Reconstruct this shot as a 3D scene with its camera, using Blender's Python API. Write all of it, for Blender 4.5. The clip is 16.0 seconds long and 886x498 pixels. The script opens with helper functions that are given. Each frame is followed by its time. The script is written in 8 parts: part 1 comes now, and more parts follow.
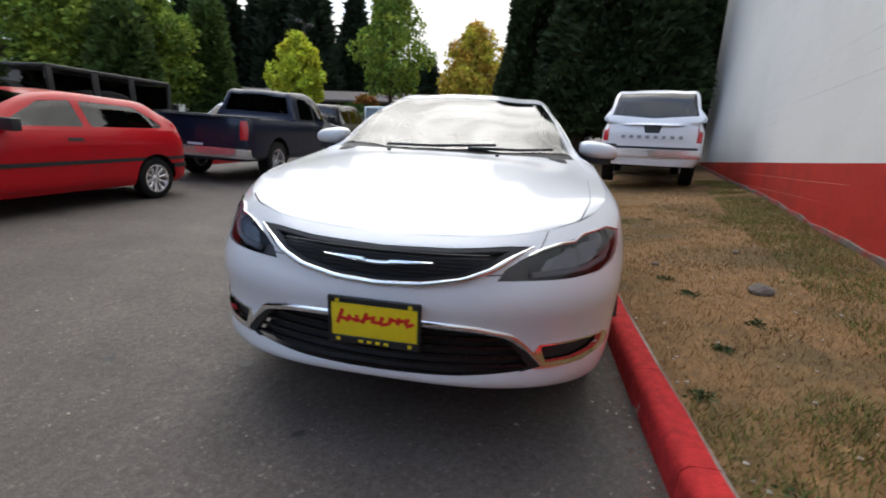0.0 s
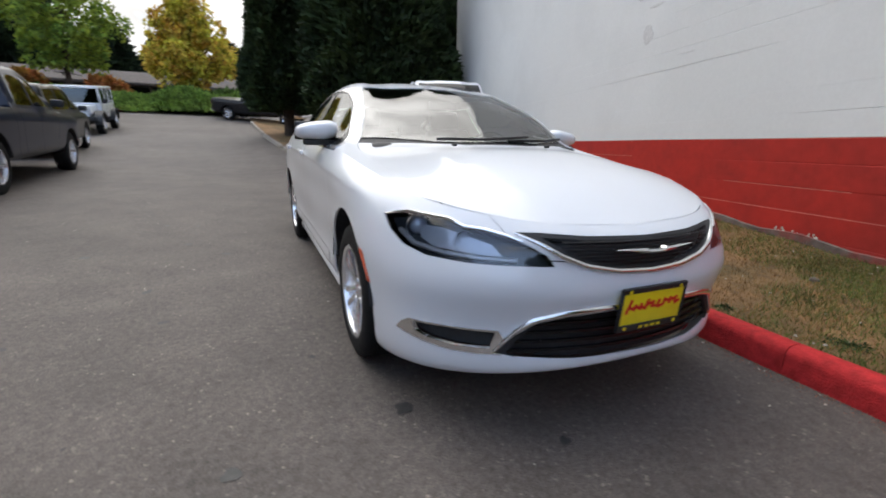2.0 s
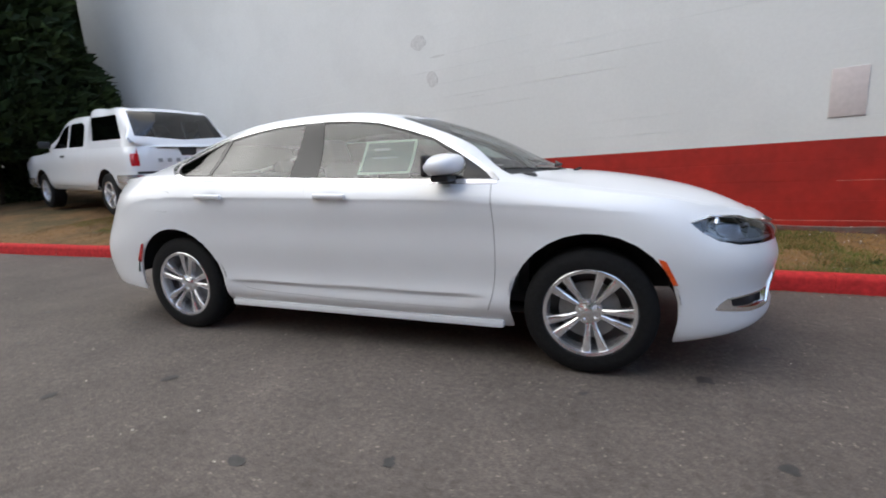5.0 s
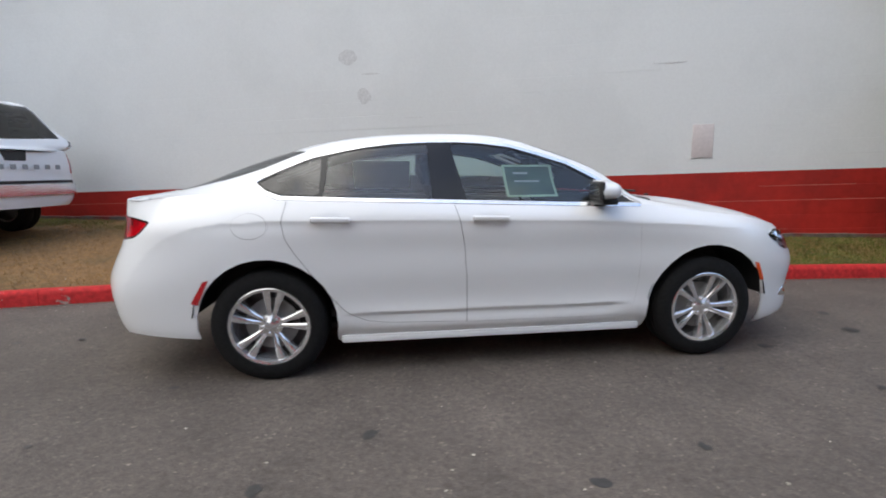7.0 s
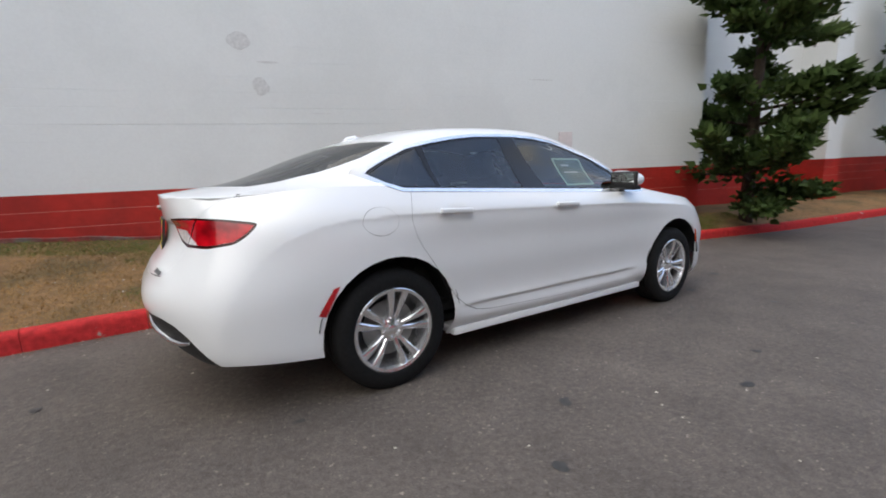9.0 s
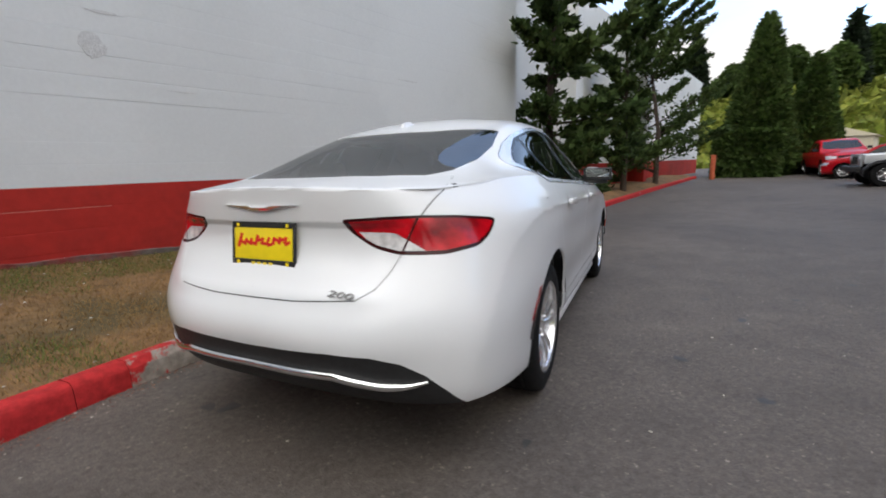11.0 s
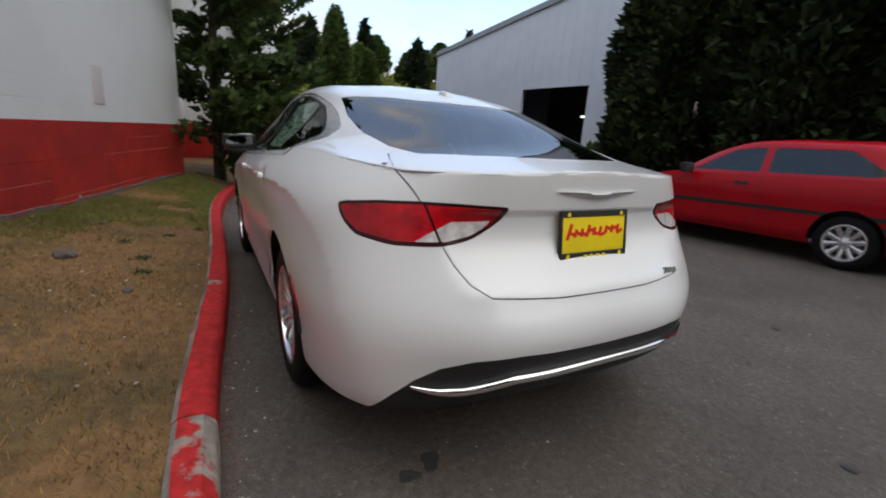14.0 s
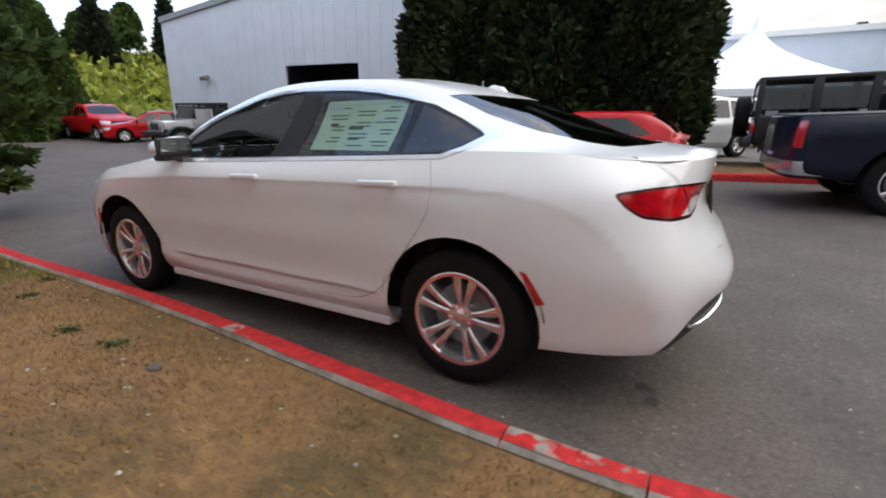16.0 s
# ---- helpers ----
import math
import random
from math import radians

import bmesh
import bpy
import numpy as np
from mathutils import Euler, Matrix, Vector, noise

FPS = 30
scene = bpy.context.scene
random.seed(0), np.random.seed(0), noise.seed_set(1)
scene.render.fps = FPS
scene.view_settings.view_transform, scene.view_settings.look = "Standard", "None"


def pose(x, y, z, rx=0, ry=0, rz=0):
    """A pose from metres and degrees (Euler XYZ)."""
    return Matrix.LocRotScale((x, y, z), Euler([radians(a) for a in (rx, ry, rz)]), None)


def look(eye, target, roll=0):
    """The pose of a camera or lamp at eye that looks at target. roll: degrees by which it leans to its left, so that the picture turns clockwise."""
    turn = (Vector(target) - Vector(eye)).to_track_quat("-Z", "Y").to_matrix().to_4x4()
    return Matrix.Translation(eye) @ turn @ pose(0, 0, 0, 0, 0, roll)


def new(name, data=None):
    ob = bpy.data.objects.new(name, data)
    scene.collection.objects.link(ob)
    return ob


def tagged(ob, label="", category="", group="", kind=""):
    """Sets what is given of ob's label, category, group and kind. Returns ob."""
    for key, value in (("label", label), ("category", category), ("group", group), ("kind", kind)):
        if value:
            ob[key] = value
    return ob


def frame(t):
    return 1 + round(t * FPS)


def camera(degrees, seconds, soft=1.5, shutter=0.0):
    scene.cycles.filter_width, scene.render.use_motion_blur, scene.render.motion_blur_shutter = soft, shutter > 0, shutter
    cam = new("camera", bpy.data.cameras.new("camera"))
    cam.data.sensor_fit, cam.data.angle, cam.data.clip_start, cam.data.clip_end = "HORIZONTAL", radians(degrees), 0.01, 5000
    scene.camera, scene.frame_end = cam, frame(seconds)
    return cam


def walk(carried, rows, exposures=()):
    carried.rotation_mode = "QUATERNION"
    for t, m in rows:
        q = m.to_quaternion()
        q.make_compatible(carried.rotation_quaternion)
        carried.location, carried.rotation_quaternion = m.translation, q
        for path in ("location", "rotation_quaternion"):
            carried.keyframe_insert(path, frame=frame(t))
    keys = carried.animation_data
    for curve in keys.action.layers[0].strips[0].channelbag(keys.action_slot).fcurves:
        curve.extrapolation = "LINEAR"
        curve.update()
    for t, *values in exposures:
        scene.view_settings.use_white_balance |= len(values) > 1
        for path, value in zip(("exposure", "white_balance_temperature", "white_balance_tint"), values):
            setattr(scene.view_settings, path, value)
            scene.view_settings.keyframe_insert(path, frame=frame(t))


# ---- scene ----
cam = camera(91.1, 16.0, soft=1.8, shutter=0.4)
PATH = [
    (0, (3.471, 1.323, 1.022), (1.682, 0.543, 0.584), 3.0),
    (0.5, (3.65, 0.924, 0.994), (1.776, 0.364, 0.579), 1.5),
    (1, (3.753, 0.491, 1.013), (1.81, 0.224, 0.617), 1.7),
    (1.5, (3.767, 0.022, 1.024), (1.816, 0.07, 0.587), 1.6),
    (2, (3.658, -0.439, 1.019), (1.744, -0.097, 0.553), 0.7),
    (2.5, (3.515, -0.931, 1.036), (1.641, -0.386, 0.603), -0.4),
    (3, (3.32, -1.351, 1.006), (1.548, -0.536, 0.565), -0.8),
    (3.5, (3.076, -1.759, 1.03), (1.483, -0.625, 0.612), -0.8),
    (4, (2.787, -2.134, 1.056), (1.336, -0.806, 0.695), -1.2),
    (4.2, (2.685, -2.227, 1.052), (1.299, -0.833, 0.682), -2.1),
    (6.3, (0.906, -3.306, 1.213), (0.407, -1.399, 0.875), -2.4),
    (6.5, (0.719, -3.346, 1.224), (0.319, -1.417, 0.877), -2.2),
    (7, (0.219, -3.447, 1.225), (-0.036, -1.494, 0.882), -1.9),
    (7.5, (-0.272, -3.506, 1.225), (-0.367, -1.534, 0.905), -1.9),
    (8, (-0.727, -3.517, 1.238), (-0.584, -1.552, 0.894), -1.0),
    (8.2, (-0.912, -3.525, 1.234), (-0.657, -1.574, 0.874), -1.7),
    (10.3, (-2.653, -2.614, 1.192), (-1.36, -1.129, 0.844), -0.8),
    (10.5, (-2.819, -2.472, 1.2), (-1.431, -1.086, 0.808), -0.7),
    (11, (-3.09, -2.111, 1.205), (-1.565, -0.873, 0.827), -1.6),
    (11.5, (-3.298, -1.72, 1.213), (-1.646, -0.662, 0.822), -1.5),
    (12, (-3.487, -1.294, 1.233), (-1.686, -0.51, 0.851), -0.5),
    (12.5, (-3.586, -0.875, 1.227), (-1.697, -0.373, 0.802), 0.7),
    (13, (-3.657, -0.432, 1.213), (-1.71, -0.295, 0.777), 1.2),
    (13.5, (-3.628, -0.03, 1.218), (-1.711, -0.238, 0.69), 3.1),
    (14, (-3.557, 0.342, 1.221), (-1.688, -0.168, 0.723), 4.1),
    (14.5, (-3.466, 0.777, 1.206), (-1.709, -0.04, 0.713), 3.9),
    (15, (-3.277, 1.183, 1.233), (-1.692, 0.103, 0.665), 2.3),
    (15.5, (-3.038, 1.609, 1.233), (-1.636, 0.277, 0.725), 2.9),
    (16, (-2.732, 1.958, 1.237), (-1.441, 0.533, 0.687), 1.0),
]
EXPOSURES = [(0.0, 0.45), (4.0, 0.49), (8.2, 0.44), (10.5, 0.30), (13.2, -0.18), (14.5, -0.10), (15.2, 0.16), (16.0, 0.50)]
walk(cam, [(t, look(eye, target, roll)) for t, eye, target, roll in PATH], EXPOSURES)

# ---------------------------------------------------------------- world and light
CLOUD, GLOW = 8.1, 2.6
SUN_ELEV, SUN_AZ = radians(56), radians(238)  # height, and the way round from north (+y) towards +x
SUN_DIR = Vector((math.sin(SUN_AZ) * math.cos(SUN_ELEV), math.cos(SUN_AZ) * math.cos(SUN_ELEV), math.sin(SUN_ELEV)))
world = bpy.data.worlds.new("overcast_sky")
scene.world = world
world.use_nodes = True
wn, wl = world.node_tree.nodes, world.node_tree.links
wn.clear()


def w_node(kind, **values):
    node = wn.new(kind)
    for key, value in values.items():
        node.inputs[key.replace("_", " ")].default_value = value
    return node


def w_math(op, a, b):
    node = wn.new("ShaderNodeMath")
    node.operation = op
    for k, v in enumerate((a, b)):
        if isinstance(v, (int, float)):
            node.inputs[k].default_value = v
        else:
            wl.new(v, node.inputs[k])
    return node.outputs["Value"]


w_out, w_bg, w_sky, w_co = wn.new("ShaderNodeOutputWorld"), wn.new("ShaderNodeBackground"), wn.new("ShaderNodeTexSky"), wn.new("ShaderNodeTexCoord")
w_sky.sky_type, w_sky.sun_disc, w_sky.sun_elevation, w_sky.sun_rotation = "NISHITA", False, SUN_ELEV, SUN_AZ
way = w_co.outputs["Generated"]
w_sep = wn.new("ShaderNodeSeparateXYZ")
wl.new(way, w_sep.inputs["Vector"])
# cloud brightness: an overcast dome, a little brighter overhead, brightest round the hidden sun
dome = w_math("MULTIPLY", w_math("ADD", w_math("MULTIPLY", w_math("MAXIMUM", w_sep.outputs["Z"], 0.0), 0.05), 1.0), CLOUD)
w_dot = wn.new("ShaderNodeVectorMath")
w_dot.operation = "DOT_PRODUCT"
wl.new(way, w_dot.inputs[0])
w_dot.inputs[1].default_value = tuple(SUN_DIR)
glow = w_math("MULTIPLY", w_math("POWER", w_math("MAXIMUM", w_dot.outputs["Value"], 0.0), 7.0), GLOW)
bright = w_math("MULTIPLY", dome, w_math("ADD", glow, 1.0))
# cloud cover: broken at two scales
w_map = wn.new("ShaderNodeMapping")
w_map.inputs["Scale"].default_value, w_map.inputs["Location"].default_value = (1.0, 1.0, 2.2), (0.3, 0.1, 0.0)
wl.new(way, w_map.inputs["Vector"])
w_noise = w_node("ShaderNodeTexNoise", Scale=2.0, Detail=5.0, Roughness=0.5)
wl.new(w_map.outputs["Vector"], w_noise.inputs["Vector"])
w_lumps = w_node("ShaderNodeTexNoise", Scale=4.0, Detail=3.0)
wl.new(w_map.outputs["Vector"], w_lumps.inputs["Vector"])
cover = wn.new("ShaderNodeMapRange")
cover.inputs["From Min"].default_value, cover.inputs["From Max"].default_value, cover.inputs["To Min"].default_value = 0.34, 0.50, 0.25
# more open towards +x, high up
opening = w_math("MULTIPLY", w_math("MULTIPLY", w_sep.outputs["X"], w_math("MAXIMUM", w_sep.outputs["Z"], 0.0)), -0.45)
wl.new(w_math("ADD", w_noise.outputs["Fac"], opening), cover.inputs["Value"])
lumps = wn.new("ShaderNodeMapRange")
lumps.inputs["To Min"].default_value, lumps.inputs["To Max"].default_value = 0.66, 1.3
lumps.inputs["From Min"].default_value, lumps.inputs["From Max"].default_value = 0.3, 0.7
wl.new(w_lumps.outputs["Fac"], lumps.inputs["Value"])
cloud = wn.new("ShaderNodeVectorMath")
cloud.operation = "SCALE"
cloud.inputs[0].default_value = (1.0, 0.985, 0.965)
wl.new(w_math("MULTIPLY", bright, lumps.outputs["Result"]), cloud.inputs["Scale"])
w_mix = wn.new("ShaderNodeMix")
w_mix.data_type = "RGBA"
wl.new(cover.outputs["Result"], w_mix.inputs["Factor"])
blue = wn.new("ShaderNodeVectorMath")
blue.operation = "SCALE"
blue.inputs["Scale"].default_value = 4.5
wl.new(w_sky.outputs["Color"], blue.inputs[0])
wl.new(blue.outputs["Vector"], w_mix.inputs["A"])
wl.new(cloud.outputs["Vector"], w_mix.inputs["B"])
wl.new(w_mix.outputs["Result"], w_bg.inputs["Color"])
w_bg.inputs["Strength"].default_value = 0.10
wl.new(w_bg.outputs["Background"], w_out.inputs["Surface"])

sun = new("sun", bpy.data.lights.new("sun", "SUN"))
sun.data.energy, sun.data.angle, sun.data.color = 0.42, radians(80), (1.0, 0.96, 0.9)
sun.matrix_world = look(tuple(SUN_DIR * 40), (0, 0, 0))


# ---------------------------------------------------------------- materials
def nodes_of(m):
    return m.node_tree.nodes, m.node_tree.links


def mat(name, color, rough=0.6, metal=0.0, coat=0.0, vary=0.12, scale=8.0, bump=0.0, bump_scale=120.0, second=None, second_scale=1.2,
        spec=0.5, second_low=0.45, second_high=0.62, island=0.0):
    """A surface with variation at two scales: a fine grain and broad patches towards a second colour."""
    m = bpy.data.materials.new(name)
    m.use_nodes = True
    n, l = nodes_of(m)
    b = n["Principled BSDF"]
    b.inputs["Roughness"].default_value, b.inputs["Metallic"].default_value = rough, metal
    b.inputs["Coat Weight"].default_value, b.inputs["Coat Roughness"].default_value = coat, 0.03
    b.inputs["Specular IOR Level"].default_value = spec
    co = n.new("ShaderNodeTexCoord")
    fine = n.new("ShaderNodeTexNoise")
    fine.inputs["Scale"].default_value, fine.inputs["Detail"].default_value = scale, 5
    l.new(co.outputs["Object"], fine.inputs["Vector"])
    hsv = n.new("ShaderNodeHueSaturation")
    ramp = n.new("ShaderNodeMapRange")
    ramp.inputs["To Min"].default_value, ramp.inputs["To Max"].default_value = 1 - vary, 1 + vary
    ramp.inputs["From Min"].default_value, ramp.inputs["From Max"].default_value = 0.3, 0.7
    l.new(fine.outputs["Fac"], ramp.inputs["Value"])
    value = ramp.outputs["Result"]
    if island:
        geo, isl, mul = n.new("ShaderNodeNewGeometry"), n.new("ShaderNodeMapRange"), n.new("ShaderNodeMath")
        isl.inputs["To Min"].default_value, isl.inputs["To Max"].default_value = 1 - island, 1 + island
        mul.operation = "MULTIPLY"
        l.new(geo.outputs["Random Per Island"], isl.inputs["Value"])
        l.new(isl.outputs["Result"], mul.inputs[0])
        l.new(value, mul.inputs[1])
        value = mul.outputs["Value"]
    l.new(value, hsv.inputs["Value"])
    if second:
        broad, cr, mix = n.new("ShaderNodeTexNoise"), n.new("ShaderNodeMapRange"), n.new("ShaderNodeMix")
        broad.inputs["Scale"].default_value, broad.inputs["Detail"].default_value = second_scale, 6
        broad.inputs["Roughness"].default_value = 0.62
        cr.inputs["From Min"].default_value, cr.inputs["From Max"].default_value = second_low, second_high
        mix.data_type = "RGBA"
        mix.inputs["A"].default_value, mix.inputs["B"].default_value = (*color, 1), (*second, 1)
        l.new(co.outputs["Object"], broad.inputs["Vector"])
        l.new(broad.outputs["Fac"], cr.inputs["Value"])
        l.new(cr.outputs["Result"], mix.inputs["Factor"])
        l.new(mix.outputs["Result"], hsv.inputs["Color"])
    else:
        hsv.inputs["Color"].default_value = (*color, 1)
    l.new(hsv.outputs["Color"], b.inputs["Base Color"])
    if bump:
        bn, bt = n.new("ShaderNodeBump"), n.new("ShaderNodeTexNoise")
        bt.inputs["Scale"].default_value, bt.inputs["Detail"].default_value = bump_scale, 4
        bn.inputs["Strength"].default_value, bn.inputs["Distance"].default_value = bump, 0.01
        l.new(co.outputs["Object"], bt.inputs["Vector"])
        l.new(bt.outputs["Fac"], bn.inputs["Height"])
        l.new(bn.outputs["Normal"], b.inputs["Normal"])
    return m


def glass(name, tint, gloss_rough=0.0, ior=1.85):
    """A thin pane: tinted see-through with a Fresnel gloss."""
    m = bpy.data.materials.new(name)
    m.use_nodes = True
    n, l = nodes_of(m)
    n.remove(n["Principled BSDF"])
    t, g, mix, f = n.new("ShaderNodeBsdfTransparent"), n.new("ShaderNodeBsdfGlossy"), n.new("ShaderNodeMixShader"), n.new("ShaderNodeFresnel")
    t.inputs["Color"].default_value = (*tint, 1)
    g.inputs["Roughness"].default_value = gloss_rough
    f.inputs["IOR"].default_value = ior
    l.new(f.outputs["Fac"], mix.inputs["Fac"])
    l.new(t.outputs["BSDF"], mix.inputs[1])
    l.new(g.outputs["BSDF"], mix.inputs[2])
    l.new(mix.outputs["Shader"], n["Material Output"].inputs["Surface"])
    return m


M = {
    "paint_white": mat("white_car_paint", (0.775, 0.787, 0.802), 0.30, coat=0.75, vary=0.01, scale=3),
    "paint_red": mat("red_car_paint", (0.43, 0.003, 0.010), 0.3, coat=0.3, spec=0.2, vary=0.05, scale=4),
    "paint_navy": mat("navy_car_paint", (0.006, 0.010, 0.026), 0.35, coat=0.25, spec=0.3, vary=0.1, scale=5),
    "paint_black": mat("black_car_paint", (0.010, 0.010, 0.011), 0.35, coat=0.25, spec=0.3, vary=0.1, scale=5),
    "paint_cream": mat("cream_car_paint", (0.78, 0.75, 0.66), 0.32, coat=0.9, vary=0.02, scale=4),
    "paint_silver": mat("silver_car_paint", (0.50, 0.51, 0.53), 0.32, 0.45, coat=0.8, vary=0.04, scale=5),
    "paint_grey": mat("dark_grey_car_paint", (0.05, 0.052, 0.056), 0.32, 0.2, coat=0.8, vary=0.06, scale=5),
    "paint_blue": mat("pale_blue_car_paint", (0.22, 0.30, 0.40), 0.35, 0.2, coat=0.8, vary=0.06, scale=5),
    "trim_black": mat("black_plastic", (0.016, 0.016, 0.017), 0.55, vary=0.25, scale=40, bump=0.12, bump_scale=700),
    "gloss_black": mat("gloss_black", (0.008, 0.008, 0.009), 0.22, spec=0.3, vary=0.1, scale=20),
    "mirror_dark": mat("darkened_mirror_glass", (0.30, 0.32, 0.32), 0.03, 1.0, vary=0.05),
    "lamp_white_plastic": mat("clear_ribbed_lamp_plastic", (0.62, 0.60, 0.60), 0.18, coat=0.8, vary=0.3, scale=30),
    "seam": mat("panel_gap", (0.05, 0.05, 0.055), 0.7, vary=0.2),
    "rubber": mat("tyre_rubber", (0.007, 0.007, 0.0075), 0.8, spec=0.25, vary=0.3, scale=60, bump=0.25, bump_scale=300),
    "chrome": mat("chrome", (0.86, 0.87, 0.88), 0.12, 1.0, vary=0.02, scale=10),
    "alloy": mat("machined_alloy", (0.84, 0.84, 0.86), 0.20, 0.85, vary=0.05, scale=30),
    "alloy_dark": mat("dark_alloy", (0.10, 0.10, 0.105), 0.4, 0.8, vary=0.1, scale=20),
    "cloth": mat("dark_seat_cloth", (0.028, 0.027, 0.027), 0.9, vary=0.25, scale=60, bump=0.3, bump_scale=400),
    "headliner": mat("grey_headliner", (0.16, 0.155, 0.15), 0.95, vary=0.1, scale=80),
    "dash": mat("black_dashboard", (0.018, 0.018, 0.019), 0.6, vary=0.2, scale=30, bump=0.15, bump_scale=500),
    "glass_front": glass("windscreen_glass", (0.76, 0.85, 0.82), 0.0, ior=2.6),
    "glass_side": glass("side_glass", (0.66, 0.76, 0.73), ior=1.7),
    "glass_car": glass("dark_car_glass", (0.12, 0.14, 0.15), ior=1.75),
    "glass_back": glass("rear_window_glass", (0.20, 0.23, 0.24), ior=2.75),
    "glass_dark": glass("tinted_glass", (0.20, 0.23, 0.24)),
    "lens_clear": glass("clear_lamp_lens", (0.86, 0.88, 0.90)),
    "lens_red": mat("red_lamp_lens", (0.56, 0.004, 0.012), 0.14, coat=0.3, spec=0.35, vary=0.35, scale=9, second=(0.24, 0.003, 0.007), second_scale=5),
    "lamp_rim": mat("dark_red_lamp_rim", (0.035, 0.003, 0.004), 0.25, coat=0.2, spec=0.3, vary=0.15, scale=10),
    "reflector_red": mat("red_reflector", (0.50, 0.010, 0.016), 0.2, coat=1.0, vary=0.3, scale=60),
    "tail_bowl": mat("tail_lamp_bowl", (0.80, 0.55, 0.55), 0.25, 0.3, vary=0.25, scale=25),
    "reflector_amber": mat("amber_reflector", (0.85, 0.10, 0.015), 0.25, coat=1.0, vary=0.15, scale=80),
    "reflector_silver": mat("lamp_reflector", (0.60, 0.63, 0.69), 0.34, 0.55, vary=0.1, scale=20),
    "lamp_bezel": mat("grey_lamp_bezel", (0.075, 0.08, 0.09), 0.35, 0.3, vary=0.2, scale=20),
    "wheel_dark": mat("lamp_housing", (0.02, 0.02, 0.022), 0.3, vary=0.2, scale=20),
    "plate_yellow": mat("yellow_plate", (0.92, 0.72, 0.012), 0.4, vary=0.05, scale=20, coat=0.3),
    "plate_white": mat("white_plate", (0.60, 0.64, 0.70), 0.4, vary=0.1, scale=40),
    "ink_red": mat("red_ink", (0.72, 0.02, 0.012), 0.5, vary=0.05),
    "ink_dark": mat("dark_ink", (0.018, 0.024, 0.022), 0.6, vary=0.1),
    "paper_green": mat("pale_green_paper", (0.62, 0.78, 0.66), 0.7, vary=0.04, scale=10),
    "paper_dark": mat("dark_paper", (0.10, 0.16, 0.15), 0.6, vary=0.3, scale=10),
    "concrete": mat("bare_concrete", (0.27, 0.245, 0.21), 0.9, vary=0.25, scale=25, bump=0.4, bump_scale=120, second=(0.15, 0.12, 0.085), second_scale=2.5),
    "wall_white": mat("white_painted_block", (0.70, 0.71, 0.70), 0.55, vary=0.02, scale=30, bump=0.10, bump_scale=90, second=(0.655, 0.665, 0.655), second_scale=0.5),
    "wall_red": mat("red_painted_block", (0.40, 0.024, 0.016), 0.65, spec=0.25, vary=0.08, scale=14, bump=0.14, bump_scale=90, second=(0.30, 0.022, 0.016), second_scale=1.1),
    "bark": mat("bark", (0.060, 0.042, 0.030), 0.95, vary=0.4, scale=12, bump=0.6, bump_scale=40),
    "wood_post": mat("orange_post_paint", (0.45, 0.10, 0.04), 0.7, vary=0.2, scale=10),
    "metal_sheet": mat("white_metal_siding", (0.60, 0.65, 0.74), 0.5, vary=0.03, scale=2, second=(0.56, 0.61, 0.70), second_scale=0.4),
    "roof_brown": mat("brown_shingle_roof", (0.125, 0.105, 0.092), 0.9, vary=0.25, scale=6, bump=0.5, bump_scale=30),
    "siding_cream": mat("cream_siding", (0.62, 0.56, 0.42), 0.8, vary=0.05, scale=4),
    "tent_white": mat("white_tent_fabric", (0.78, 0.79, 0.80), 0.7, vary=0.03, scale=3),
    "grey_wall": mat("grey_wall", (0.30, 0.31, 0.32), 0.8, vary=0.08, scale=4),
    "dark_inside": mat("dark_interior", (0.02, 0.02, 0.02), 0.9, vary=0.3, scale=3),
    "steel_grey": mat("galvanised_steel", (0.25, 0.25, 0.25), 0.5, 0.6, vary=0.15, scale=12),
    "stone": mat("stone", (0.12, 0.10, 0.085), 0.9, vary=0.3, scale=20, bump=0.5, bump_scale=60),
    "debris": mat("pale_debris", (0.43, 0.40, 0.34), 0.9, vary=0.3, scale=30),
    "stain": mat("oil_stain", (0.035, 0.033, 0.031), 0.55, vary=0.3, scale=30),
}


# ---------------------------------------------------------------- mesh helpers
def obj(name, verts, faces, material, parent=None, smooth=False, normals=None, label=""):
    me = bpy.data.meshes.new(name)
    me.from_pydata([tuple(map(float, v)) for v in verts], [], [tuple(int(i) for i in f) for f in faces])
    me.materials.append(material)
    if smooth:
        me.shade_smooth()
    if normals is not None:
        me.normals_split_custom_set_from_vertices([tuple(map(float, v)) for v in normals])
    ob = new(name, me)
    if parent is not None:
        ob.parent = parent
    return tagged(ob, label) if label else ob


def part(name, bm, material, parent=None, label="", smooth=False):
    """Links a bmesh as one mesh object."""
    me = bpy.data.meshes.new(name)
    bmesh.ops.recalc_face_normals(bm, faces=bm.faces)
    bm.to_mesh(me)
    bm.free()
    me.materials.append(material)
    if smooth:
        me.shade_smooth()
        me.set_sharp_from_angle(angle=radians(38))
    ob = new(name, me)
    if parent is not None:
        ob.parent = parent
    return tagged(ob, label) if label else ob


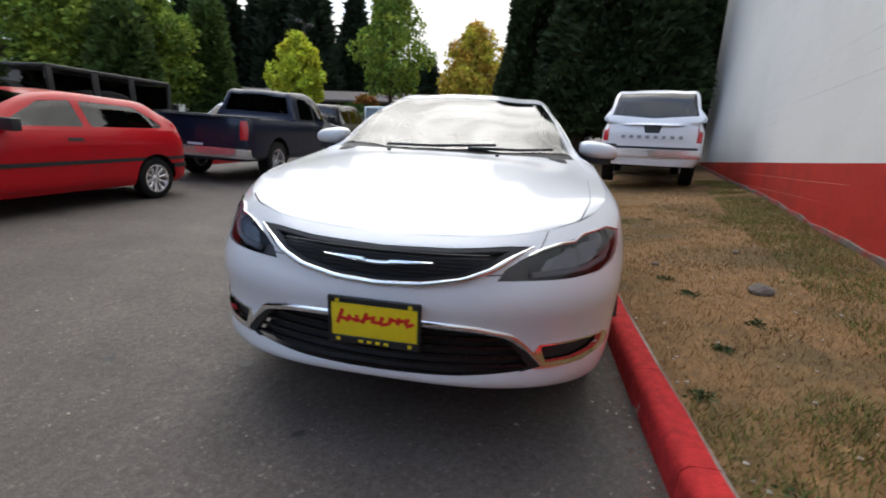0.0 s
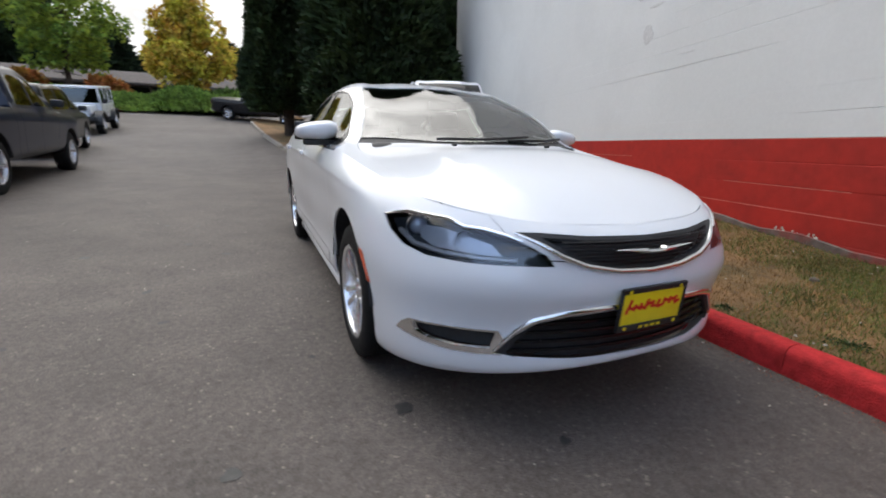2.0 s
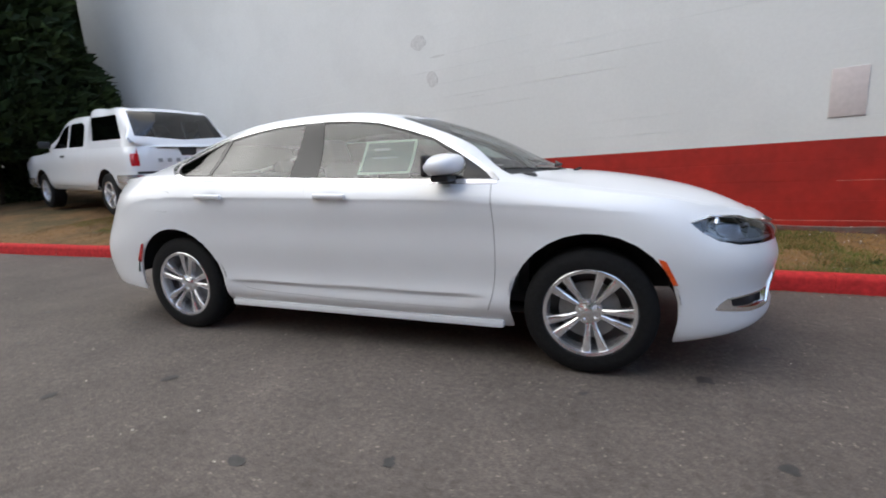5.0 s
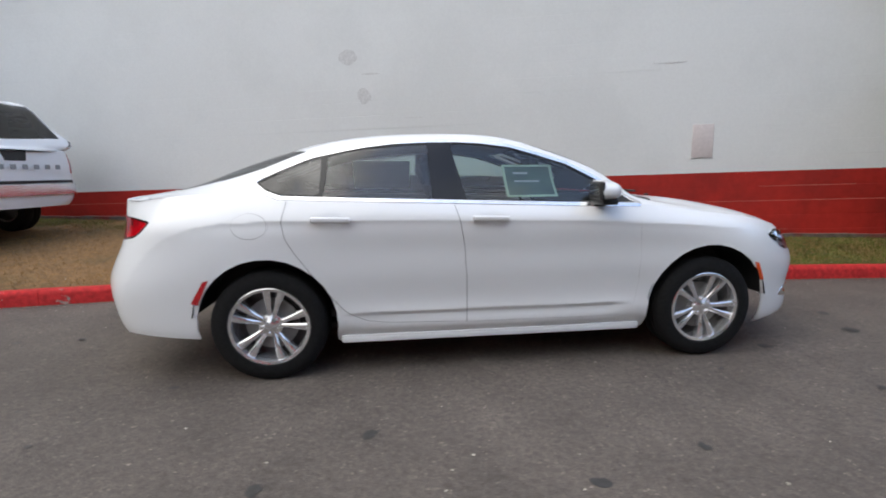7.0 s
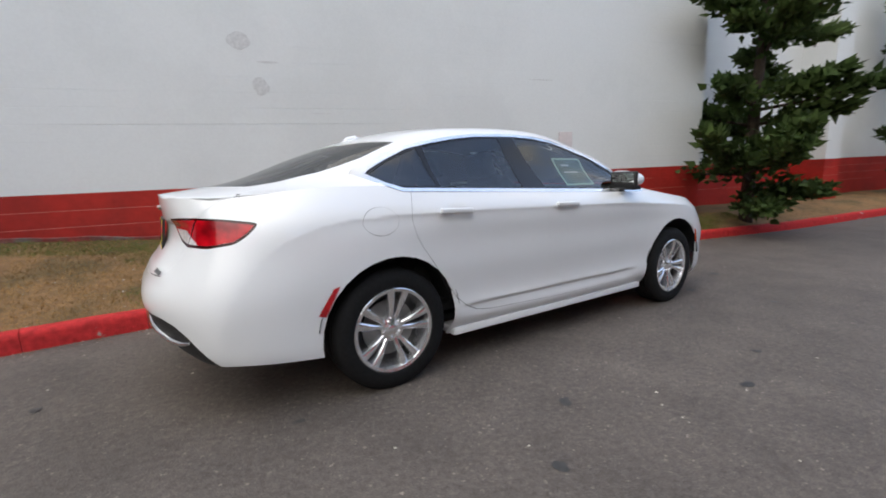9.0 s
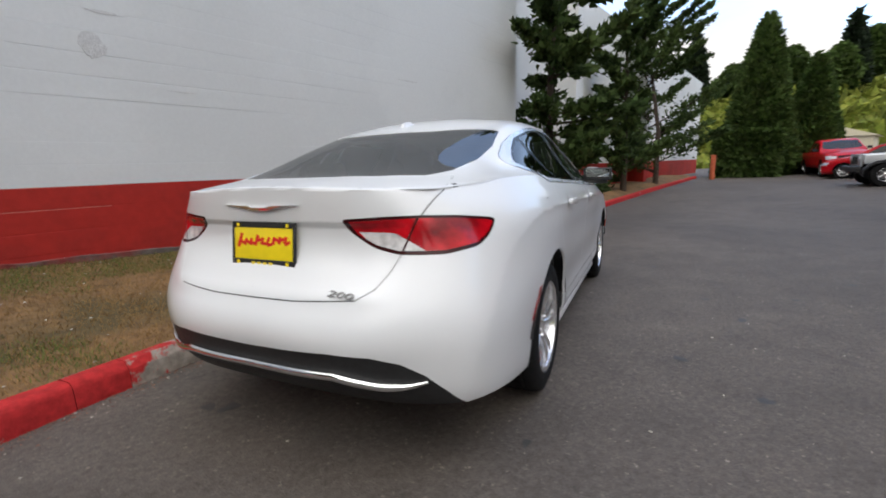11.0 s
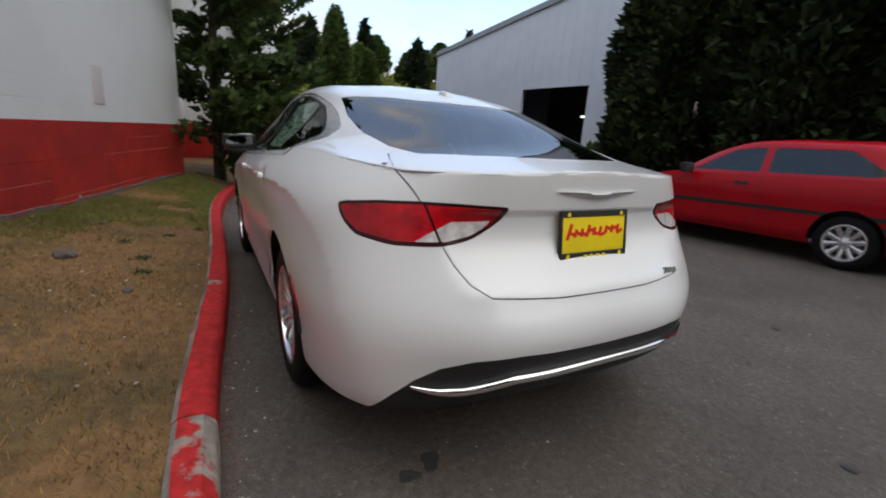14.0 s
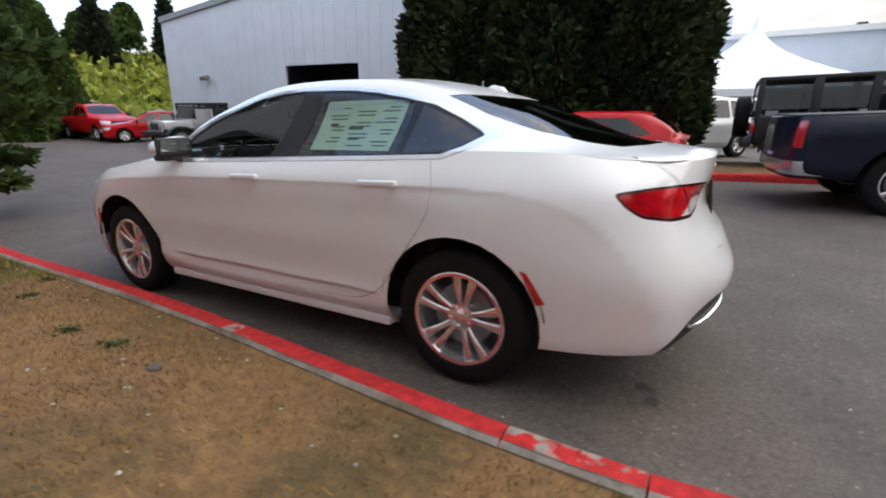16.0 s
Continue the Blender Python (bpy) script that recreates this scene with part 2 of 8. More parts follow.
def add_box(bm, size, m=None, bevel=0.0, seg=2, taper=None):
    """A box centred on its own origin, laid by m; taper scales the top in x and y."""
    made = bmesh.ops.create_cube(bm, size=1.0)["verts"]
    for v in made:
        v.co = Vector((v.co.x * size[0], v.co.y * size[1], v.co.z * size[2]))
        if taper and v.co.z > 0:
            v.co.x, v.co.y = v.co.x * taper[0], v.co.y * taper[1]
    if bevel:
        edges = list({e for v in made for e in v.link_edges})
        made = bmesh.ops.bevel(bm, geom=edges, offset=bevel, segments=seg, affect="EDGES", profile=0.6, clamp_overlap=True)["verts"]
    if m is not None:
        bmesh.ops.transform(bm, matrix=m, verts=list({v for v in made}))
    return bm


def box(name, size, m, material, parent=None, label="", bevel=0.0, seg=2, taper=None):
    return part(name, add_box(bmesh.new(), size, m, bevel, seg, taper), material, parent, label, smooth=bevel > 0)


def add_tube(bm, path, radii, sides=8, cap=True):
    """A tapered tube along a path of points."""
    rings = []
    for k, p in enumerate(path):
        p = Vector(p)
        d = (Vector(path[min(k + 1, len(path) - 1)]) - Vector(path[max(k - 1, 0)])).normalized()
        a = d.orthogonal().normalized() if abs(d.z) < 0.99 else Vector((1, 0, 0))
        b = d.cross(a).normalized()
        r = radii[k] if hasattr(radii, "__len__") else radii
        rings.append([bm.verts.new(p + r * (math.cos(2 * math.pi * s / sides) * a + math.sin(2 * math.pi * s / sides) * b)) for s in range(sides)])
    for q, w in zip(rings, rings[1:]):
        turn = min(range(sides), key=lambda t: sum((q[s].co - w[(s + t) % sides].co).length for s in range(sides)))
        for s in range(sides):
            bm.faces.new((q[s], q[(s + 1) % sides], w[(s + 1 + turn) % sides], w[(s + turn) % sides]))
    if cap:
        bm.faces.new(rings[0][::-1])
        bm.faces.new(rings[-1])
    return bm


def tube(name, path, radii, material, parent=None, label="", sides=8):
    return part(name, add_tube(bmesh.new(), path, radii, sides), material, parent, label, smooth=True)


def add_lathe(bm, profile, steps=48, closed=False):
    """Turns a profile of (radius, y) round the y axis."""
    rings = [[bm.verts.new((r * math.cos(2 * math.pi * s / steps), y, r * math.sin(2 * math.pi * s / steps))) for s in range(steps)] for r, y in profile]
    pairs = list(zip(rings, rings[1:])) + ([(rings[-1], rings[0])] if closed else [])
    for a, b in pairs:
        for s in range(steps):
            bm.faces.new((a[s], a[(s + 1) % steps], b[(s + 1) % steps], b[s]))
    return bm


def text_part(name, words, size, m, material, parent=None, depth=0.001, shear=0.0, label=""):
    cu = bpy.data.curves.new(name, "FONT")
    cu.body, cu.size, cu.extrude, cu.align_x, cu.align_y, cu.shear = words, size, depth, "CENTER", "CENTER", shear
    tmp = bpy.data.objects.new(name, cu)
    me = bpy.data.meshes.new_from_object(tmp)
    bpy.data.objects.remove(tmp)
    me.materials.append(material)
    ob = new(name, me)
    me.transform(m)
    if parent is not None:
        ob.parent = parent
    return tagged(ob, label) if label else ob


# ---------------------------------------------------------------- the lie of the land
CAR_POSE = pose(0, 0, 0, -0.5, 1.5, 14)
UP = CAR_POSE.to_3x3() @ Vector((0, 0, 1))


def ground_z(x, y):
    """The tarmac: a plane under the car, rising behind it, across the lane and far ahead of it."""
    xs = min(x, 8 + (x - 8) * 0.2)
    z = -(UP.x * xs + UP.y * max(min(y, 12), -14)) / UP.z
    back = max(0.0, -x - 4)
    z += 0.0031 * back * back if back < 24 else 0.0031 * 576 + 0.03 * min(back - 24, 60)
    z += 0.017 * min(max(0.0, x - 7.5), 26)
    return z + 0.03 * min(max(0.0, -y - 1.2), 8)


def curve_through(points, step):
    """Points along a smooth curve through plan points."""
    ps = [Vector((*p, 0)) for p in points]
    out = []
    for k in range(len(ps) - 1):
        a, b, c, d = ps[max(k - 1, 0)], ps[k], ps[k + 1], ps[min(k + 2, len(ps) - 1)]
        n = max(2, int((c - b).length / step))
        for s in range(n):
            t = s / n
            out.append(0.5 * ((2 * b) + (c - a) * t + (2 * a - 5 * b + 4 * c - d) * t * t + (3 * b - a - 3 * c + d) * t**3))
    return out + [ps[-1]]


# ---------------------------------------------------------------- smooth skins for vehicle bodies
def natural(ts, pts, tq):
    """A natural cubic curve through pts at ts, read at tq."""
    n, h = len(ts), np.diff(ts)
    a = np.zeros((n, n))
    r = np.zeros((n, pts.shape[1]))
    a[0, 0] = a[-1, -1] = 1
    for i in range(1, n - 1):
        a[i, i - 1], a[i, i], a[i, i + 1] = h[i - 1], 2 * (h[i - 1] + h[i]), h[i]
        r[i] = 6 * ((pts[i + 1] - pts[i]) / h[i] - (pts[i] - pts[i - 1]) / h[i - 1])
    m = np.linalg.solve(a, r)
    k = np.clip(np.searchsorted(ts, tq) - 1, 0, n - 2)
    u, hk = (tq - ts[k])[:, None], h[k][:, None]
    w = hk - u
    return (m[k] * w**3 + m[k + 1] * u**3) / (6 * hk) + (pts[k] / hk - m[k] * hk / 6) * w + (pts[k + 1] / hk - m[k + 1] * hk / 6) * u


def loft(net, nu, nv, mirror_u=(False, False), mirror_v=(False, False)):
    """A smooth grid through a control net of stations by rows; mirrored over y = 0 at the ends named, for a smooth middle line."""
    net = np.array(net, float)
    flip = np.array([1, -1, 1.0])
    lead_u, lead_v = 0, 0
    if mirror_u[0]:
        net, lead_u = np.concatenate([net[2:0:-1] * flip, net]), 2
    if mirror_u[1]:
        net = np.concatenate([net, net[-2:-4:-1] * flip])
    if mirror_v[0]:
        net, lead_v = np.concatenate([net[:, 2:0:-1] * flip, net], 1), 2
    if mirror_v[1]:
        net = np.concatenate([net, net[:, -2:-4:-1] * flip], 1)
    tu = np.r_[0, np.cumsum(np.linalg.norm(np.diff(net, axis=0), axis=2).mean(1))]
    tv = np.r_[0, np.cumsum(np.linalg.norm(np.diff(net, axis=1), axis=2).mean(0))]
    eu = len(tu) - 1 - (2 if mirror_u[1] else 0)
    ev = len(tv) - 1 - (2 if mirror_v[1] else 0)
    qu, qv = np.linspace(tu[lead_u], tu[eu], nu), np.linspace(tv[lead_v], tv[ev], nv)
    a = natural(tu, net.reshape(len(tu), -1), qu).reshape(nu, len(tv), 3)
    return natural(tv, a.transpose(1, 0, 2).reshape(len(tv), -1), qv).reshape(nv, nu, 3).transpose(1, 0, 2)


class Skin:
    """One half of a body's skin, which outlines can be scribed into and cut out of."""

    def __init__(self):
        self.v, self.n, self.f, self.tag = [], [], [], []

    def grid(self, g, tag, out=1):
        nu, nv = g.shape[:2]
        du, dv = np.gradient(g, axis=0), np.gradient(g, axis=1)
        nor = np.cross(du, dv) * out
        nor /= np.linalg.norm(nor, axis=2, keepdims=True) + 1e-12
        base = len(self.v)
        self.v += list(g.reshape(-1, 3))
        self.n += list(nor.reshape(-1, 3))
        for i in range(nu - 1):
            for j in range(nv - 1):
                q = [base + i * nv + j, base + (i + 1) * nv + j, base + (i + 1) * nv + j + 1, base + i * nv + j + 1]
                self.f.append(q if out > 0 else q[::-1])
                self.tag.append(tag)

    def blend(self, rows, first, reach=0.012):
        """Gives the points of the rows, and those near them among the first ones, one normal between them."""
        v, n = np.array(self.v[:first]), np.array(self.n)
        for k in rows:
            d = np.linalg.norm(v - self.v[k], axis=1)
            j = int(d.argmin())
            if d[j] < reach:
                m = n[k] + n[j]
                m /= np.linalg.norm(m)
                self.n[k], self.n[j] = m, m

    def press(self, depth, e=0.002):
        """Moves the skin along its normals by depth(point), and turns the normals with it."""
        for k in range(len(self.v)):
            p, n = self.v[k], self.n[k]
            g = np.array([(depth(p + d) - depth(p - d)) / (2 * e) for d in np.eye(3) * e])
            m = n - (g - n * np.dot(g, n))
            self.v[k], self.n[k] = p + n * depth(p), m / np.linalg.norm(m)

    def split(self, a, b, lo, hi, coord, near):
        """Cuts faces along the line from a to b where they lie in the box lo..hi of the flat coordinates."""
        q = self.q
        nx, ny = b[1] - a[1], a[0] - b[0]
        ln = math.hypot(nx, ny) or 1
        nx, ny = nx / ln, ny / ln
        c = nx * a[0] + ny * a[1]
        cache = {}
        for k in list(near):
            f = self.f[k]
            xs, ys = [q[i][0] for i in f], [q[i][1] for i in f]
            if max(xs) < lo[0] or min(xs) > hi[0] or max(ys) < lo[1] or min(ys) > hi[1]:
                continue
            d = [nx * x + ny * y - c for x, y in zip(xs, ys)]
            if max(d) < 1e-5 or min(d) > -1e-5:
                continue
            one, two = [], []
            for s in range(len(f)):
                i, j, di, dj = f[s], f[(s + 1) % len(f)], d[s], d[(s + 1) % len(f)]
                if di >= -1e-5:
                    one.append(i)
                if di <= 1e-5:
                    two.append(i)
                if (di > 1e-5 and dj < -1e-5) or (di < -1e-5 and dj > 1e-5):
                    key = (min(i, j), max(i, j))
                    if key not in cache:
                        t = di / (di - dj)
                        cache[key] = len(self.v)
                        self.v.append(self.v[i] + t * (self.v[j] - self.v[i]))
                        nn = self.n[i] + t * (self.n[j] - self.n[i])
                        self.n.append(nn / (np.linalg.norm(nn) + 1e-12))
                        q.append(coord(self.v[-1]))
                    one.append(cache[key])
                    two.append(cache[key])
            if len(one) > 2 and len(two) > 2:
                self.f[k] = one
                near.append(len(self.f))
                self.f.append(two)
                self.tag.append(self.tag[k])

    def scribe(self, outline, coord, tag, only=None, where=None):
        """Cuts the outline into the skin and gives the faces inside it a tag."""
        q = self.q = [coord(v) for v in self.v]
        xs, ys = [p[0] for p in outline], [p[1] for p in outline]
        m = 0.004
        x0, x1, y0, y1 = min(xs) - m, max(xs) + m, min(ys) - m, max(ys) + m
        near = [k for k, f in enumerate(self.f) if (not only or self.tag[k] in only) and max(q[i][0] for i in f) >= x0 and min(q[i][0] for i in f) <= x1
                and max(q[i][1] for i in f) >= y0 and min(q[i][1] for i in f) <= y1]
        for a, b in zip(outline, outline[1:] + outline[:1]):
            self.split(a, b, (min(a[0], b[0]) - m, min(a[1], b[1]) - m), (max(a[0], b[0]) + m, max(a[1], b[1]) + m), coord, near)
        lo, hi = (min(xs), min(ys)), (max(xs), max(ys))
        for k in near:
            f = self.f[k]
            cx, cy = sum(self.q[i][0] for i in f) / len(f), sum(self.q[i][1] for i in f) / len(f)
            if lo[0] <= cx <= hi[0] and lo[1] <= cy <= hi[1] and inside(cx, cy, outline):
                if where is None or where(sum(self.v[i] for i in f) / len(f)):
                    self.tag[k] = tag

    def line(self, points, width, coord, tag, only=None):
        """Scribes a narrow band along a line."""
        for a, b in zip(points, points[1:]):
            d = Vector((b[0] - a[0], b[1] - a[1])).normalized()
            p, e = Vector((-d.y, d.x)) * width / 2, d * width * 0.3
            a, b = Vector(a) - e, Vector(b) + e
            self.scribe([tuple(a + p), tuple(b + p), tuple(b - p), tuple(a - p)], coord, tag, only)

    def islands(self, tag, least=6):
        """The faces with a tag, sorted into pieces that hang together."""
        root = {}

        def top(i):
            while root.setdefault(i, i) != i:
                root[i] = root[root[i]]
                i = root[i]
            return i
        own = [k for k, t in enumerate(self.tag) if t == tag]
        for k in own:
            for i in self.f[k][1:]:
                root[top(i)] = top(self.f[k][0])
        pieces = {}
        for k in own:
            pieces.setdefault(top(self.f[k][0]), []).append(k)
        return [p for p in pieces.values() if len(p) >= least]

    def make(self, tags, name, material, parent, sides=(1, -1), shift=0.0, label="", rim=0.0, picked=None):
        """An object of the faces with these tags, on one or both sides; shift moves it along its normals, rim folds its edge in."""
        verts, nors, faces = [], [], []
        picked = picked or [k for k, t in enumerate(self.tag) if t in tags]
        for side in sides:
            at = {}
            own = []
            for k in picked:
                f = []
                for i in self.f[k]:
                    if i not in at:
                        at[i] = len(verts)
                        p, n = self.v[i] + self.n[i] * shift, self.n[i]
                        verts.append((p[0], p[1] * side, p[2]))
                        nors.append((n[0], n[1] * side, n[2]))
                    f.append(at[i])
                own.append(f if side > 0 else f[::-1])
            faces += own
            if rim:
                count = {}
                for f in own:
                    for i, j in zip(f, f[1:] + f[:1]):
                        count[(i, j)] = count.get((i, j), 0) + 1
                fold = {}
                for i, j in list(count):
                    if (j, i) not in count and abs(verts[i][1]) + abs(verts[j][1]) > 1e-4:
                        for k in (i, j):
                            if k not in fold:
                                fold[k] = len(verts)
                                verts.append(tuple(np.array(verts[k]) - rim * np.array(nors[k])))
                                nors.append(nors[k])
                        faces.append([j, i, fold[i], fold[j]])
        if not faces:
            return None
        return obj(name, verts, faces, material, parent, True, nors, label)


def inside(x, y, poly):
    hit = False
    for (ax, ay), (bx, by) in zip(poly, poly[1:] + poly[:1]):
        if (ay > y) != (by > y) and x < (bx - ax) * (y - ay) / (by - ay) + ax:
            hit = not hit
    return hit


def rounded(points, r=0.03, n=4):
    """A closed outline with its corners rounded."""
    out = []
    for k, p in enumerate(points):
        p, a, b = Vector(p), Vector(points[k - 1]), Vector(points[(k + 1) % len(points)])
        da, db = (a - p), (b - p)
        ra, rb = min(r, da.length * 0.45), min(r, db.length * 0.45)
        s, e = p + da.normalized() * ra, p + db.normalized() * rb
        for t in range(n + 1):
            t /= n
            out.append(tuple((1 - t) ** 2 * s + 2 * t * (1 - t) * p + t * t * e))
    return out


def side_xz(v):
    return (v[0], v[2])


def top_xy(v):
    return (v[0], v[1])


def front_yz(v):
    return (v[1], v[2])


def front_wrap(v):
    """Round the front corner: y less x, and the height."""
    return (v[1] - v[0], v[2])


def rear_wrap(v):
    """Round the rear corner: y plus x, and the height."""
    return (v[1] + v[0], v[2])

# ---------------------------------------------------------------- ground, kerbs, lawn and walls
KERB = curve_through([(-24, -6.9), (-18, -4.9), (-12.3, -2.92), (-9.6, -2.05), (-7.3, -1.05), (-4.5, -0.06), (-3.0, 0.48), (-2.0, 0.735), (-1.2, 0.885), (0, 1.095), (1.4, 1.41), (2.6, 1.70), (3.6, 1.90), (4.9, 2.08),
                      (7.0, 2.22), (10.4, 2.36), (18, 2.55), (27, 2.60)], 0.25)
WALL_Y = 3.11
BAND_Z = 1.11


def kerb_y(x):
    for a, b in zip(KERB, KERB[1:]):
        if a.x <= x <= b.x:
            return a.y + (b.y - a.y) * (x - a.x) / (b.x - a.x)
    return KERB[0].y + (x - KERB[0].x) * 0.34 if x < KERB[0].x else KERB[-1].y


def wall_foot(x):
    """How high the lawn meets the wall."""
    return float(np.interp(x, [-30, -14, -7, -4.7, -2.5, -1.1, 0.5, 2.0, 5.0, 7.0, 12.0, 20.0, 30], [1.9, 0.98, 0.66, 0.58, 0.42, 0.35, 0.27, 0.20, 0.18, 0.12, 0.12, 0.18, 0.26]))


def lawn_z(x, y):
    """The lawn: from just under the kerb's top up to the foot of the wall."""
    ky = kerb_y(x) + 0.14
    t = min(max((y - ky) / max(WALL_Y - ky, 0.3), 0), 1)
    low = ground_z(x, ky) + 0.115
    lump = 0.018 * noise.noise(Vector((x * 1.3, y * 1.3, 0))) + 0.010 * noise.noise(Vector((x * 4, y * 4, 3)))
    return low + (wall_foot(x) - low) * t + lump * min(1, t * 6)


def asphalt():
    m = bpy.data.materials.new("worn_asphalt")
    m.use_nodes = True
    n, l = nodes_of(m)
    b = n["Principled BSDF"]
    co = n.new("ShaderNodeTexCoord")

    def tex(kind, scale, detail=4):
        t = n.new(kind)
        t.inputs["Scale"].default_value = scale
        if kind == "ShaderNodeTexNoise":
            t.inputs["Detail"].default_value = detail
        l.new(co.outputs["Object"], t.inputs["Vector"])
        return t

    broad, mid, fine, chips, grit = tex("ShaderNodeTexNoise", 0.35, 5), tex("ShaderNodeTexNoise", 2.6, 6), tex("ShaderNodeTexNoise", 130, 3), tex("ShaderNodeTexVoronoi", 95), tex("ShaderNodeTexNoise", 34, 3)

    def ramp(src, lo, hi, a, c):
        r = n.new("ShaderNodeMapRange")
        r.inputs["From Min"].default_value, r.inputs["From Max"].default_value, r.inputs["To Min"].default_value, r.inputs["To Max"].default_value = lo, hi, a, c
        l.new(src, r.inputs["Value"])
        return r.outputs["Result"]

    def mul(a, c):
        k = n.new("ShaderNodeMath")
        k.operation = "MULTIPLY"
        l.new(a, k.inputs[0])
        l.new(c, k.inputs[1])
        return k.outputs["Value"]

    v = mul(mul(ramp(broad.outputs["Fac"], 0.3, 0.7, 0.82, 1.18), ramp(mid.outputs["Fac"], 0.3, 0.7, 0.84, 1.16)), ramp(fine.outputs["Fac"], 0.3, 0.7, 0.68, 1.32))
    v = mul(v, ramp(grit.outputs["Fac"], 0.3, 0.7, 0.76, 1.24))
    speck = ramp(chips.outputs["Color"], 0.86, 0.99, 1.0, 2.5)
    v = mul(v, speck)
    hsv = n.new("ShaderNodeHueSaturation")
    hsv.inputs["Color"].default_value = (0.096, 0.080, 0.068, 1)
    l.new(v, hsv.inputs["Value"])
    l.new(hsv.outputs["Color"], b.inputs["Base Color"])
    b.inputs["Roughness"].default_value = 0.72
    b.inputs["Specular IOR Level"].default_value = 0.45
    bump = n.new("ShaderNodeBump")
    bump.inputs["Strength"].default_value, bump.inputs["Distance"].default_value = 0.8, 0.006
    l.new(fine.outputs["Fac"], bump.inputs["Height"])
    l.new(bump.outputs["Normal"], b.inputs["Normal"])
    return m


M["asphalt"] = asphalt()
M["soil"] = mat("dry_lawn_soil", (0.195, 0.108, 0.043), 0.95, vary=0.3, scale=18, bump=0.7, bump_scale=60, second=(0.095, 0.066, 0.024), second_scale=1.1, second_low=0.47, second_high=0.62)


def worn_paint(name, paint, bare, low, high):
    """Kerb paint, chipped down to the bare concrete."""
    m = mat(name, paint, 0.8, spec=0.2, vary=0.28, scale=22, bump=0.4, bump_scale=90, second=bare, second_scale=2.3, second_low=low, second_high=high)
    return m


M["kerb_red"] = worn_paint("worn_red_kerb_paint", (0.44, 0.026, 0.026), (0.30, 0.25, 0.22), 0.655, 0.675)
M["kerb_chipped"] = worn_paint("chipped_red_kerb_paint", (0.44, 0.026, 0.026), (0.30, 0.26, 0.22), 0.43, 0.46)


def build_ground():
    xs = np.r_[np.linspace(-900, -90, 8), np.linspace(-80, -26, 12), np.arange(-25, 30.1, 0.8), np.linspace(34, 80, 8), np.linspace(100, 900, 7)]
    ys = np.r_[np.linspace(-900, -90, 8), np.linspace(-80, -22, 10), np.arange(-20, 12.1, 0.8), np.linspace(16, 80, 7), np.linspace(100, 900, 7)]
    verts = [(x, y, ground_z(x, y)) for x in xs for y in ys]
    ny = len(ys)
    faces = [(i * ny + j, (i + 1) * ny + j, (i + 1) * ny + j + 1, i * ny + j + 1) for i in range(len(xs) - 1) for j in range(ny - 1)]
    tagged(obj("ground", verts, faces, M["asphalt"], smooth=True), "worn grey asphalt of the car park lane", "ground", kind="structure")


def kerb_run(name, line, face, width, height, material, label, start=0, gap=0.004, inset=0.012):
    """Kerb stones end to end along a plan line; the road lies on the right of its way."""
    run = tagged(new(name), label, "kerb", kind="structure")
    dist, pieces, current = 0.0, [], [line[0]]
    for a, b in zip(line, line[1:]):
        dist += (b - a).length
        current.append(b)
        if dist > face or a.x < -2.48 <= b.x or a.x < -2.0 <= b.x:
            pieces.append(current)
            current, dist = [b], 0.0
    if len(current) > 1:
        pieces.append(current)
    for k, piece in enumerate(pieces):
        bm = bmesh.new()
        rows = []
        jig = 0.006 * noise.noise(Vector((k * 1.7, 2, 0)))
        for s, p in enumerate(piece):
            a, b = piece[max(s - 1, 0)], piece[min(s + 1, len(piece) - 1)]
            d = (b - a).normalized()
            nrm = Vector((-d.y, d.x, 0))
            p = p + d * (gap if s == 0 else -gap if s == len(piece) - 1 else 0)
            z = ground_z(p.x, p.y)
            wear = 0.007 * noise.noise(Vector((p.x * 5, p.y * 5, 1))) - (0.012 if -2.5 < p.x < -1.98 else 0.0)
            prof = ((0.0, -0.05), (inset * 0.4, height - 0.045), (inset, height - 0.022 + wear), (inset + 0.016, height - 0.006 + wear), (inset + 0.035, height), (width * 0.84 + 0.02 * noise.noise(Vector((p.x * 3, p.y * 3, 4))), height), (width - 0.02, height - 0.003), (width, height - 0.02), (width, -0.05))
            rows.append([bm.verts.new((p.x + nrm.x * (o + jig), p.y + nrm.y * (o + jig), z + h + jig * 0.5)) for o, h in prof])
        for r, q in zip(rows, rows[1:]):
            for s in range(len(prof) - 1):
                bm.faces.new((r[s], q[s], q[s + 1], r[s + 1]))
        bm.faces.new(rows[0])
        bm.faces.new(rows[-1][::-1])
        mt = material(piece) if callable(material) else material
        stone = part("kerb_stone", bm, mt, run, smooth=True)
        # the paint stops short of the lawn side
        stone.data.materials.append(M["concrete"])
        for q in range((len(rows) - 1) * (len(prof) - 1)):
            if q % (len(prof) - 1) >= 5:
                stone.data.polygons[q].material_index = 1
    return run


def build_kerbs():
    def paint_of(piece):
        x = piece[len(piece) // 2].x
        if x < -9.6:
            return M["concrete"]
        return M["kerb_chipped"] if -2.4 < x < -2.1 else M["kerb_red"]
    fine = [p for p in KERB]
    kerb_run("kerb_beside_lawn", fine, 0.62, 0.15, 0.145, paint_of, "red-painted concrete kerb, chipped and worn", gap=0.002)
    far = curve_through([(-40, -19.5), (-14, -11.4), (-6, -8.75), (-1.3, -7.5), (3, -6.45), (6.2, -5.75), (9.5, -6.0), (12, -7.5)], 0.5)[::-1]
    kerb_run("kerb_across_lane", far, 2.4, 0.15, 0.14, M["kerb_red"], "red-painted kerb across the lane")


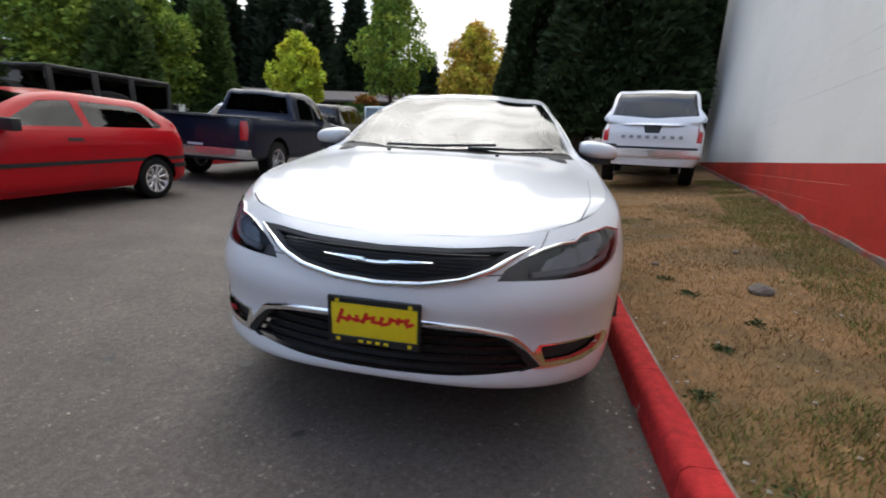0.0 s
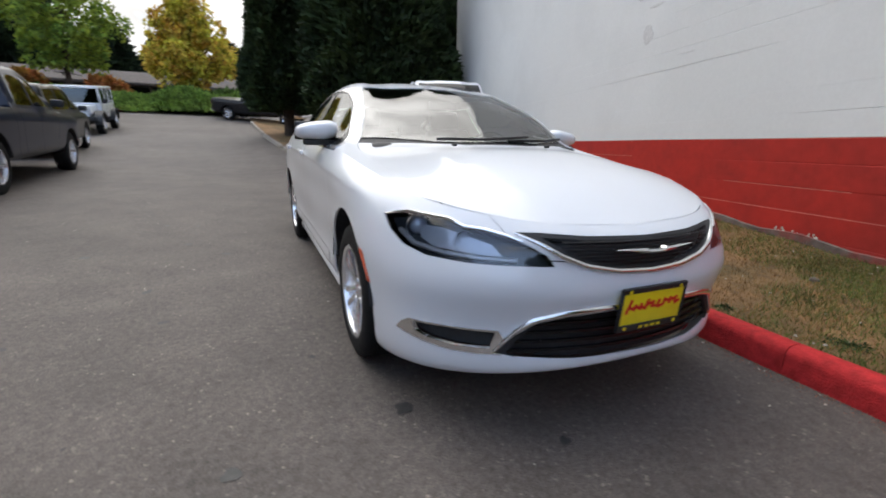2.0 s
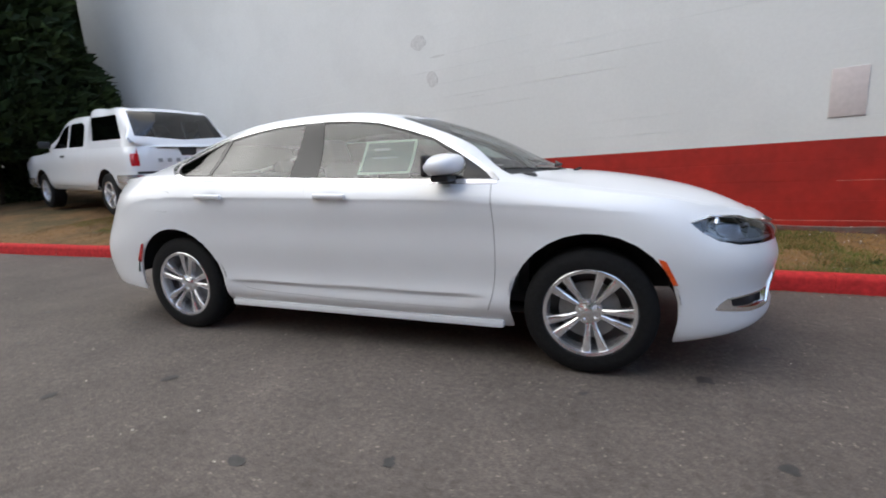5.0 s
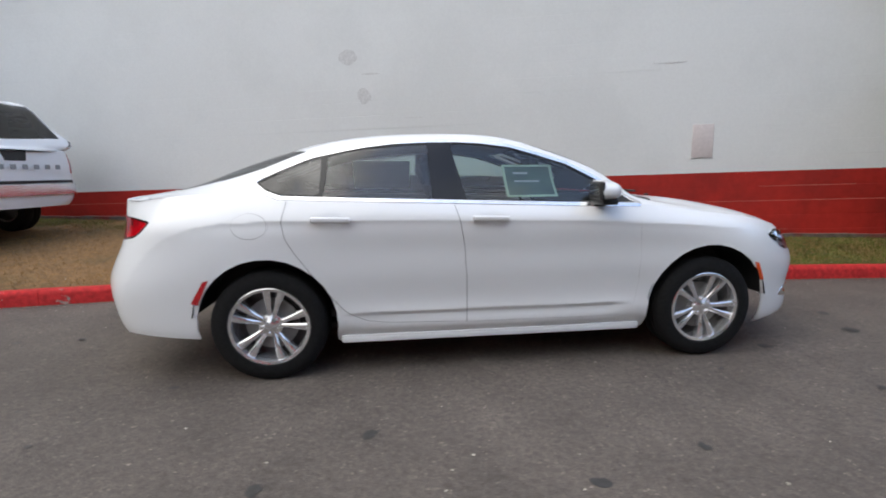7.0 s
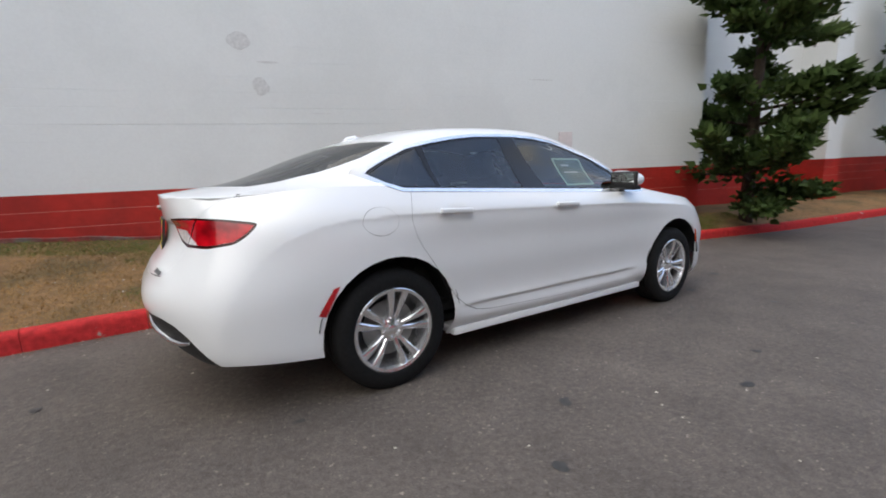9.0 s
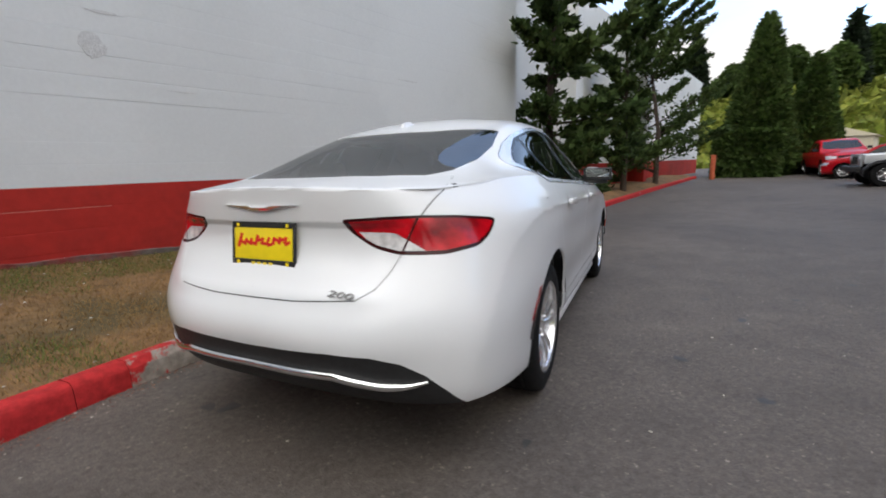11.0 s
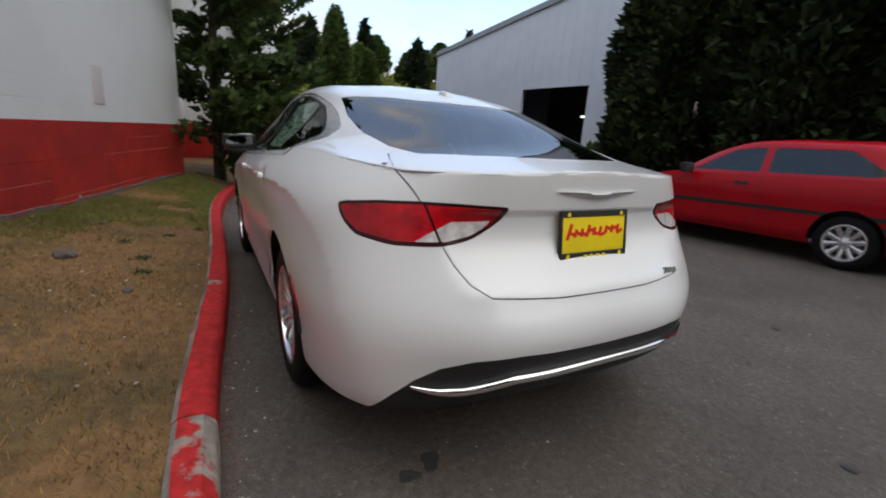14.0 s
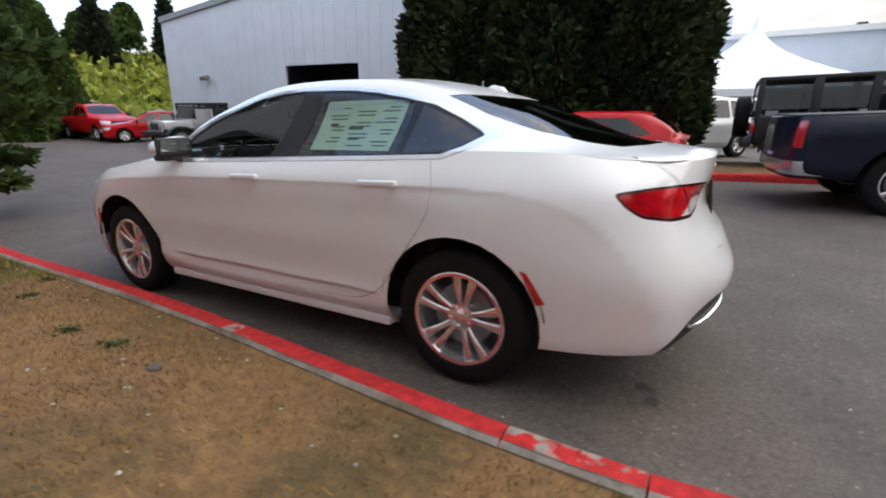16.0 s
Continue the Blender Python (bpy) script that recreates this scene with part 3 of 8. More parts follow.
def build_lawn():
    xs = np.arange(-26, 27.01, 0.3)
    verts, faces, rows = [], [], 22
    for x in xs:
        ky = kerb_y(x) + 0.13
        far = WALL_Y + 0.1 if -14 <= x <= 6.3 else (4.9 if x > 6.3 else 9.0)
        for j in range(rows + 1):
            y = ky + (far - ky) * j / rows
            verts.append((x, y, lawn_z(x, y)))
    n = rows + 1
    faces = [(i * n + j, (i + 1) * n + j, (i + 1) * n + j + 1, i * n + j + 1) for i in range(len(xs) - 1) for j in range(rows)]
    tagged(obj("lawn", verts, faces, M["soil"], smooth=True), "dry brown lawn with green patches", "lawn", kind="structure")
    # bed across the lane, under the cedars
    line = curve_through([(-40, -19.5), (-14, -11.4), (-6, -8.75), (-1.3, -7.5), (3, -6.45), (6.2, -5.75), (9.5, -6.0), (12, -7.5)], 0.8)
    verts, faces = [], []
    for p in line:
        for j in range(7):
            y = p.y - 0.12 - j * (0.28 if p.x < -2 else 0.28 + 1.1 * min(1, (p.x + 2) / 2.5))
            verts.append((p.x + 0.3 * j, y, ground_z(p.x, y) + 0.115 + 0.02 * noise.noise(Vector((p.x, y, 0)))))
    faces = [(i * 7 + j, i * 7 + j + 1, (i + 1) * 7 + j + 1, (i + 1) * 7 + j) for i in range(len(line) - 1) for j in range(6)]
    tagged(obj("planting_bed", verts, faces, M["soil"], smooth=True), "dry planting bed behind the kerb across the lane", "lawn", kind="structure")


def course_wall(name, x0, x1, y, z0, z1, split, thick, label):
    """A painted block wall: courses with recessed joints, red below the split."""
    wall = tagged(new(name), label, "wall", kind="structure")
    h = 0.2
    z = split
    rows = []
    while z < z1:
        rows.append((z, min(z + h, z1), M["wall_white"]))
        z += h
    z = split
    while z > z0:
        rows.append((max(z - h, z0), z, M["wall_red"]))
        z -= h
    xs = list(np.arange(x0, x1, 0.4)) + [x1]
    for k, (a, b, material) in enumerate(rows):
        bm = bmesh.new()
        prof = ((0.0035, a), (0.0004, a + 0.004), (0.0, a + 0.012), (0.0, b - 0.012), (0.0006, b - (0.007 if material is M["wall_red"] else 0.003)), (0.0035, b))
        cols = []
        for x in xs:
            soft = 0.06 + 0.94 * max(0.0, min(1.0, (0.02 if material is M["wall_white"] else 0.35) + 1.7 * noise.noise(Vector((x * 0.45, k * 3.1, 5)))))
            cols.append([bm.verts.new((x, y + o * soft + 0.0012 * noise.noise(Vector((x * 2.0, zz * 6, 0))), zz)) for o, zz in prof])
        for c, d in zip(cols, cols[1:]):
            for s in range(len(prof) - 1):
                bm.faces.new((c[s], d[s], d[s + 1], c[s + 1]))
        ends = [(cols[0], x0), (cols[-1], x1)]
        back = [[bm.verts.new((x, y + thick, zz)) for zz in (a, b)] for _, x in ends]
        bm.faces.new((*cols[0], back[0][1], back[0][0]))
        bm.faces.new((*cols[-1][::-1], back[1][0], back[1][1]))
        bm.faces.new((back[0][0], back[0][1], back[1][1], back[1][0]))
        if k in (0, len(rows) - 1) or b >= z1:
            bm.faces.new((cols[0][-1], cols[-1][-1], back[1][1], back[0][1]))
        course = part("block_course", bm, material, wall)
        if material is M["wall_red"]:
            # light caught along the joint, painted on as a pale strip
            course.data.materials.append(M["wall_joint_light"])
            for i in range(len(xs) - 1):
                if noise.noise(Vector((i * 0.13, k * 4.3, 2.0))) > 0.08:
                    course.data.polygons[i * (len(prof) - 1) + len(prof) - 2].material_index = 1
    return wall


def build_walls():
    course_wall("wall_north", -13.8, 6.15, WALL_Y, -0.3, 7.0, BAND_Z, 0.4, "white painted block wall with a red band along its foot")
    course_wall("wall_recess", 6.15, 38.0, 4.4, -0.5, 7.0, BAND_Z, 0.4, "white painted block wall set back behind trees")
    for k, x in enumerate((11.25, 19.7)):
        course_wall("wall_pier_%d" % (k + 1), x - 0.28, x + 0.28, 3.65, -0.3, 7.0, BAND_Z, 0.745, "white block pier with a red foot against the recessed wall")
    box("wall_return", (0.3, 0.88, 7.3), pose(6.0 - 0.004, WALL_Y + 0.404 + 0.44, 3.35), M["wall_white"])
    tagged(bpy.data.objects["wall_return"], "white return of the block wall", "wall", kind="structure")
    tagged(box("wall_end", (0.3, 9.0, 7.3), pose(-13.65, WALL_Y + 0.404 + 4.5, 3.35), M["wall_white"]), "white end wall of the block building", "wall", kind="structure")
    # faded notice and filled patches on the wall
    tagged(box("wall_notice", (0.27, 0.012, 0.45), pose(3.02, WALL_Y - 0.006, 1.545), M["notice"], bevel=0.003), "faded pinkish notice board on the white wall", "sign")
    for k in range(6):
        box("notice_lettering", (0.16 - 0.02 * (k % 3), 0.002, 0.014), pose(0, -0.007, 0.15 - 0.055 * k), M["notice_ink"], bpy.data.objects["wall_notice"])
    for x, z, w, h in ((-1.74, 2.39, 0.22, 0.28), (-1.95, 2.95, 0.30, 0.22), (-1.62, 2.70, 0.30, 0.03), (-1.0, 2.05, 0.34, 0.012), (2.55, 2.6, 0.5, 0.02)):
        b = bmesh.new()
        rng = random.Random(int(x * 100))
        ring = [b.verts.new((w / 2 * math.cos(a) * rng.uniform(0.7, 1.1), 0, h / 2 * math.sin(a) * rng.uniform(0.7, 1.1))) for a in np.linspace(0, 2 * math.pi, 15)[:-1]]
        f = b.faces.new(ring)
        bmesh.ops.extrude_face_region(b, geom=[f])
        for v in ring:
            v.co.y -= 0.003
        tagged(part("wall_patch", b, M["wall_patch"]), "rough grey patch where the wall paint flaked", "wall patch").matrix_basis = pose(x, WALL_Y - 0.001, z)


# pale tone for light caught on the block joints, put into the colour
M["wall_joint_light"] = mat("pale_joint_light", (0.46, 0.13, 0.10), 0.9, vary=0.3, scale=12)
M["notice"] = mat("faded_notice", (0.60, 0.54, 0.53), 0.7, vary=0.06, scale=20)
M["notice_ink"] = mat("faded_notice_ink", (0.52, 0.40, 0.40), 0.7, vary=0.1)
M["wall_patch"] = mat("flaked_paint", (0.60, 0.60, 0.59), 0.8, vary=0.12, scale=25, bump=0.6, bump_scale=60)
build_ground()
build_kerbs()
build_lawn()
build_walls()

# ---------------------------------------------------------------- the white sedan: control stations of its skin, from sill to belt line
BELT = []
for station in (
    # nose, middle
    ((2.285, 0, 0.282), (2.350, 0, 0.306), (2.338, 0, 0.42), (2.36, 0, 0.56), (2.345, 0, 0.66), (2.32, 0, 0.745), (2.25, 0, 0.80)),
    ((2.242, 0.34, 0.268), (2.308, 0.345, 0.292), (2.295, 0.35, 0.42), (2.32, 0.35, 0.56), (2.305, 0.35, 0.665), (2.275, 0.35, 0.75), (2.205, 0.35, 0.81)),
    ((2.112, 0.61, 0.240), (2.172, 0.625, 0.268), (2.175, 0.63, 0.42), (2.20, 0.635, 0.57), (2.18, 0.625, 0.68), (2.13, 0.62, 0.77), (2.06, 0.61, 0.84)),
    # front corner
    ((1.95, 0.77, 0.221), (1.99, 0.795, 0.256), (1.988, 0.81, 0.43), (1.99, 0.82, 0.58), (1.97, 0.80, 0.70), (1.93, 0.775, 0.80), (1.87, 0.74, 0.875)),
    ((1.725, 0.845, 0.202), (1.742, 0.872, 0.248), (1.745, 0.892, 0.44), (1.74, 0.903, 0.60), (1.73, 0.893, 0.73), (1.71, 0.858, 0.845), (1.68, 0.80, 0.915)),
    # over the front wheel
    ((1.371, 0.84, 0.21), (1.371, 0.875, 0.28), (1.371, 0.905, 0.45), (1.371, 0.924, 0.62), (1.371, 0.922, 0.75), (1.371, 0.908, 0.872), (1.371, 0.83, 0.955)),
):
    BELT.append(station)
for x, *pairs in (
    # along the doors: x, then y and z up the side
    (0.87, (0.80, 0.20), (0.875, 0.29), (0.893, 0.44), (0.908, 0.62), (0.917, 0.78), (0.920, 0.905), (0.855, 1.015)),
    (0.30, (0.79, 0.19), (0.875, 0.28), (0.893, 0.43), (0.910, 0.62), (0.922, 0.78), (0.930, 0.925), (0.865, 1.03)),
    (-0.23, (0.79, 0.19), (0.875, 0.28), (0.893, 0.43), (0.912, 0.62), (0.925, 0.79), (0.932, 0.935), (0.868, 1.045)),
    (-0.80, (0.79, 0.195), (0.875, 0.285), (0.898, 0.44), (0.915, 0.62), (0.926, 0.80), (0.930, 0.945), (0.865, 1.07)),
    (-1.371, (0.855, 0.245), (0.885, 0.295), (0.908, 0.45), (0.926, 0.63), (0.930, 0.81), (0.914, 0.950), (0.835, 1.10)),
    (-1.85, (0.870, 0.283), (0.879, 0.322), (0.891, 0.46), (0.903, 0.63), (0.890, 0.82), (0.855, 0.96), (0.765, 1.09)),
):
    BELT.append([(x, y, z) for y, z in pairs])
for station in (
    # rear corner and tail
    ((-2.188, 0.770, 0.305), (-2.196, 0.782, 0.345), (-2.206, 0.798, 0.46), (-2.19, 0.805, 0.62), (-2.12, 0.775, 0.83), (-2.09, 0.74, 0.96), (-2.08, 0.66, 1.065)),
    ((-2.280, 0.585, 0.300), (-2.312, 0.595, 0.345), (-2.34, 0.61, 0.46), (-2.34, 0.62, 0.62), (-2.25, 0.61, 0.835), (-2.232, 0.585, 0.97), (-2.23, 0.54, 1.068)),
    ((-2.33, 0.41, 0.31), (-2.375, 0.42, 0.36), (-2.42, 0.43, 0.47), (-2.425, 0.43, 0.62), (-2.31, 0.42, 0.84), (-2.304, 0.41, 0.98), (-2.308, 0.40, 1.068)),
    ((-2.36, 0, 0.32), (-2.41, 0, 0.37), (-2.455, 0, 0.475), (-2.465, 0, 0.62), (-2.345, 0, 0.84), (-2.338, 0, 0.985), (-2.345, 0, 1.078)),
):
    BELT.append(station)

# bonnet, glasshouse and boot lid: from the middle line out to the belt line
TOP = []
for station in (
    ((2.25, 0, 0.80), (2.225, 0.20, 0.803), (2.19, 0.38, 0.812), (2.10, 0.55, 0.832), (1.99, 0.66, 0.855), (1.87, 0.74, 0.875)),
    ((2.02, 0, 0.905), (2.01, 0.20, 0.905), (1.99, 0.39, 0.903), (1.94, 0.57, 0.895), (1.87, 0.70, 0.888), (1.78, 0.775, 0.895)),
    ((1.68, 0, 0.99), (1.68, 0.22, 0.988), (1.68, 0.43, 0.975), (1.68, 0.62, 0.95), (1.68, 0.74, 0.928), (1.68, 0.80, 0.915)),
    ((1.371, 0, 1.035), (1.371, 0.22, 1.033), (1.371, 0.44, 1.02), (1.371, 0.63, 0.992), (1.371, 0.76, 0.97), (1.371, 0.83, 0.955)),
    ((1.16, 0, 1.072), (1.13, 0.24, 1.069), (1.07, 0.47, 1.060), (0.98, 0.67, 1.050), (0.925, 0.775, 1.042), (0.87, 0.855, 1.015)),
    ((0.83, 0, 1.232), (0.82, 0.23, 1.228), (0.785, 0.45, 1.216), (0.72, 0.66, 1.200), (0.66, 0.755, 1.105), (0.60, 0.86, 1.022)),
    ((0.51, 0, 1.365), (0.50, 0.22, 1.361), (0.46, 0.42, 1.350), (0.40, 0.597, 1.333), (0.375, 0.715, 1.175), (0.35, 0.864, 1.028)),
    ((0.18, 0, 1.452), (0.17, 0.21, 1.449), (0.14, 0.41, 1.437), (0.09, 0.575, 1.410), (0.07, 0.71, 1.215), (0.06, 0.866, 1.037)),
    ((-0.15, 0, 1.489), (-0.15, 0.21, 1.485), (-0.16, 0.41, 1.469), (-0.17, 0.578, 1.430), (-0.20, 0.71, 1.235), (-0.23, 0.868, 1.045)),
    ((-0.55, 0, 1.495), (-0.55, 0.21, 1.490), (-0.55, 0.41, 1.470), (-0.55, 0.58, 1.425), (-0.55, 0.715, 1.245), (-0.55, 0.867, 1.058)),
    ((-0.95, 0, 1.460), (-0.95, 0.21, 1.455), (-0.95, 0.40, 1.436), (-0.95, 0.575, 1.389), (-0.95, 0.712, 1.232), (-0.95, 0.864, 1.075)),
    ((-1.30, 0, 1.382), (-1.30, 0.20, 1.376), (-1.30, 0.39, 1.357), (-1.30, 0.555, 1.312), (-1.32, 0.695, 1.205), (-1.33, 0.84, 1.098)),
    ((-1.65, 0, 1.262), (-1.65, 0.20, 1.257), (-1.65, 0.38, 1.242), (-1.63, 0.535, 1.212), (-1.60, 0.675, 1.155), (-1.58, 0.81, 1.10)),
    ((-1.98, 0, 1.142), (-1.97, 0.21, 1.140), (-1.94, 0.41, 1.134), (-1.90, 0.57, 1.120), (-1.87, 0.68, 1.103), (-1.85, 0.765, 1.09)),
    ((-2.18, 0, 1.103), (-2.18, 0.20, 1.101), (-2.15, 0.39, 1.094), (-2.11, 0.53, 1.088), (-2.05, 0.63, 1.083), (-1.98, 0.72, 1.08)),
    ((-2.345, 0, 1.080), (-2.336, 0.20, 1.077), (-2.308, 0.40, 1.068), (-2.256, 0.50, 1.067), (-2.18, 0.60, 1.066), (-2.08, 0.66, 1.065)),
):
    TOP.append(station)


def wheel_parts(radius, rim_r, width, spokes, style, parent_of, hubs):
    """Wheels at the hubs, (x, y, z, side): tyre, rim, spokes, disc; built once and shared."""
    half = width / 2
    t = bmesh.new()
    add_lathe(t, [(rim_r - 0.004, half * 0.80), (rim_r + 0.012, half * 0.97), (rim_r + 0.045, half), (radius - 0.045, half * 0.97), (radius - 0.014, half * 0.86),
                  (radius - 0.003, half * 0.70), (radius, half * 0.45), (radius - 0.006, half * 0.36), (radius, half * 0.30), (radius, 0.02), (radius - 0.006, 0.012),
                  (radius - 0.006, -0.012), (radius, -0.02), (radius, -half * 0.7), (radius - 0.02, -half * 0.95), (rim_r, -half * 0.85)], 56)
    tyre = part("tyre", t, M["rubber"], None, smooth=True)
    r = bmesh.new()
    add_lathe(r, [(rim_r + 0.006, half * 0.86), (rim_r + 0.010, half * 0.90), (rim_r + 0.002, half * 0.94), (rim_r - 0.014, half * 0.90), (rim_r - 0.022, half * 0.55),
                  (rim_r - 0.026, -half * 0.8), (rim_r, -half * 0.86)], 56)
    add_lathe(r, [(0.0005, half * 0.74), (0.024, half * 0.74), (0.030, half * 0.70), (0.068, half * 0.60), (0.074, half * 0.40), (0.074, half * 0.1)], 40)
    arms = spokes * (2 if style == "twin" else 1)
    for k in range(arms):
        if style == "twin":
            base = 2 * math.pi * (k // 2) / spokes
            a0, a1 = base + (-1) ** k * 0.20, base + (-1) ** k * 0.205
        else:
            a0 = a1 = 2 * math.pi * k / spokes
        wide0, wide1 = (0.027, 0.038) if style == "twin" else (0.040, 0.050)
        rows = []
        for f, w, y in ((0.055, wide0, half * 0.62), (0.10, wide0 * 0.95, half * 0.72), (rim_r * 0.72, wide1 * 0.95, half * 0.82), (rim_r - 0.004, wide1 * 1.25, half * 0.84)):
            g = (f - 0.055) / (rim_r - 0.06)
            a = a0 + (a1 - a0) * g
            ca, sa = math.cos(a), math.sin(a)
            rows.append([r.verts.new((f * ca - e * w * 0.5 * sa, y + d, f * sa + e * w * 0.5 * ca)) for e, d in ((-1, -0.045), (-1, -0.006), (-0.55, 0.0), (0.55, 0.0), (1, -0.006), (1, -0.045))])
        for p, q in zip(rows, rows[1:]):
            for s in range(5):
                r.faces.new((p[s], p[s + 1], q[s + 1], q[s]))
    rim = part("rim", r, M["alloy"], None, smooth=True)
    d = bmesh.new()
    add_lathe(d, [(0.02, half * 0.2), (rim_r * 0.68, half * 0.2), (rim_r * 0.68, half * 0.08), (0.02, half * 0.08)], 40)
    disc = part("brake_disc", d, M["steel_grey"], None, smooth=True)
    # dark disc behind the brake disc: the shade inside the wheel, put in as colour
    b = bmesh.new()
    add_lathe(b, [(0.02, half * -0.05), (rim_r - 0.02, half * -0.1), (rim_r - 0.02, half * -0.2)], 32)
    back = part("wheel_well_shade", b, M["wheel_dark"], None)
    n = add_tube(bmesh.new(), [(0, half * 0.50, 0), (0, half * 0.72, 0)], 0.0085, 6)
    nuts = part("wheel_nut", n, M["chrome"], None, smooth=True)
    for x, y, z, side in hubs:
        hub = new("wheel", tyre.data)
        hub.parent = parent_of
        hub.matrix_basis = pose(x, y, z, 0, 20 * x, 0 if side > 0 else 180)
        for name, src in (("rim", rim), ("brake_disc", disc), ("inner_shade", back)):
            ob = new(name, src.data)
            ob.parent = hub
        for k in range(5):
            a = 2 * math.pi * (k + 0.5) / 5
            ob = new("wheel_nut", nuts.data)
            ob.parent = hub
            ob.matrix_basis = pose(0.052 * math.cos(a), 0, 0.052 * math.sin(a))
    for o in (tyre, rim, disc, back, nuts):
        bpy.data.objects.remove(o)


def arch(cx, cz, r, low, n=18):
    """The outline of a wheel opening, down past the sill."""
    a0 = math.asin((low - cz) / r) if abs(low - cz) < r else -math.pi / 2
    pts = [(cx + r * math.cos(a), cz + r * math.sin(a)) for a in np.linspace(-0.25, math.pi + 0.25, n)]
    return [(pts[0][0], low)] + pts + [(pts[-1][0], low)]


def liner(cx, cz, r, y0, y1, parent):
    """The dark tub inside a wheel opening."""
    bm = bmesh.new()
    rings = []
    for y in (y0, y1):
        rings.append([bm.verts.new((cx + r * math.cos(a), y, cz + r * math.sin(a))) for a in np.linspace(0.16, math.pi - 0.16, 20)])
    for a, b, c, d in zip(rings[0], rings[0][1:], rings[1][1:], rings[1]):
        bm.faces.new((a, b, c, d))
    bm.faces.new(rings[1])
    return part("wheel_arch_liner", bm, M["trim_black"], parent)


def ease(t):
    t = min(1.0, max(0.0, t))
    return t * t * (3 - 2 * t)


# the shoulder line in the side view: along the doors, over the rear wheel and down the corner of the bumper
SHOULDER = np.array([(1.80, 0.825), (1.44, 0.864), (1.11, 0.887), (0.735, 0.909), (0.38, 0.926), (-0.14, 0.937), (-0.63, 0.945), (-1.10, 0.945), (-1.40, 0.948), (-1.58, 0.943), (-1.73, 0.922), (-1.885, 0.868),
                     (-2.00, 0.785), (-2.08, 0.695), (-2.14, 0.600), (-2.18, 0.500), (-2.20, 0.400), (-2.20, 0.20)])


def below_shoulder(x, z):
    """How far a point of the side lies under or ahead of the shoulder line; 0 above or behind it."""
    if z > np.interp(x, SHOULDER[::-1, 0], SHOULDER[::-1, 1]) or x < -2.20:
        return 0.0
    a, d = SHOULDER[:-1], SHOULDER[1:] - SHOULDER[:-1]
    q = np.array((x, z)) - a
    t = np.clip((q * d).sum(1) / (d * d).sum(1), 0, 1)[:, None]
    return float(np.sqrt(((q - t * d) ** 2).sum(1).min()))


def car_creases(p):
    """How far the sheet metal is pressed in: under the shoulder line, along the doors' foot, behind the handles, under the boot lip."""
    x, y, z = p
    d = 0.0
    if y > 0.6:
        d -= 0.017 * ease((0.402 - z) / 0.026) * ease((z - 0.275) / 0.09) * ease((x + 0.98) / 0.22) * ease((0.86 - x) / 0.2)
    if y > 0.5 and x < 1.8:
        u = below_shoulder(x, z)
        soft = 0.020 + 0.055 * ease((-1.45 - x) / 0.45)
        d -= 0.011 * (1 - math.exp(-u / soft)) * math.exp(-u / 0.20) * ease((1.75 - x) / 0.5)
    for hx, hz in ((-0.065, 0.944), (-0.98, 0.951)):
        d -= 0.010 * math.exp(-((x - hx) / 0.060) ** 2 - ((z - hz) / 0.030) ** 2) if y > 0.6 else 0.0
    if x < -2.0:
        d -= 0.012 * ease((0.958 - z) / 0.03) * ease((z - 0.74) / 0.16) * ease((0.60 - abs(y)) / 0.10)
        d += 0.006 * math.exp(-((z - 0.705) / 0.03) ** 2) * ease((0.58 - abs(y)) / 0.12)
    return d


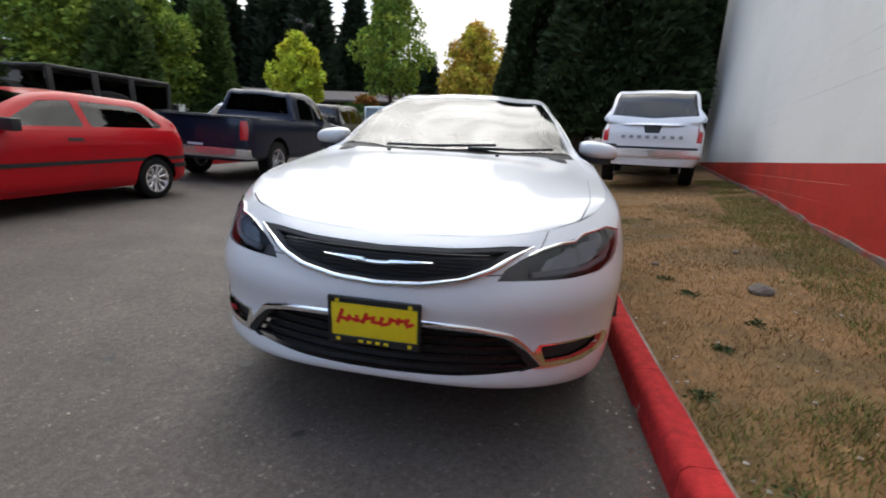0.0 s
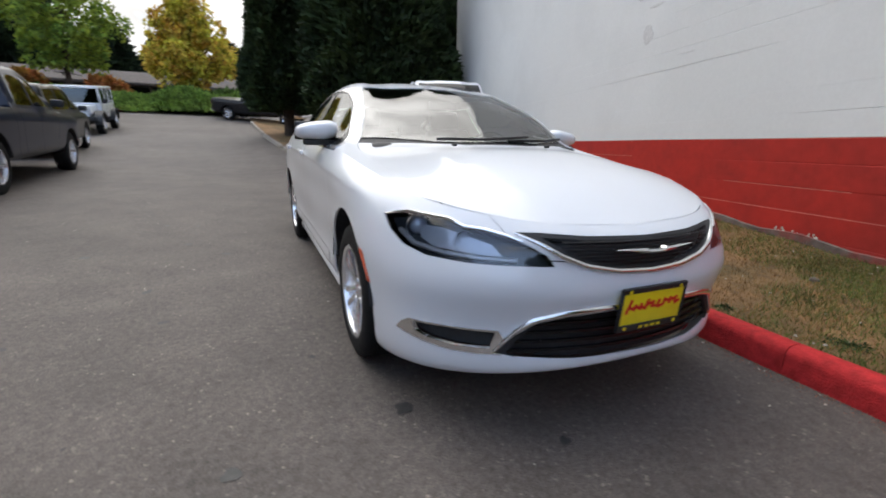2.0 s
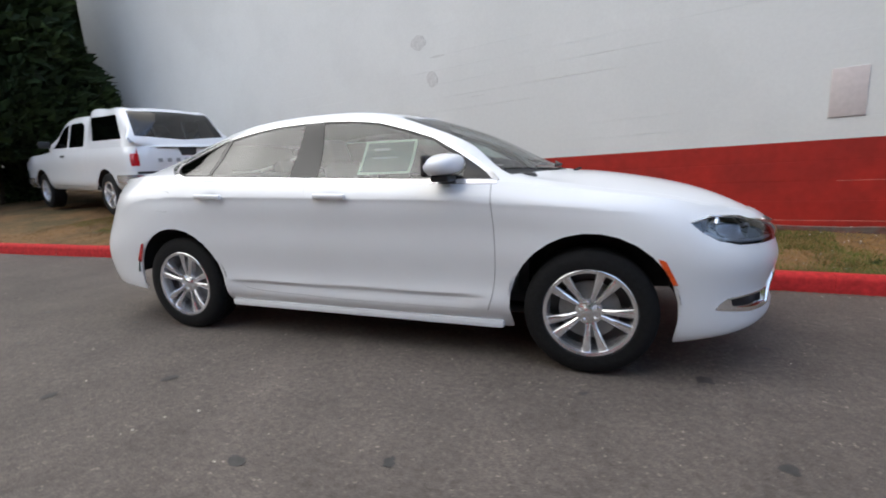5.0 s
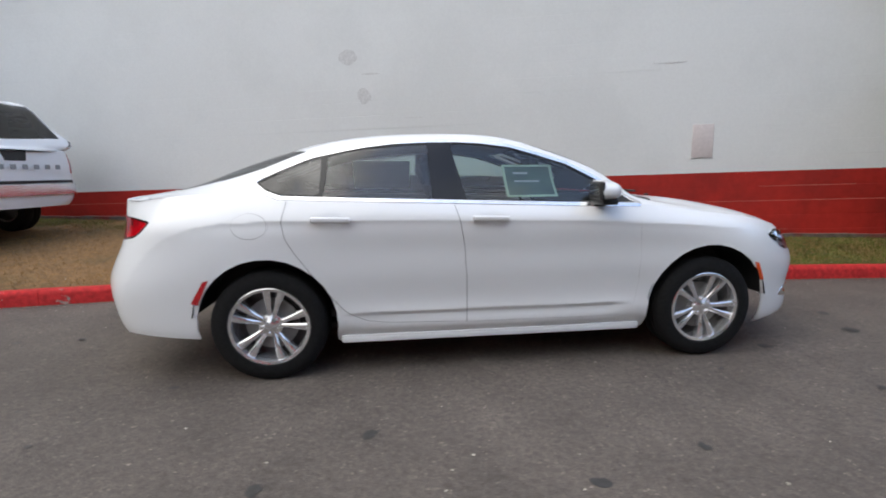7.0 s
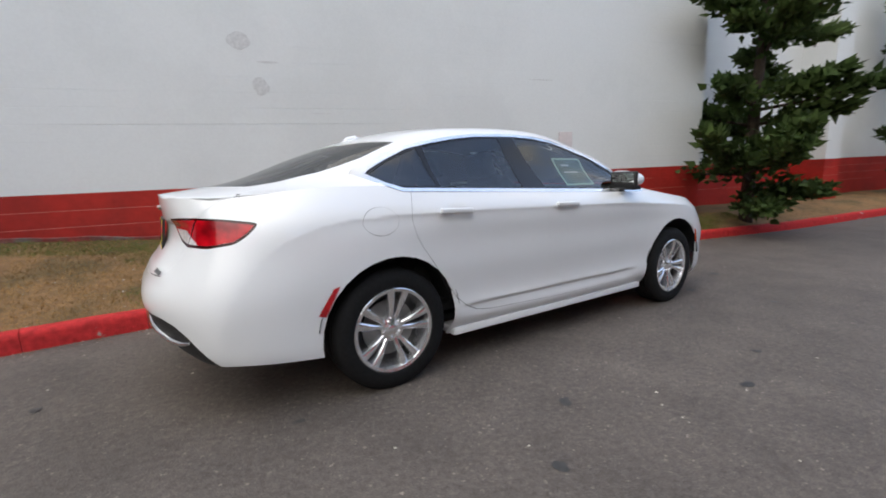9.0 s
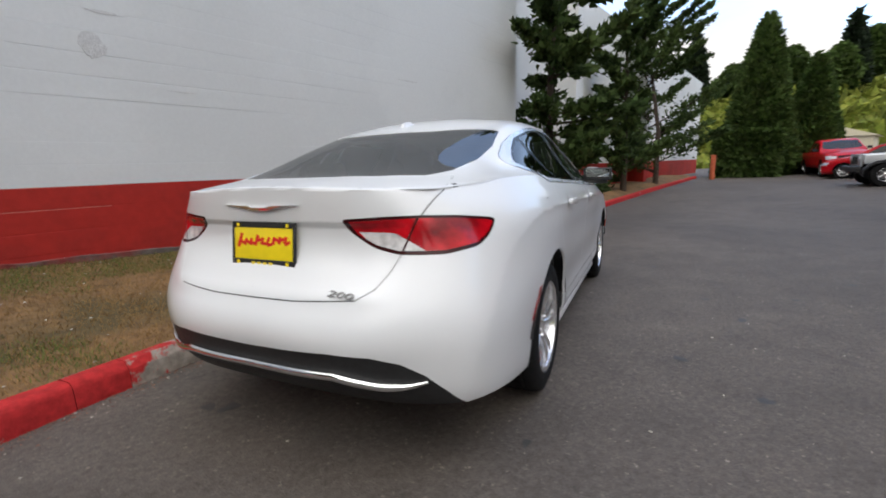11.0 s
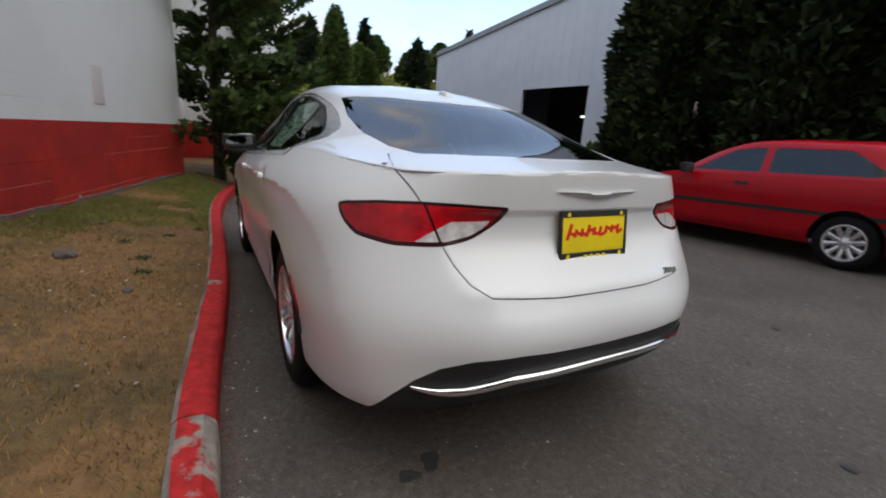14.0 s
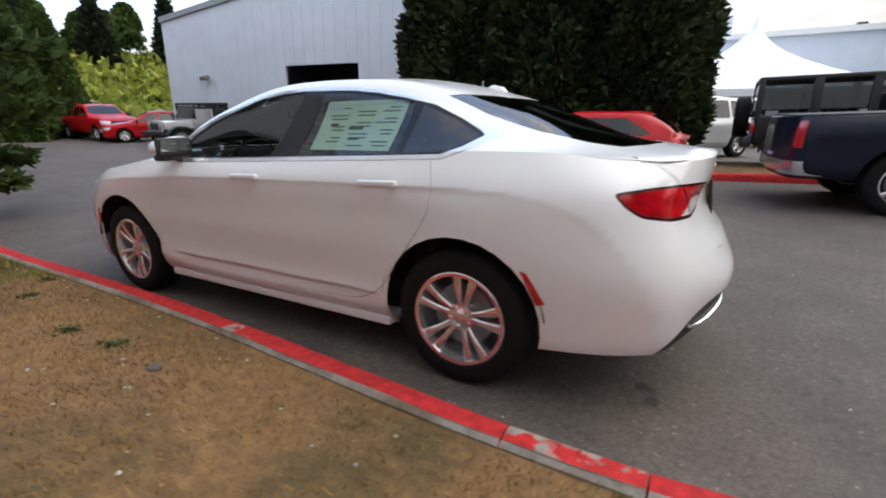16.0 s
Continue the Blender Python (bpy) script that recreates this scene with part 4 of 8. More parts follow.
def sedan():
    car = tagged(new("white_sedan"), "white four-door sedan with chrome trim parked beside a red kerb", "car")
    car.matrix_basis = CAR_POSE
    sk = Skin()
    sk.grid(loft(BELT, 180, 76, (True, True)), "body", 1)
    sk.press(car_creases)
    tops = loft(TOP, 120, 34, (False, False), (True, False))
    first = len(sk.v)
    sk.grid(tops, "top", -1)
    across = tops.shape[1]
    sk.blend(list(range(first, first + across)) + list(range(len(sk.v) - across, len(sk.v))), first)

    side = ("body", "top")
    # glass
    windscreen = [(1.165, -0.02), (1.15, 0.20), (1.10, 0.36), (1.00, 0.53), (0.89, 0.715), (0.73, 0.648), (0.45, 0.588), (0.24, 0.540), (0.27, 0.38), (0.31, 0.2), (0.33, -0.02)]
    sk.scribe(windscreen, top_xy, "windscreen", ("top",))
    backlight = [(-1.40, -0.02), (-1.37, 0.25), (-1.24, 0.48), (-1.16, 0.56), (-1.40, 0.60), (-1.65, 0.605), (-1.85, 0.575), (-1.98, 0.515), (-2.06, 0.33), (-2.10, 0.15), (-2.11, -0.02)]
    sk.scribe(backlight, top_xy, "backlight", ("top",))
    dlo = [(-1.508, 1.160), (-1.487, 1.186), (-1.456, 1.205), (-1.297, 1.272), (-1.126, 1.323), (-0.957, 1.360), (-0.789, 1.390), (-0.617, 1.410), (-0.40, 1.419), (-0.25, 1.420), (-0.08, 1.414), (0.12, 1.390),
           (0.298, 1.343), (0.488, 1.283), (0.66, 1.190), (0.822, 1.087), (0.905, 1.022), (0.89, 1.000), (0.39, 1.012), (-0.30, 1.035), (-0.946, 1.056), (-1.28, 1.068), (-1.381, 1.105), (-1.485, 1.146)]
    sk.scribe(dlo, side_xz, "window_trim", ("top", "body"), lambda c: c[1] > 0.5)
    sk.line(dlo + dlo[:1], 0.004, side_xz, "trim_gap", ("top", "body"))
    frames = [(-1.432, 1.164), (-1.40, 1.186), (-1.287, 1.240), (-1.126, 1.307), (-0.957, 1.344), (-0.789, 1.374), (-0.617, 1.394), (-0.40, 1.403), (-0.25, 1.405), (-0.08, 1.398), (0.12, 1.373), (0.292, 1.325), (0.48, 1.265),
              (0.65, 1.172), (0.81, 1.070), (0.872, 1.022), (0.39, 1.032), (-0.30, 1.054), (-0.946, 1.075), (-1.27, 1.086), (-1.36, 1.117)]
    sk.scribe(frames, side_xz, "pillar", ("window_trim",))
    sk.scribe(rounded([(-1.415, 1.163), (-1.28, 1.232), (-1.065, 1.312), (-1.060, 1.090), (-1.26, 1.097), (-1.35, 1.124)], 0.02), side_xz, "quarter_glass", ("pillar",))
    sk.scribe([(-1.020, 1.318), (-0.957, 1.334), (-0.789, 1.364), (-0.617, 1.384), (-0.42, 1.393), (-0.408, 1.066), (-1.035, 1.086)], side_xz, "rear_glass", ("pillar",))
    sk.scribe([(-0.275, 1.395), (-0.08, 1.388), (0.12, 1.363), (0.285, 1.314), (0.47, 1.254), (0.635, 1.160), (0.70, 1.118), (0.70, 1.034), (0.39, 1.041), (-0.20, 1.060)],
              side_xz, "front_glass", ("pillar",))
    # lamps, grilles and openings
    sk.scribe([(-0.96, 0.80), (-1.02, 0.752), (-1.12, 0.71), (-1.27, 0.686), (-1.50, 0.68), (-1.75, 0.68), (-1.90, 0.678), (-1.86, 0.715), (-1.78, 0.745), (-1.70, 0.765), (-1.55, 0.788),
               (-1.36, 0.812), (-1.12, 0.822)], front_wrap, "headlight", ("body",))
    sk.scribe([(-1.17, 0.795), (-1.20, 0.745), (-1.28, 0.722), (-1.50, 0.715), (-1.66, 0.712), (-1.60, 0.752), (-1.45, 0.778), (-1.32, 0.795)], front_wrap, "head_reflector", ("headlight",))
    chrome_grille = [(-0.02, 0.641), (0.15, 0.648), (0.28, 0.671), (0.37, 0.708), (0.43, 0.748), (0.50, 0.785), (0.42, 0.785), (0.25, 0.774), (-0.02, 0.768)]
    sk.scribe(chrome_grille, front_yz, "grille_chrome", ("body", "headlight", "head_reflector"), lambda c: c[0] > 1.5)
    sk.scribe([(-0.02, 0.665), (0.15, 0.672), (0.27, 0.695), (0.35, 0.728), (0.42, 0.772), (0.25, 0.762), (-0.02, 0.758)], front_yz, "grille", ("grille_chrome",))
    intake = [(-0.02, 0.53), (0.16, 0.53), (0.34, 0.518), (0.45, 0.492), (0.52, 0.43), (0.575, 0.36), (0.50, 0.345), (0.30, 0.335), (-0.02, 0.333)]
    sk.scribe(intake, front_yz, "intake_chrome", ("body",), lambda c: c[0] > 1.5)
    sk.scribe([(-0.02, 0.508), (0.16, 0.508), (0.33, 0.496), (0.43, 0.470), (0.49, 0.41), (0.535, 0.355), (0.50, 0.345), (0.30, 0.335), (-0.02, 0.333)], front_yz, "intake", ("intake_chrome",))
    sk.scribe([(-1.10, 0.384), (-1.13, 0.412), (-1.184, 0.434), (-1.40, 0.440), (-1.665, 0.440), (-1.70, 0.40), (-1.69, 0.352), (-1.55, 0.350), (-1.40, 0.353), (-1.25, 0.366), (-1.15, 0.377)], front_wrap, "fog_chrome", ("body",))
    sk.scribe([(-1.205, 0.428), (-1.40, 0.435), (-1.655, 0.434), (-1.63, 0.373), (-1.45, 0.371), (-1.30, 0.381), (-1.225, 0.395)], front_wrap, "fog_recess", ("fog_chrome",))
    tail = [(-1.185, 0.945), (-1.215, 0.956), (-1.405, 0.970), (-1.60, 0.976), (-1.775, 0.974), (-1.975, 0.965), (-1.915, 0.912), (-1.82, 0.862), (-1.72, 0.842), (-1.50, 0.840), (-1.315, 0.860), (-1.235, 0.898)]
    sk.scribe(rounded(tail, 0.03, 3), rear_wrap, "tail_rim", ("body",))
    sk.scribe([(-1.212, 0.940), (-1.235, 0.946), (-1.405, 0.960), (-1.60, 0.966), (-1.775, 0.963), (-1.935, 0.956), (-1.89, 0.912), (-1.81, 0.874), (-1.72, 0.856), (-1.50, 0.854), (-1.325, 0.872), (-1.25, 0.905)],
              rear_wrap, "tail_lamp", ("tail_rim",))
    sk.scribe([(-1.585, 0.850), (-1.67, 0.890), (-1.73, 0.916), (-1.885, 0.920), (-1.82, 0.865), (-1.72, 0.848)], rear_wrap, "reverse_lamp", ("tail_lamp",))
    valance = [(-0.02, 0.515), (0.35, 0.525), (0.50, 0.512), (0.59, 0.484), (0.66, 0.436), (0.715, 0.375), (0.765, 0.30), (0.78, 0.20), (-0.02, 0.20)]
    sk.scribe(valance, front_yz, "valance", ("body",), lambda c: c[0] < -1.9)
    sk.scribe([(-0.02, 0.448), (0.38, 0.445), (0.44, 0.425), (0.52, 0.405), (0.60, 0.405), (0.665, 0.42), (0.66, 0.405), (0.60, 0.386), (0.50, 0.386), (0.42, 0.402), (0.37, 0.422), (-0.02, 0.424)],
              front_yz, "valance_chrome", ("valance",))
    # wheel openings
    for cx, wide in ((1.371, 0.408), (-1.371, 0.394)):
        sk.scribe(arch(cx, 0.345, wide, 0.10), side_xz, "cut", ("body",), lambda c: c[1] > 0.55)
    # reflectors and fuel flap
    sk.scribe([(1.672, 0.635), (1.705, 0.625), (1.765, 0.51), (1.735, 0.505)], side_xz, "amber_marker", ("body",))
    sk.scribe([(-1.672, 0.628), (-1.702, 0.620), (-1.780, 0.495), (-1.745, 0.484)], side_xz, "red_marker", ("body",))
    ring = [(-1.435 + 0.098 * math.cos(a), 0.925 + 0.072 * math.sin(a)) for a in np.linspace(0, 2 * math.pi, 22)]
    sk.line(ring, 0.0024, side_xz, "flap_seam", ("body",))
    # panels
    front_door = [(0.868, 1.013), (0.872, 0.92), (0.885, 0.80), (0.893, 0.66), (0.89, 0.52), (0.872, 0.40), (0.845, 0.312), (0.60, 0.308), (-0.206, 0.312), (-0.207, 0.45), (-0.212, 0.60), (-0.225, 0.78),
                  (-0.25, 0.92), (-0.285, 1.047)]
    rear_door = [(-0.285, 1.05), (-0.25, 0.92), (-0.225, 0.78), (-0.212, 0.60), (-0.207, 0.45), (-0.206, 0.315), (-0.70, 0.33), (-0.81, 0.347), (-0.90, 0.39), (-0.97, 0.45), (-1.08, 0.60), (-1.20, 0.77),
                 (-1.245, 0.85), (-1.262, 0.94), (-1.25, 1.0), (-1.225, 1.085)]
    sk.scribe(front_door, side_xz, "front_door", ("body",))
    sk.scribe(rear_door, side_xz, "rear_door", ("body",))
    for outline in (front_door, rear_door):
        sk.line(outline + outline[:1], 0.0042, side_xz, "seam", ("body", "front_door", "rear_door"))
    sk.scribe([(2.4, -0.02), (1.97, 0.675), (1.80, 0.725), (1.60, 0.745), (1.371, 0.765), (1.10, 0.765), (0.955, 0.75), (1.05, 0.56), (1.13, 0.40), (1.20, 0.20), (1.215, -0.02)], top_xy, "bonnet", ("top",))
    sk.line([(1.97, 0.675), (1.80, 0.725), (1.60, 0.745), (1.371, 0.765), (1.10, 0.765), (0.955, 0.75), (1.05, 0.56), (1.13, 0.40), (1.20, 0.20), (1.215, -0.02)], 0.0045, top_xy, "bonnet_seam", ("top", "bonnet"))
    sk.scribe([(1.215, -0.02), (1.20, 0.20), (1.13, 0.40), (1.05, 0.56), (0.955, 0.75), (0.89, 0.715), (1.00, 0.53), (1.10, 0.36), (1.15, 0.20), (1.165, -0.02)], top_xy, "cowl", ("top",))
    lid_top = [(-2.135, -0.02), (-2.12, 0.15), (-2.08, 0.34), (-1.99, 0.53), (-1.905, 0.60), (-2.00, 0.630), (-2.085, 0.650), (-2.16, 0.645)]
    sk.scribe(lid_top + [(-2.4, 0.62), (-2.6, -0.02)], top_xy, "boot_lid", ("top",))
    sk.line(lid_top[:-1], 0.004, top_xy, "lid_seam", ("top", "boot_lid"))
    lid_rear = [(0.655, 1.2), (0.650, 1.06), (0.605, 0.96), (0.56, 0.85), (0.53, 0.785), (0.495, 0.735), (0.44, 0.700), (0.20, 0.688), (-0.02, 0.687)]
    sk.scribe(lid_rear + [(-0.02, 1.2)], front_yz, "boot_lid", ("body",), lambda c: c[0] < -2.0)
    sk.line(lid_rear, 0.0045, front_yz, "rear_seam", ("body", "boot_lid"))
    sk.line([(0.605, 0.975), (0.56, 0.85)], 0.008, front_yz, "tail_rim", ("tail_lamp", "reverse_lamp"))
    for k, t in enumerate(sk.tag):
        if t == "bonnet_seam" and sum(sk.v[i][0] for i in sk.f[k]) > 0 and sk.v[sk.f[k][0]][0] > 1.5 and sk.v[sk.f[k][0]][1] < 0.5 and sk.v[sk.f[k][0]][2] < 0.9:
            sk.tag[k] = "body"
    # bumpers: ahead of the front opening, behind the rear one
    for k, t in enumerate(sk.tag):
        if t == "body":
            c = sum(sk.v[i] for i in sk.f[k]) / len(sk.f[k])
            if c[0] > 1.72 and c[2] < 0.83:
                sk.tag[k] = "front_bumper"
            elif c[0] < -1.74 and c[2] < 0.84 - 0.5 * max(0.0, c[0] + 2.1):
                sk.tag[k] = "rear_bumper"

    paint = M["paint_white"]
    sk.make(("flap_seam",), "fuel_flap_gap", M["seam"], car, (-1,), shift=-0.004)
    sk.make(("flap_seam",), "quarter_panel_infill", paint, car, (1,))
    sk.make(("body", "top"), "body_shell", paint, car, rim=0.012)
    sk.make(("front_bumper",), "front_bumper", paint, car, rim=0.012)
    sk.make(("rear_bumper",), "rear_bumper", paint, car, rim=0.012)
    sk.make(("bonnet",), "bonnet", paint, car, rim=0.012)
    sk.make(("boot_lid",), "boot_lid", paint, car, rim=0.012)
    for s in (1, -1):
        fd = sk.make(("front_door",), "front_door", paint, car, (s,), rim=0.012)
        rd = sk.make(("rear_door",), "rear_door", paint, car, (s,), rim=0.012)
        sk.make(("front_door", "rear_door"), "door_trim", M["dash"], car, (s,), shift=-0.07)
        pane = sk.make(("front_glass",), "window", M["glass_side"], fd, (s,), shift=-0.004)
        pane2 = sk.make(("rear_glass",), "window", M["glass_side"], rd, (s,), shift=-0.004)
        pane3 = sk.make(("quarter_glass",), "quarter_window", M["glass_car"], car, (s,), shift=-0.003)
        for p in (pane, pane2, pane3):
            p.visible_shadow = False
        sk.make(("trim_gap",), "trim_gap", M["seam"], car, (s,), shift=-0.004)
        sk.make(("pillar",), "window_surround", M["gloss_black"], car, (s,), shift=-0.001)
        sk.make(("window_trim",), "window_trim", M["alloy"], car, (s,), shift=0.003, rim=0.006, label="polished chrome window trim")
        # lamps: dark bowl behind a clear lens
        lens = sk.make(("headlight", "head_reflector"), "headlight", M["lens_clear"], car, (s,), label="swept-back headlight with a clear lens")
        lens.visible_shadow = False
        sk.make(("headlight", "head_reflector"), "lamp_bowl", M["lamp_bezel"], lens, (s,), shift=-0.05)
        sk.make(("head_reflector",), "reflector", M["reflector_silver"], lens, (s,), shift=-0.036, rim=0.012)
        for hx, hy, hz, rad in ((1.93, 0.735, 0.765, 0.040), (2.085, 0.625, 0.735, 0.030)):
            b = bmesh.new()
            bmesh.ops.create_uvsphere(b, u_segments=20, v_segments=12, radius=rad)
            part("projector", b, M["reflector_silver"], lens, smooth=True).matrix_basis = pose(hx - 0.03, hy * s, hz)
            add = bmesh.new()
            add_lathe(add, [(rad * 1.15, 0.02), (rad * 1.3, 0.035), (rad * 1.4, 0.02), (rad * 1.2, -0.01)], 28, True)
            part("projector_ring", add, M["chrome"], lens, smooth=True).matrix_basis = pose(hx - 0.02, hy * s, hz, 0, 0, -70 * s if s > 0 else -110)
        tube("light_guide", [(1.87, 0.800 * s, 0.748), (1.95, 0.775 * s, 0.712), (2.05, 0.70 * s, 0.693), (2.15, 0.60 * s, 0.690), (2.22, 0.50 * s, 0.690)], 0.010, M["reflector_silver"], lens)
        tl = sk.make(("tail_lamp",), "tail_light", M["lens_red"], car, (s,), label="red wraparound tail light")
        tl.visible_shadow = False
        sk.make(("tail_lamp",), "tail_reflector", M["tail_bowl"], tl, (s,), shift=-0.022)
        sk.make(("reverse_lamp",), "reverse_light", M["lamp_white_plastic"], tl, (s,), label="clear reversing lamp")
        sk.make(("tail_rim",), "tail_light_rim", M["lamp_rim"], tl, (s,), shift=-0.002)
        sk.make(("amber_marker",), "amber_side_marker", M["reflector_amber"], car, (s,), shift=0.003, rim=0.008)
        sk.make(("red_marker",), "red_side_marker", M["reflector_red"], car, (s,), shift=0.003, rim=0.008)
        sk.make(("fog_chrome",), "fog_lamp_surround", M["chrome"], car, (s,), shift=0.003, rim=0.02)
        sk.make(("fog_recess",), "fog_lamp_recess", M["trim_black"], car, (s,), shift=-0.03)
        # door handles
        for hx in (-0.075, -0.99):
            hz = 0.948 if hx > -0.5 else 0.955
            b = add_box(bmesh.new(), (0.215, 0.026, 0.031), None, 0.0125, 4)
            part("door_handle", b, paint, fd if hx > -0.5 else rd, smooth=True).matrix_basis = pose(hx, 0.944 * s, hz, 0, 1.5, 0)
        # mirrors
        b = bmesh.new()
        bmesh.ops.create_uvsphere(b, u_segments=32, v_segments=20, radius=1.0)
        for v in b.verts:
            x, y, z = (math.copysign(abs(q) ** 0.72, q) for q in v.co)
            y *= s
            v.co = Vector((max(x * 0.105, -0.035) - 0.021 * y, 0.124 * y * s, 0.054 * z * (1 - 0.12 * y) - 0.012 * y))
        m = part("door_mirror", b, paint, car, "white door mirror", smooth=True)
        m.matrix_basis = pose(0.610, 0.915 * s, 1.104, 0, 0, 0)
        box("mirror_bezel", (0.03, 0.246, 0.108), pose(-0.036, 0.0, -0.003, 0, 0, 10 * s), M["trim_black"], m, bevel=0.02, seg=3)
        # mirror tinted dark to stand in for the dark surroundings it reflects
        box("mirror_glass", (0.004, 0.205, 0.082), pose(-0.0510, 0.0, -0.003, 0, -4, 10 * s), M["mirror_dark"], m, bevel=0.0015)
        box("mirror_base", (0.10, 0.20, 0.034), pose(0.015, -0.02 * s, -0.07), M["trim_black"], m, bevel=0.012)
        box("mirror_stalk", (0.085, 0.10, 0.03), pose(0.03, -0.115 * s, -0.072), M["trim_black"], m, bevel=0.01)
        for cx in (1.371, -1.371):
            liner(cx, 0.345, 0.418, 0.90 * s if cx > 0 else 0.905 * s, 0.56 * s, car)
        box("sill", (1.90, 0.15, 0.05), pose(-0.02, 0.79 * s, 0.228), paint, car, bevel=0.02)
    sk.make(("windscreen",), "windscreen", M["glass_front"], car, shift=-0.003).visible_shadow = False
    sk.make(("backlight",), "rear_window", M["glass_back"], car, shift=-0.003).visible_shadow = False
    for s in (1, -1):
        for gap in ("seam", "bonnet_seam", "lid_seam", "rear_seam"):
            for piece in sk.islands(gap):
                sk.make((), "panel_gap", M["seam"], car, (s,), shift=-0.006, picked=piece)
    sk.make(("cowl",), "cowl_panel", M["trim_black"], car, shift=-0.008)
    sk.make(("top",), "headliner", M["headliner"], car, shift=-0.03)
    sk.make(("grille_chrome",), "grille_surround", M["trim_black"], car, shift=-0.002, rim=0.02)
    sk.make(("grille",), "grille_backing", M["trim_black"], car, shift=-0.03)
    sk.make(("intake_chrome",), "intake_surround", M["trim_black"], car, shift=-0.002, rim=0.02)
    sk.make(("intake",), "intake_backing", M["trim_black"], car, shift=-0.045)
    sk.make(("valance",), "rear_valance", M["trim_black"], car, shift=-0.004)
    skin, out = np.array(sk.v), np.array(sk.n)

    def rail(name, knots, wide, radius, front, label):
        """A chrome rail across the nose or the tail, along heights given at distances from the middle."""
        end = (skin[:, 0] > 1.6) & (out[:, 0] > 0.2) if front else (skin[:, 0] < -1.9) & (out[:, 0] < -0.2)
        v, n = skin[end], out[end]
        path, radii = [], []
        for y in np.linspace(-wide, wide, 53):
            z = float(np.interp(abs(y), [k[0] for k in knots], [k[1] for k in knots]))
            k = int(np.argmin((v[:, 1] - abs(y)) ** 2 + (v[:, 2] - z) ** 2))
            x = v[k, 0] - (n[k, 1] * (abs(y) - v[k, 1]) + n[k, 2] * (z - v[k, 2])) / n[k, 0]
            path.append((float(x + (0.002 if front else -0.002)), float(y), z))
            radii.append(float(0.3 * radius + 0.7 * radius * min(1.0, (wide + 0.01 - abs(y)) / 0.12)))
        tube(name, path, radii, M["chrome"], car, label, sides=10)

    flat = np.array([front_wrap(v) if v[0] > 1.4 else (9, 9) for v in sk.v])
    for side_ in (1, -1):
        brow = []
        for u, z in ((-0.97, 0.803), (-1.05, 0.816), (-1.12, 0.823), (-1.24, 0.819), (-1.36, 0.813), (-1.46, 0.801), (-1.55, 0.789), (-1.66, 0.773), (-1.74, 0.757)):
            k = int(np.argmin((flat[:, 0] - u) ** 2 + (flat[:, 1] - z) ** 2))
            q = skin[k] + 0.002 * out[k]
            brow.append((float(q[0]), float(q[1]) * side_, float(q[2])))
        tube("headlight_brow", brow, [0.003] + [0.006] * 7 + [0.004], M["chrome"], car, "chrome line over the headlight")

    rail("valance_strip", ((0, 0.436), (0.36, 0.434), (0.44, 0.414), (0.52, 0.396), (0.60, 0.396), (0.665, 0.412)), 0.665, 0.0165, False, "chrome strip on the rear valance")
    rail("grille_rail", ((0, 0.650), (0.15, 0.656), (0.28, 0.678), (0.37, 0.713), (0.43, 0.750), (0.50, 0.782)), 0.50, 0.011, True, "chrome rail under the grille")
    rail("intake_rail", ((0, 0.524), (0.16, 0.524), (0.34, 0.510), (0.45, 0.484), (0.52, 0.422), (0.57, 0.362)), 0.57, 0.0145, True, "chrome rail over the lower intake")
    # grille mesh: slim bars that follow the nose
    for k in range(7):
        z = 0.678 + 0.0125 * k
        w = 0.06 + 0.40 * math.sqrt(max(0.0, (z - 0.662) / 0.10))
        pts = [(2.325 - 0.30 * (y * y) - 0.12 * (z - 0.67), y, z + 0.03 * y * y) for y in np.linspace(-min(w, 0.36), min(w, 0.36), 13)]
        tube("grille_bar", pts, 0.0035, M["trim_black"], car, sides=5)
    for k in range(5):
        z = 0.358 + 0.034 * k
        w = 0.52 - 0.18 * max(0.0, (z - 0.40)) / 0.1
        pts = [(2.318 - 0.36 * (y * y), y, z) for y in np.linspace(-w, w, 13)]
        tube("intake_bar", pts, 0.008, M["gloss_black"], car, sides=5)

    # badges: a winged bar front and rear
    for x, z, w, sgn, lean in ((2.352, 0.728, 0.185, 1, 0), (-2.345, 1.008, 0.185, -1, 0)):
        b = bmesh.new()
        prof = [(-w, 0.009), (-w * 0.6, 0.0085), (-w * 0.26, 0.007), (-w * 0.2, 0.001), (0.0, 0.0), (w * 0.2, 0.001), (w * 0.26, 0.007), (w * 0.6, 0.0085), (w, 0.009)]
        low = [(-w, 0.007), (-w * 0.6, -0.001), (-w * 0.26, -0.010), (-w * 0.2, -0.012), (0.0, -0.013), (w * 0.2, -0.012), (w * 0.26, -0.010), (w * 0.6, -0.001), (w, 0.007)]
        fr, bk = [], []
        for (y, zt), (_, zb) in zip(prof, low):
            dx = -0.26 * y * y * sgn
            fr.append((b.verts.new((dx + 0.006 * sgn, y, zt)), b.verts.new((dx + 0.010 * sgn, y, zt * 0.85 + zb * 0.15 if sgn < 0 else (zt + zb) / 2)), b.verts.new((dx + 0.006 * sgn, y, zb))))
            bk.append((b.verts.new((dx - 0.012 * sgn, y, zt)), b.verts.new((dx - 0.012 * sgn, y, zb))))
        for p, q, r, t in zip(fr, fr[1:], bk, bk[1:]):
            b.faces.new((p[0], q[0], q[1], p[1]))
            b.faces.new((p[1], q[1], q[2], p[2]))
            b.faces.new((p[0], r[0], t[0], q[0]))
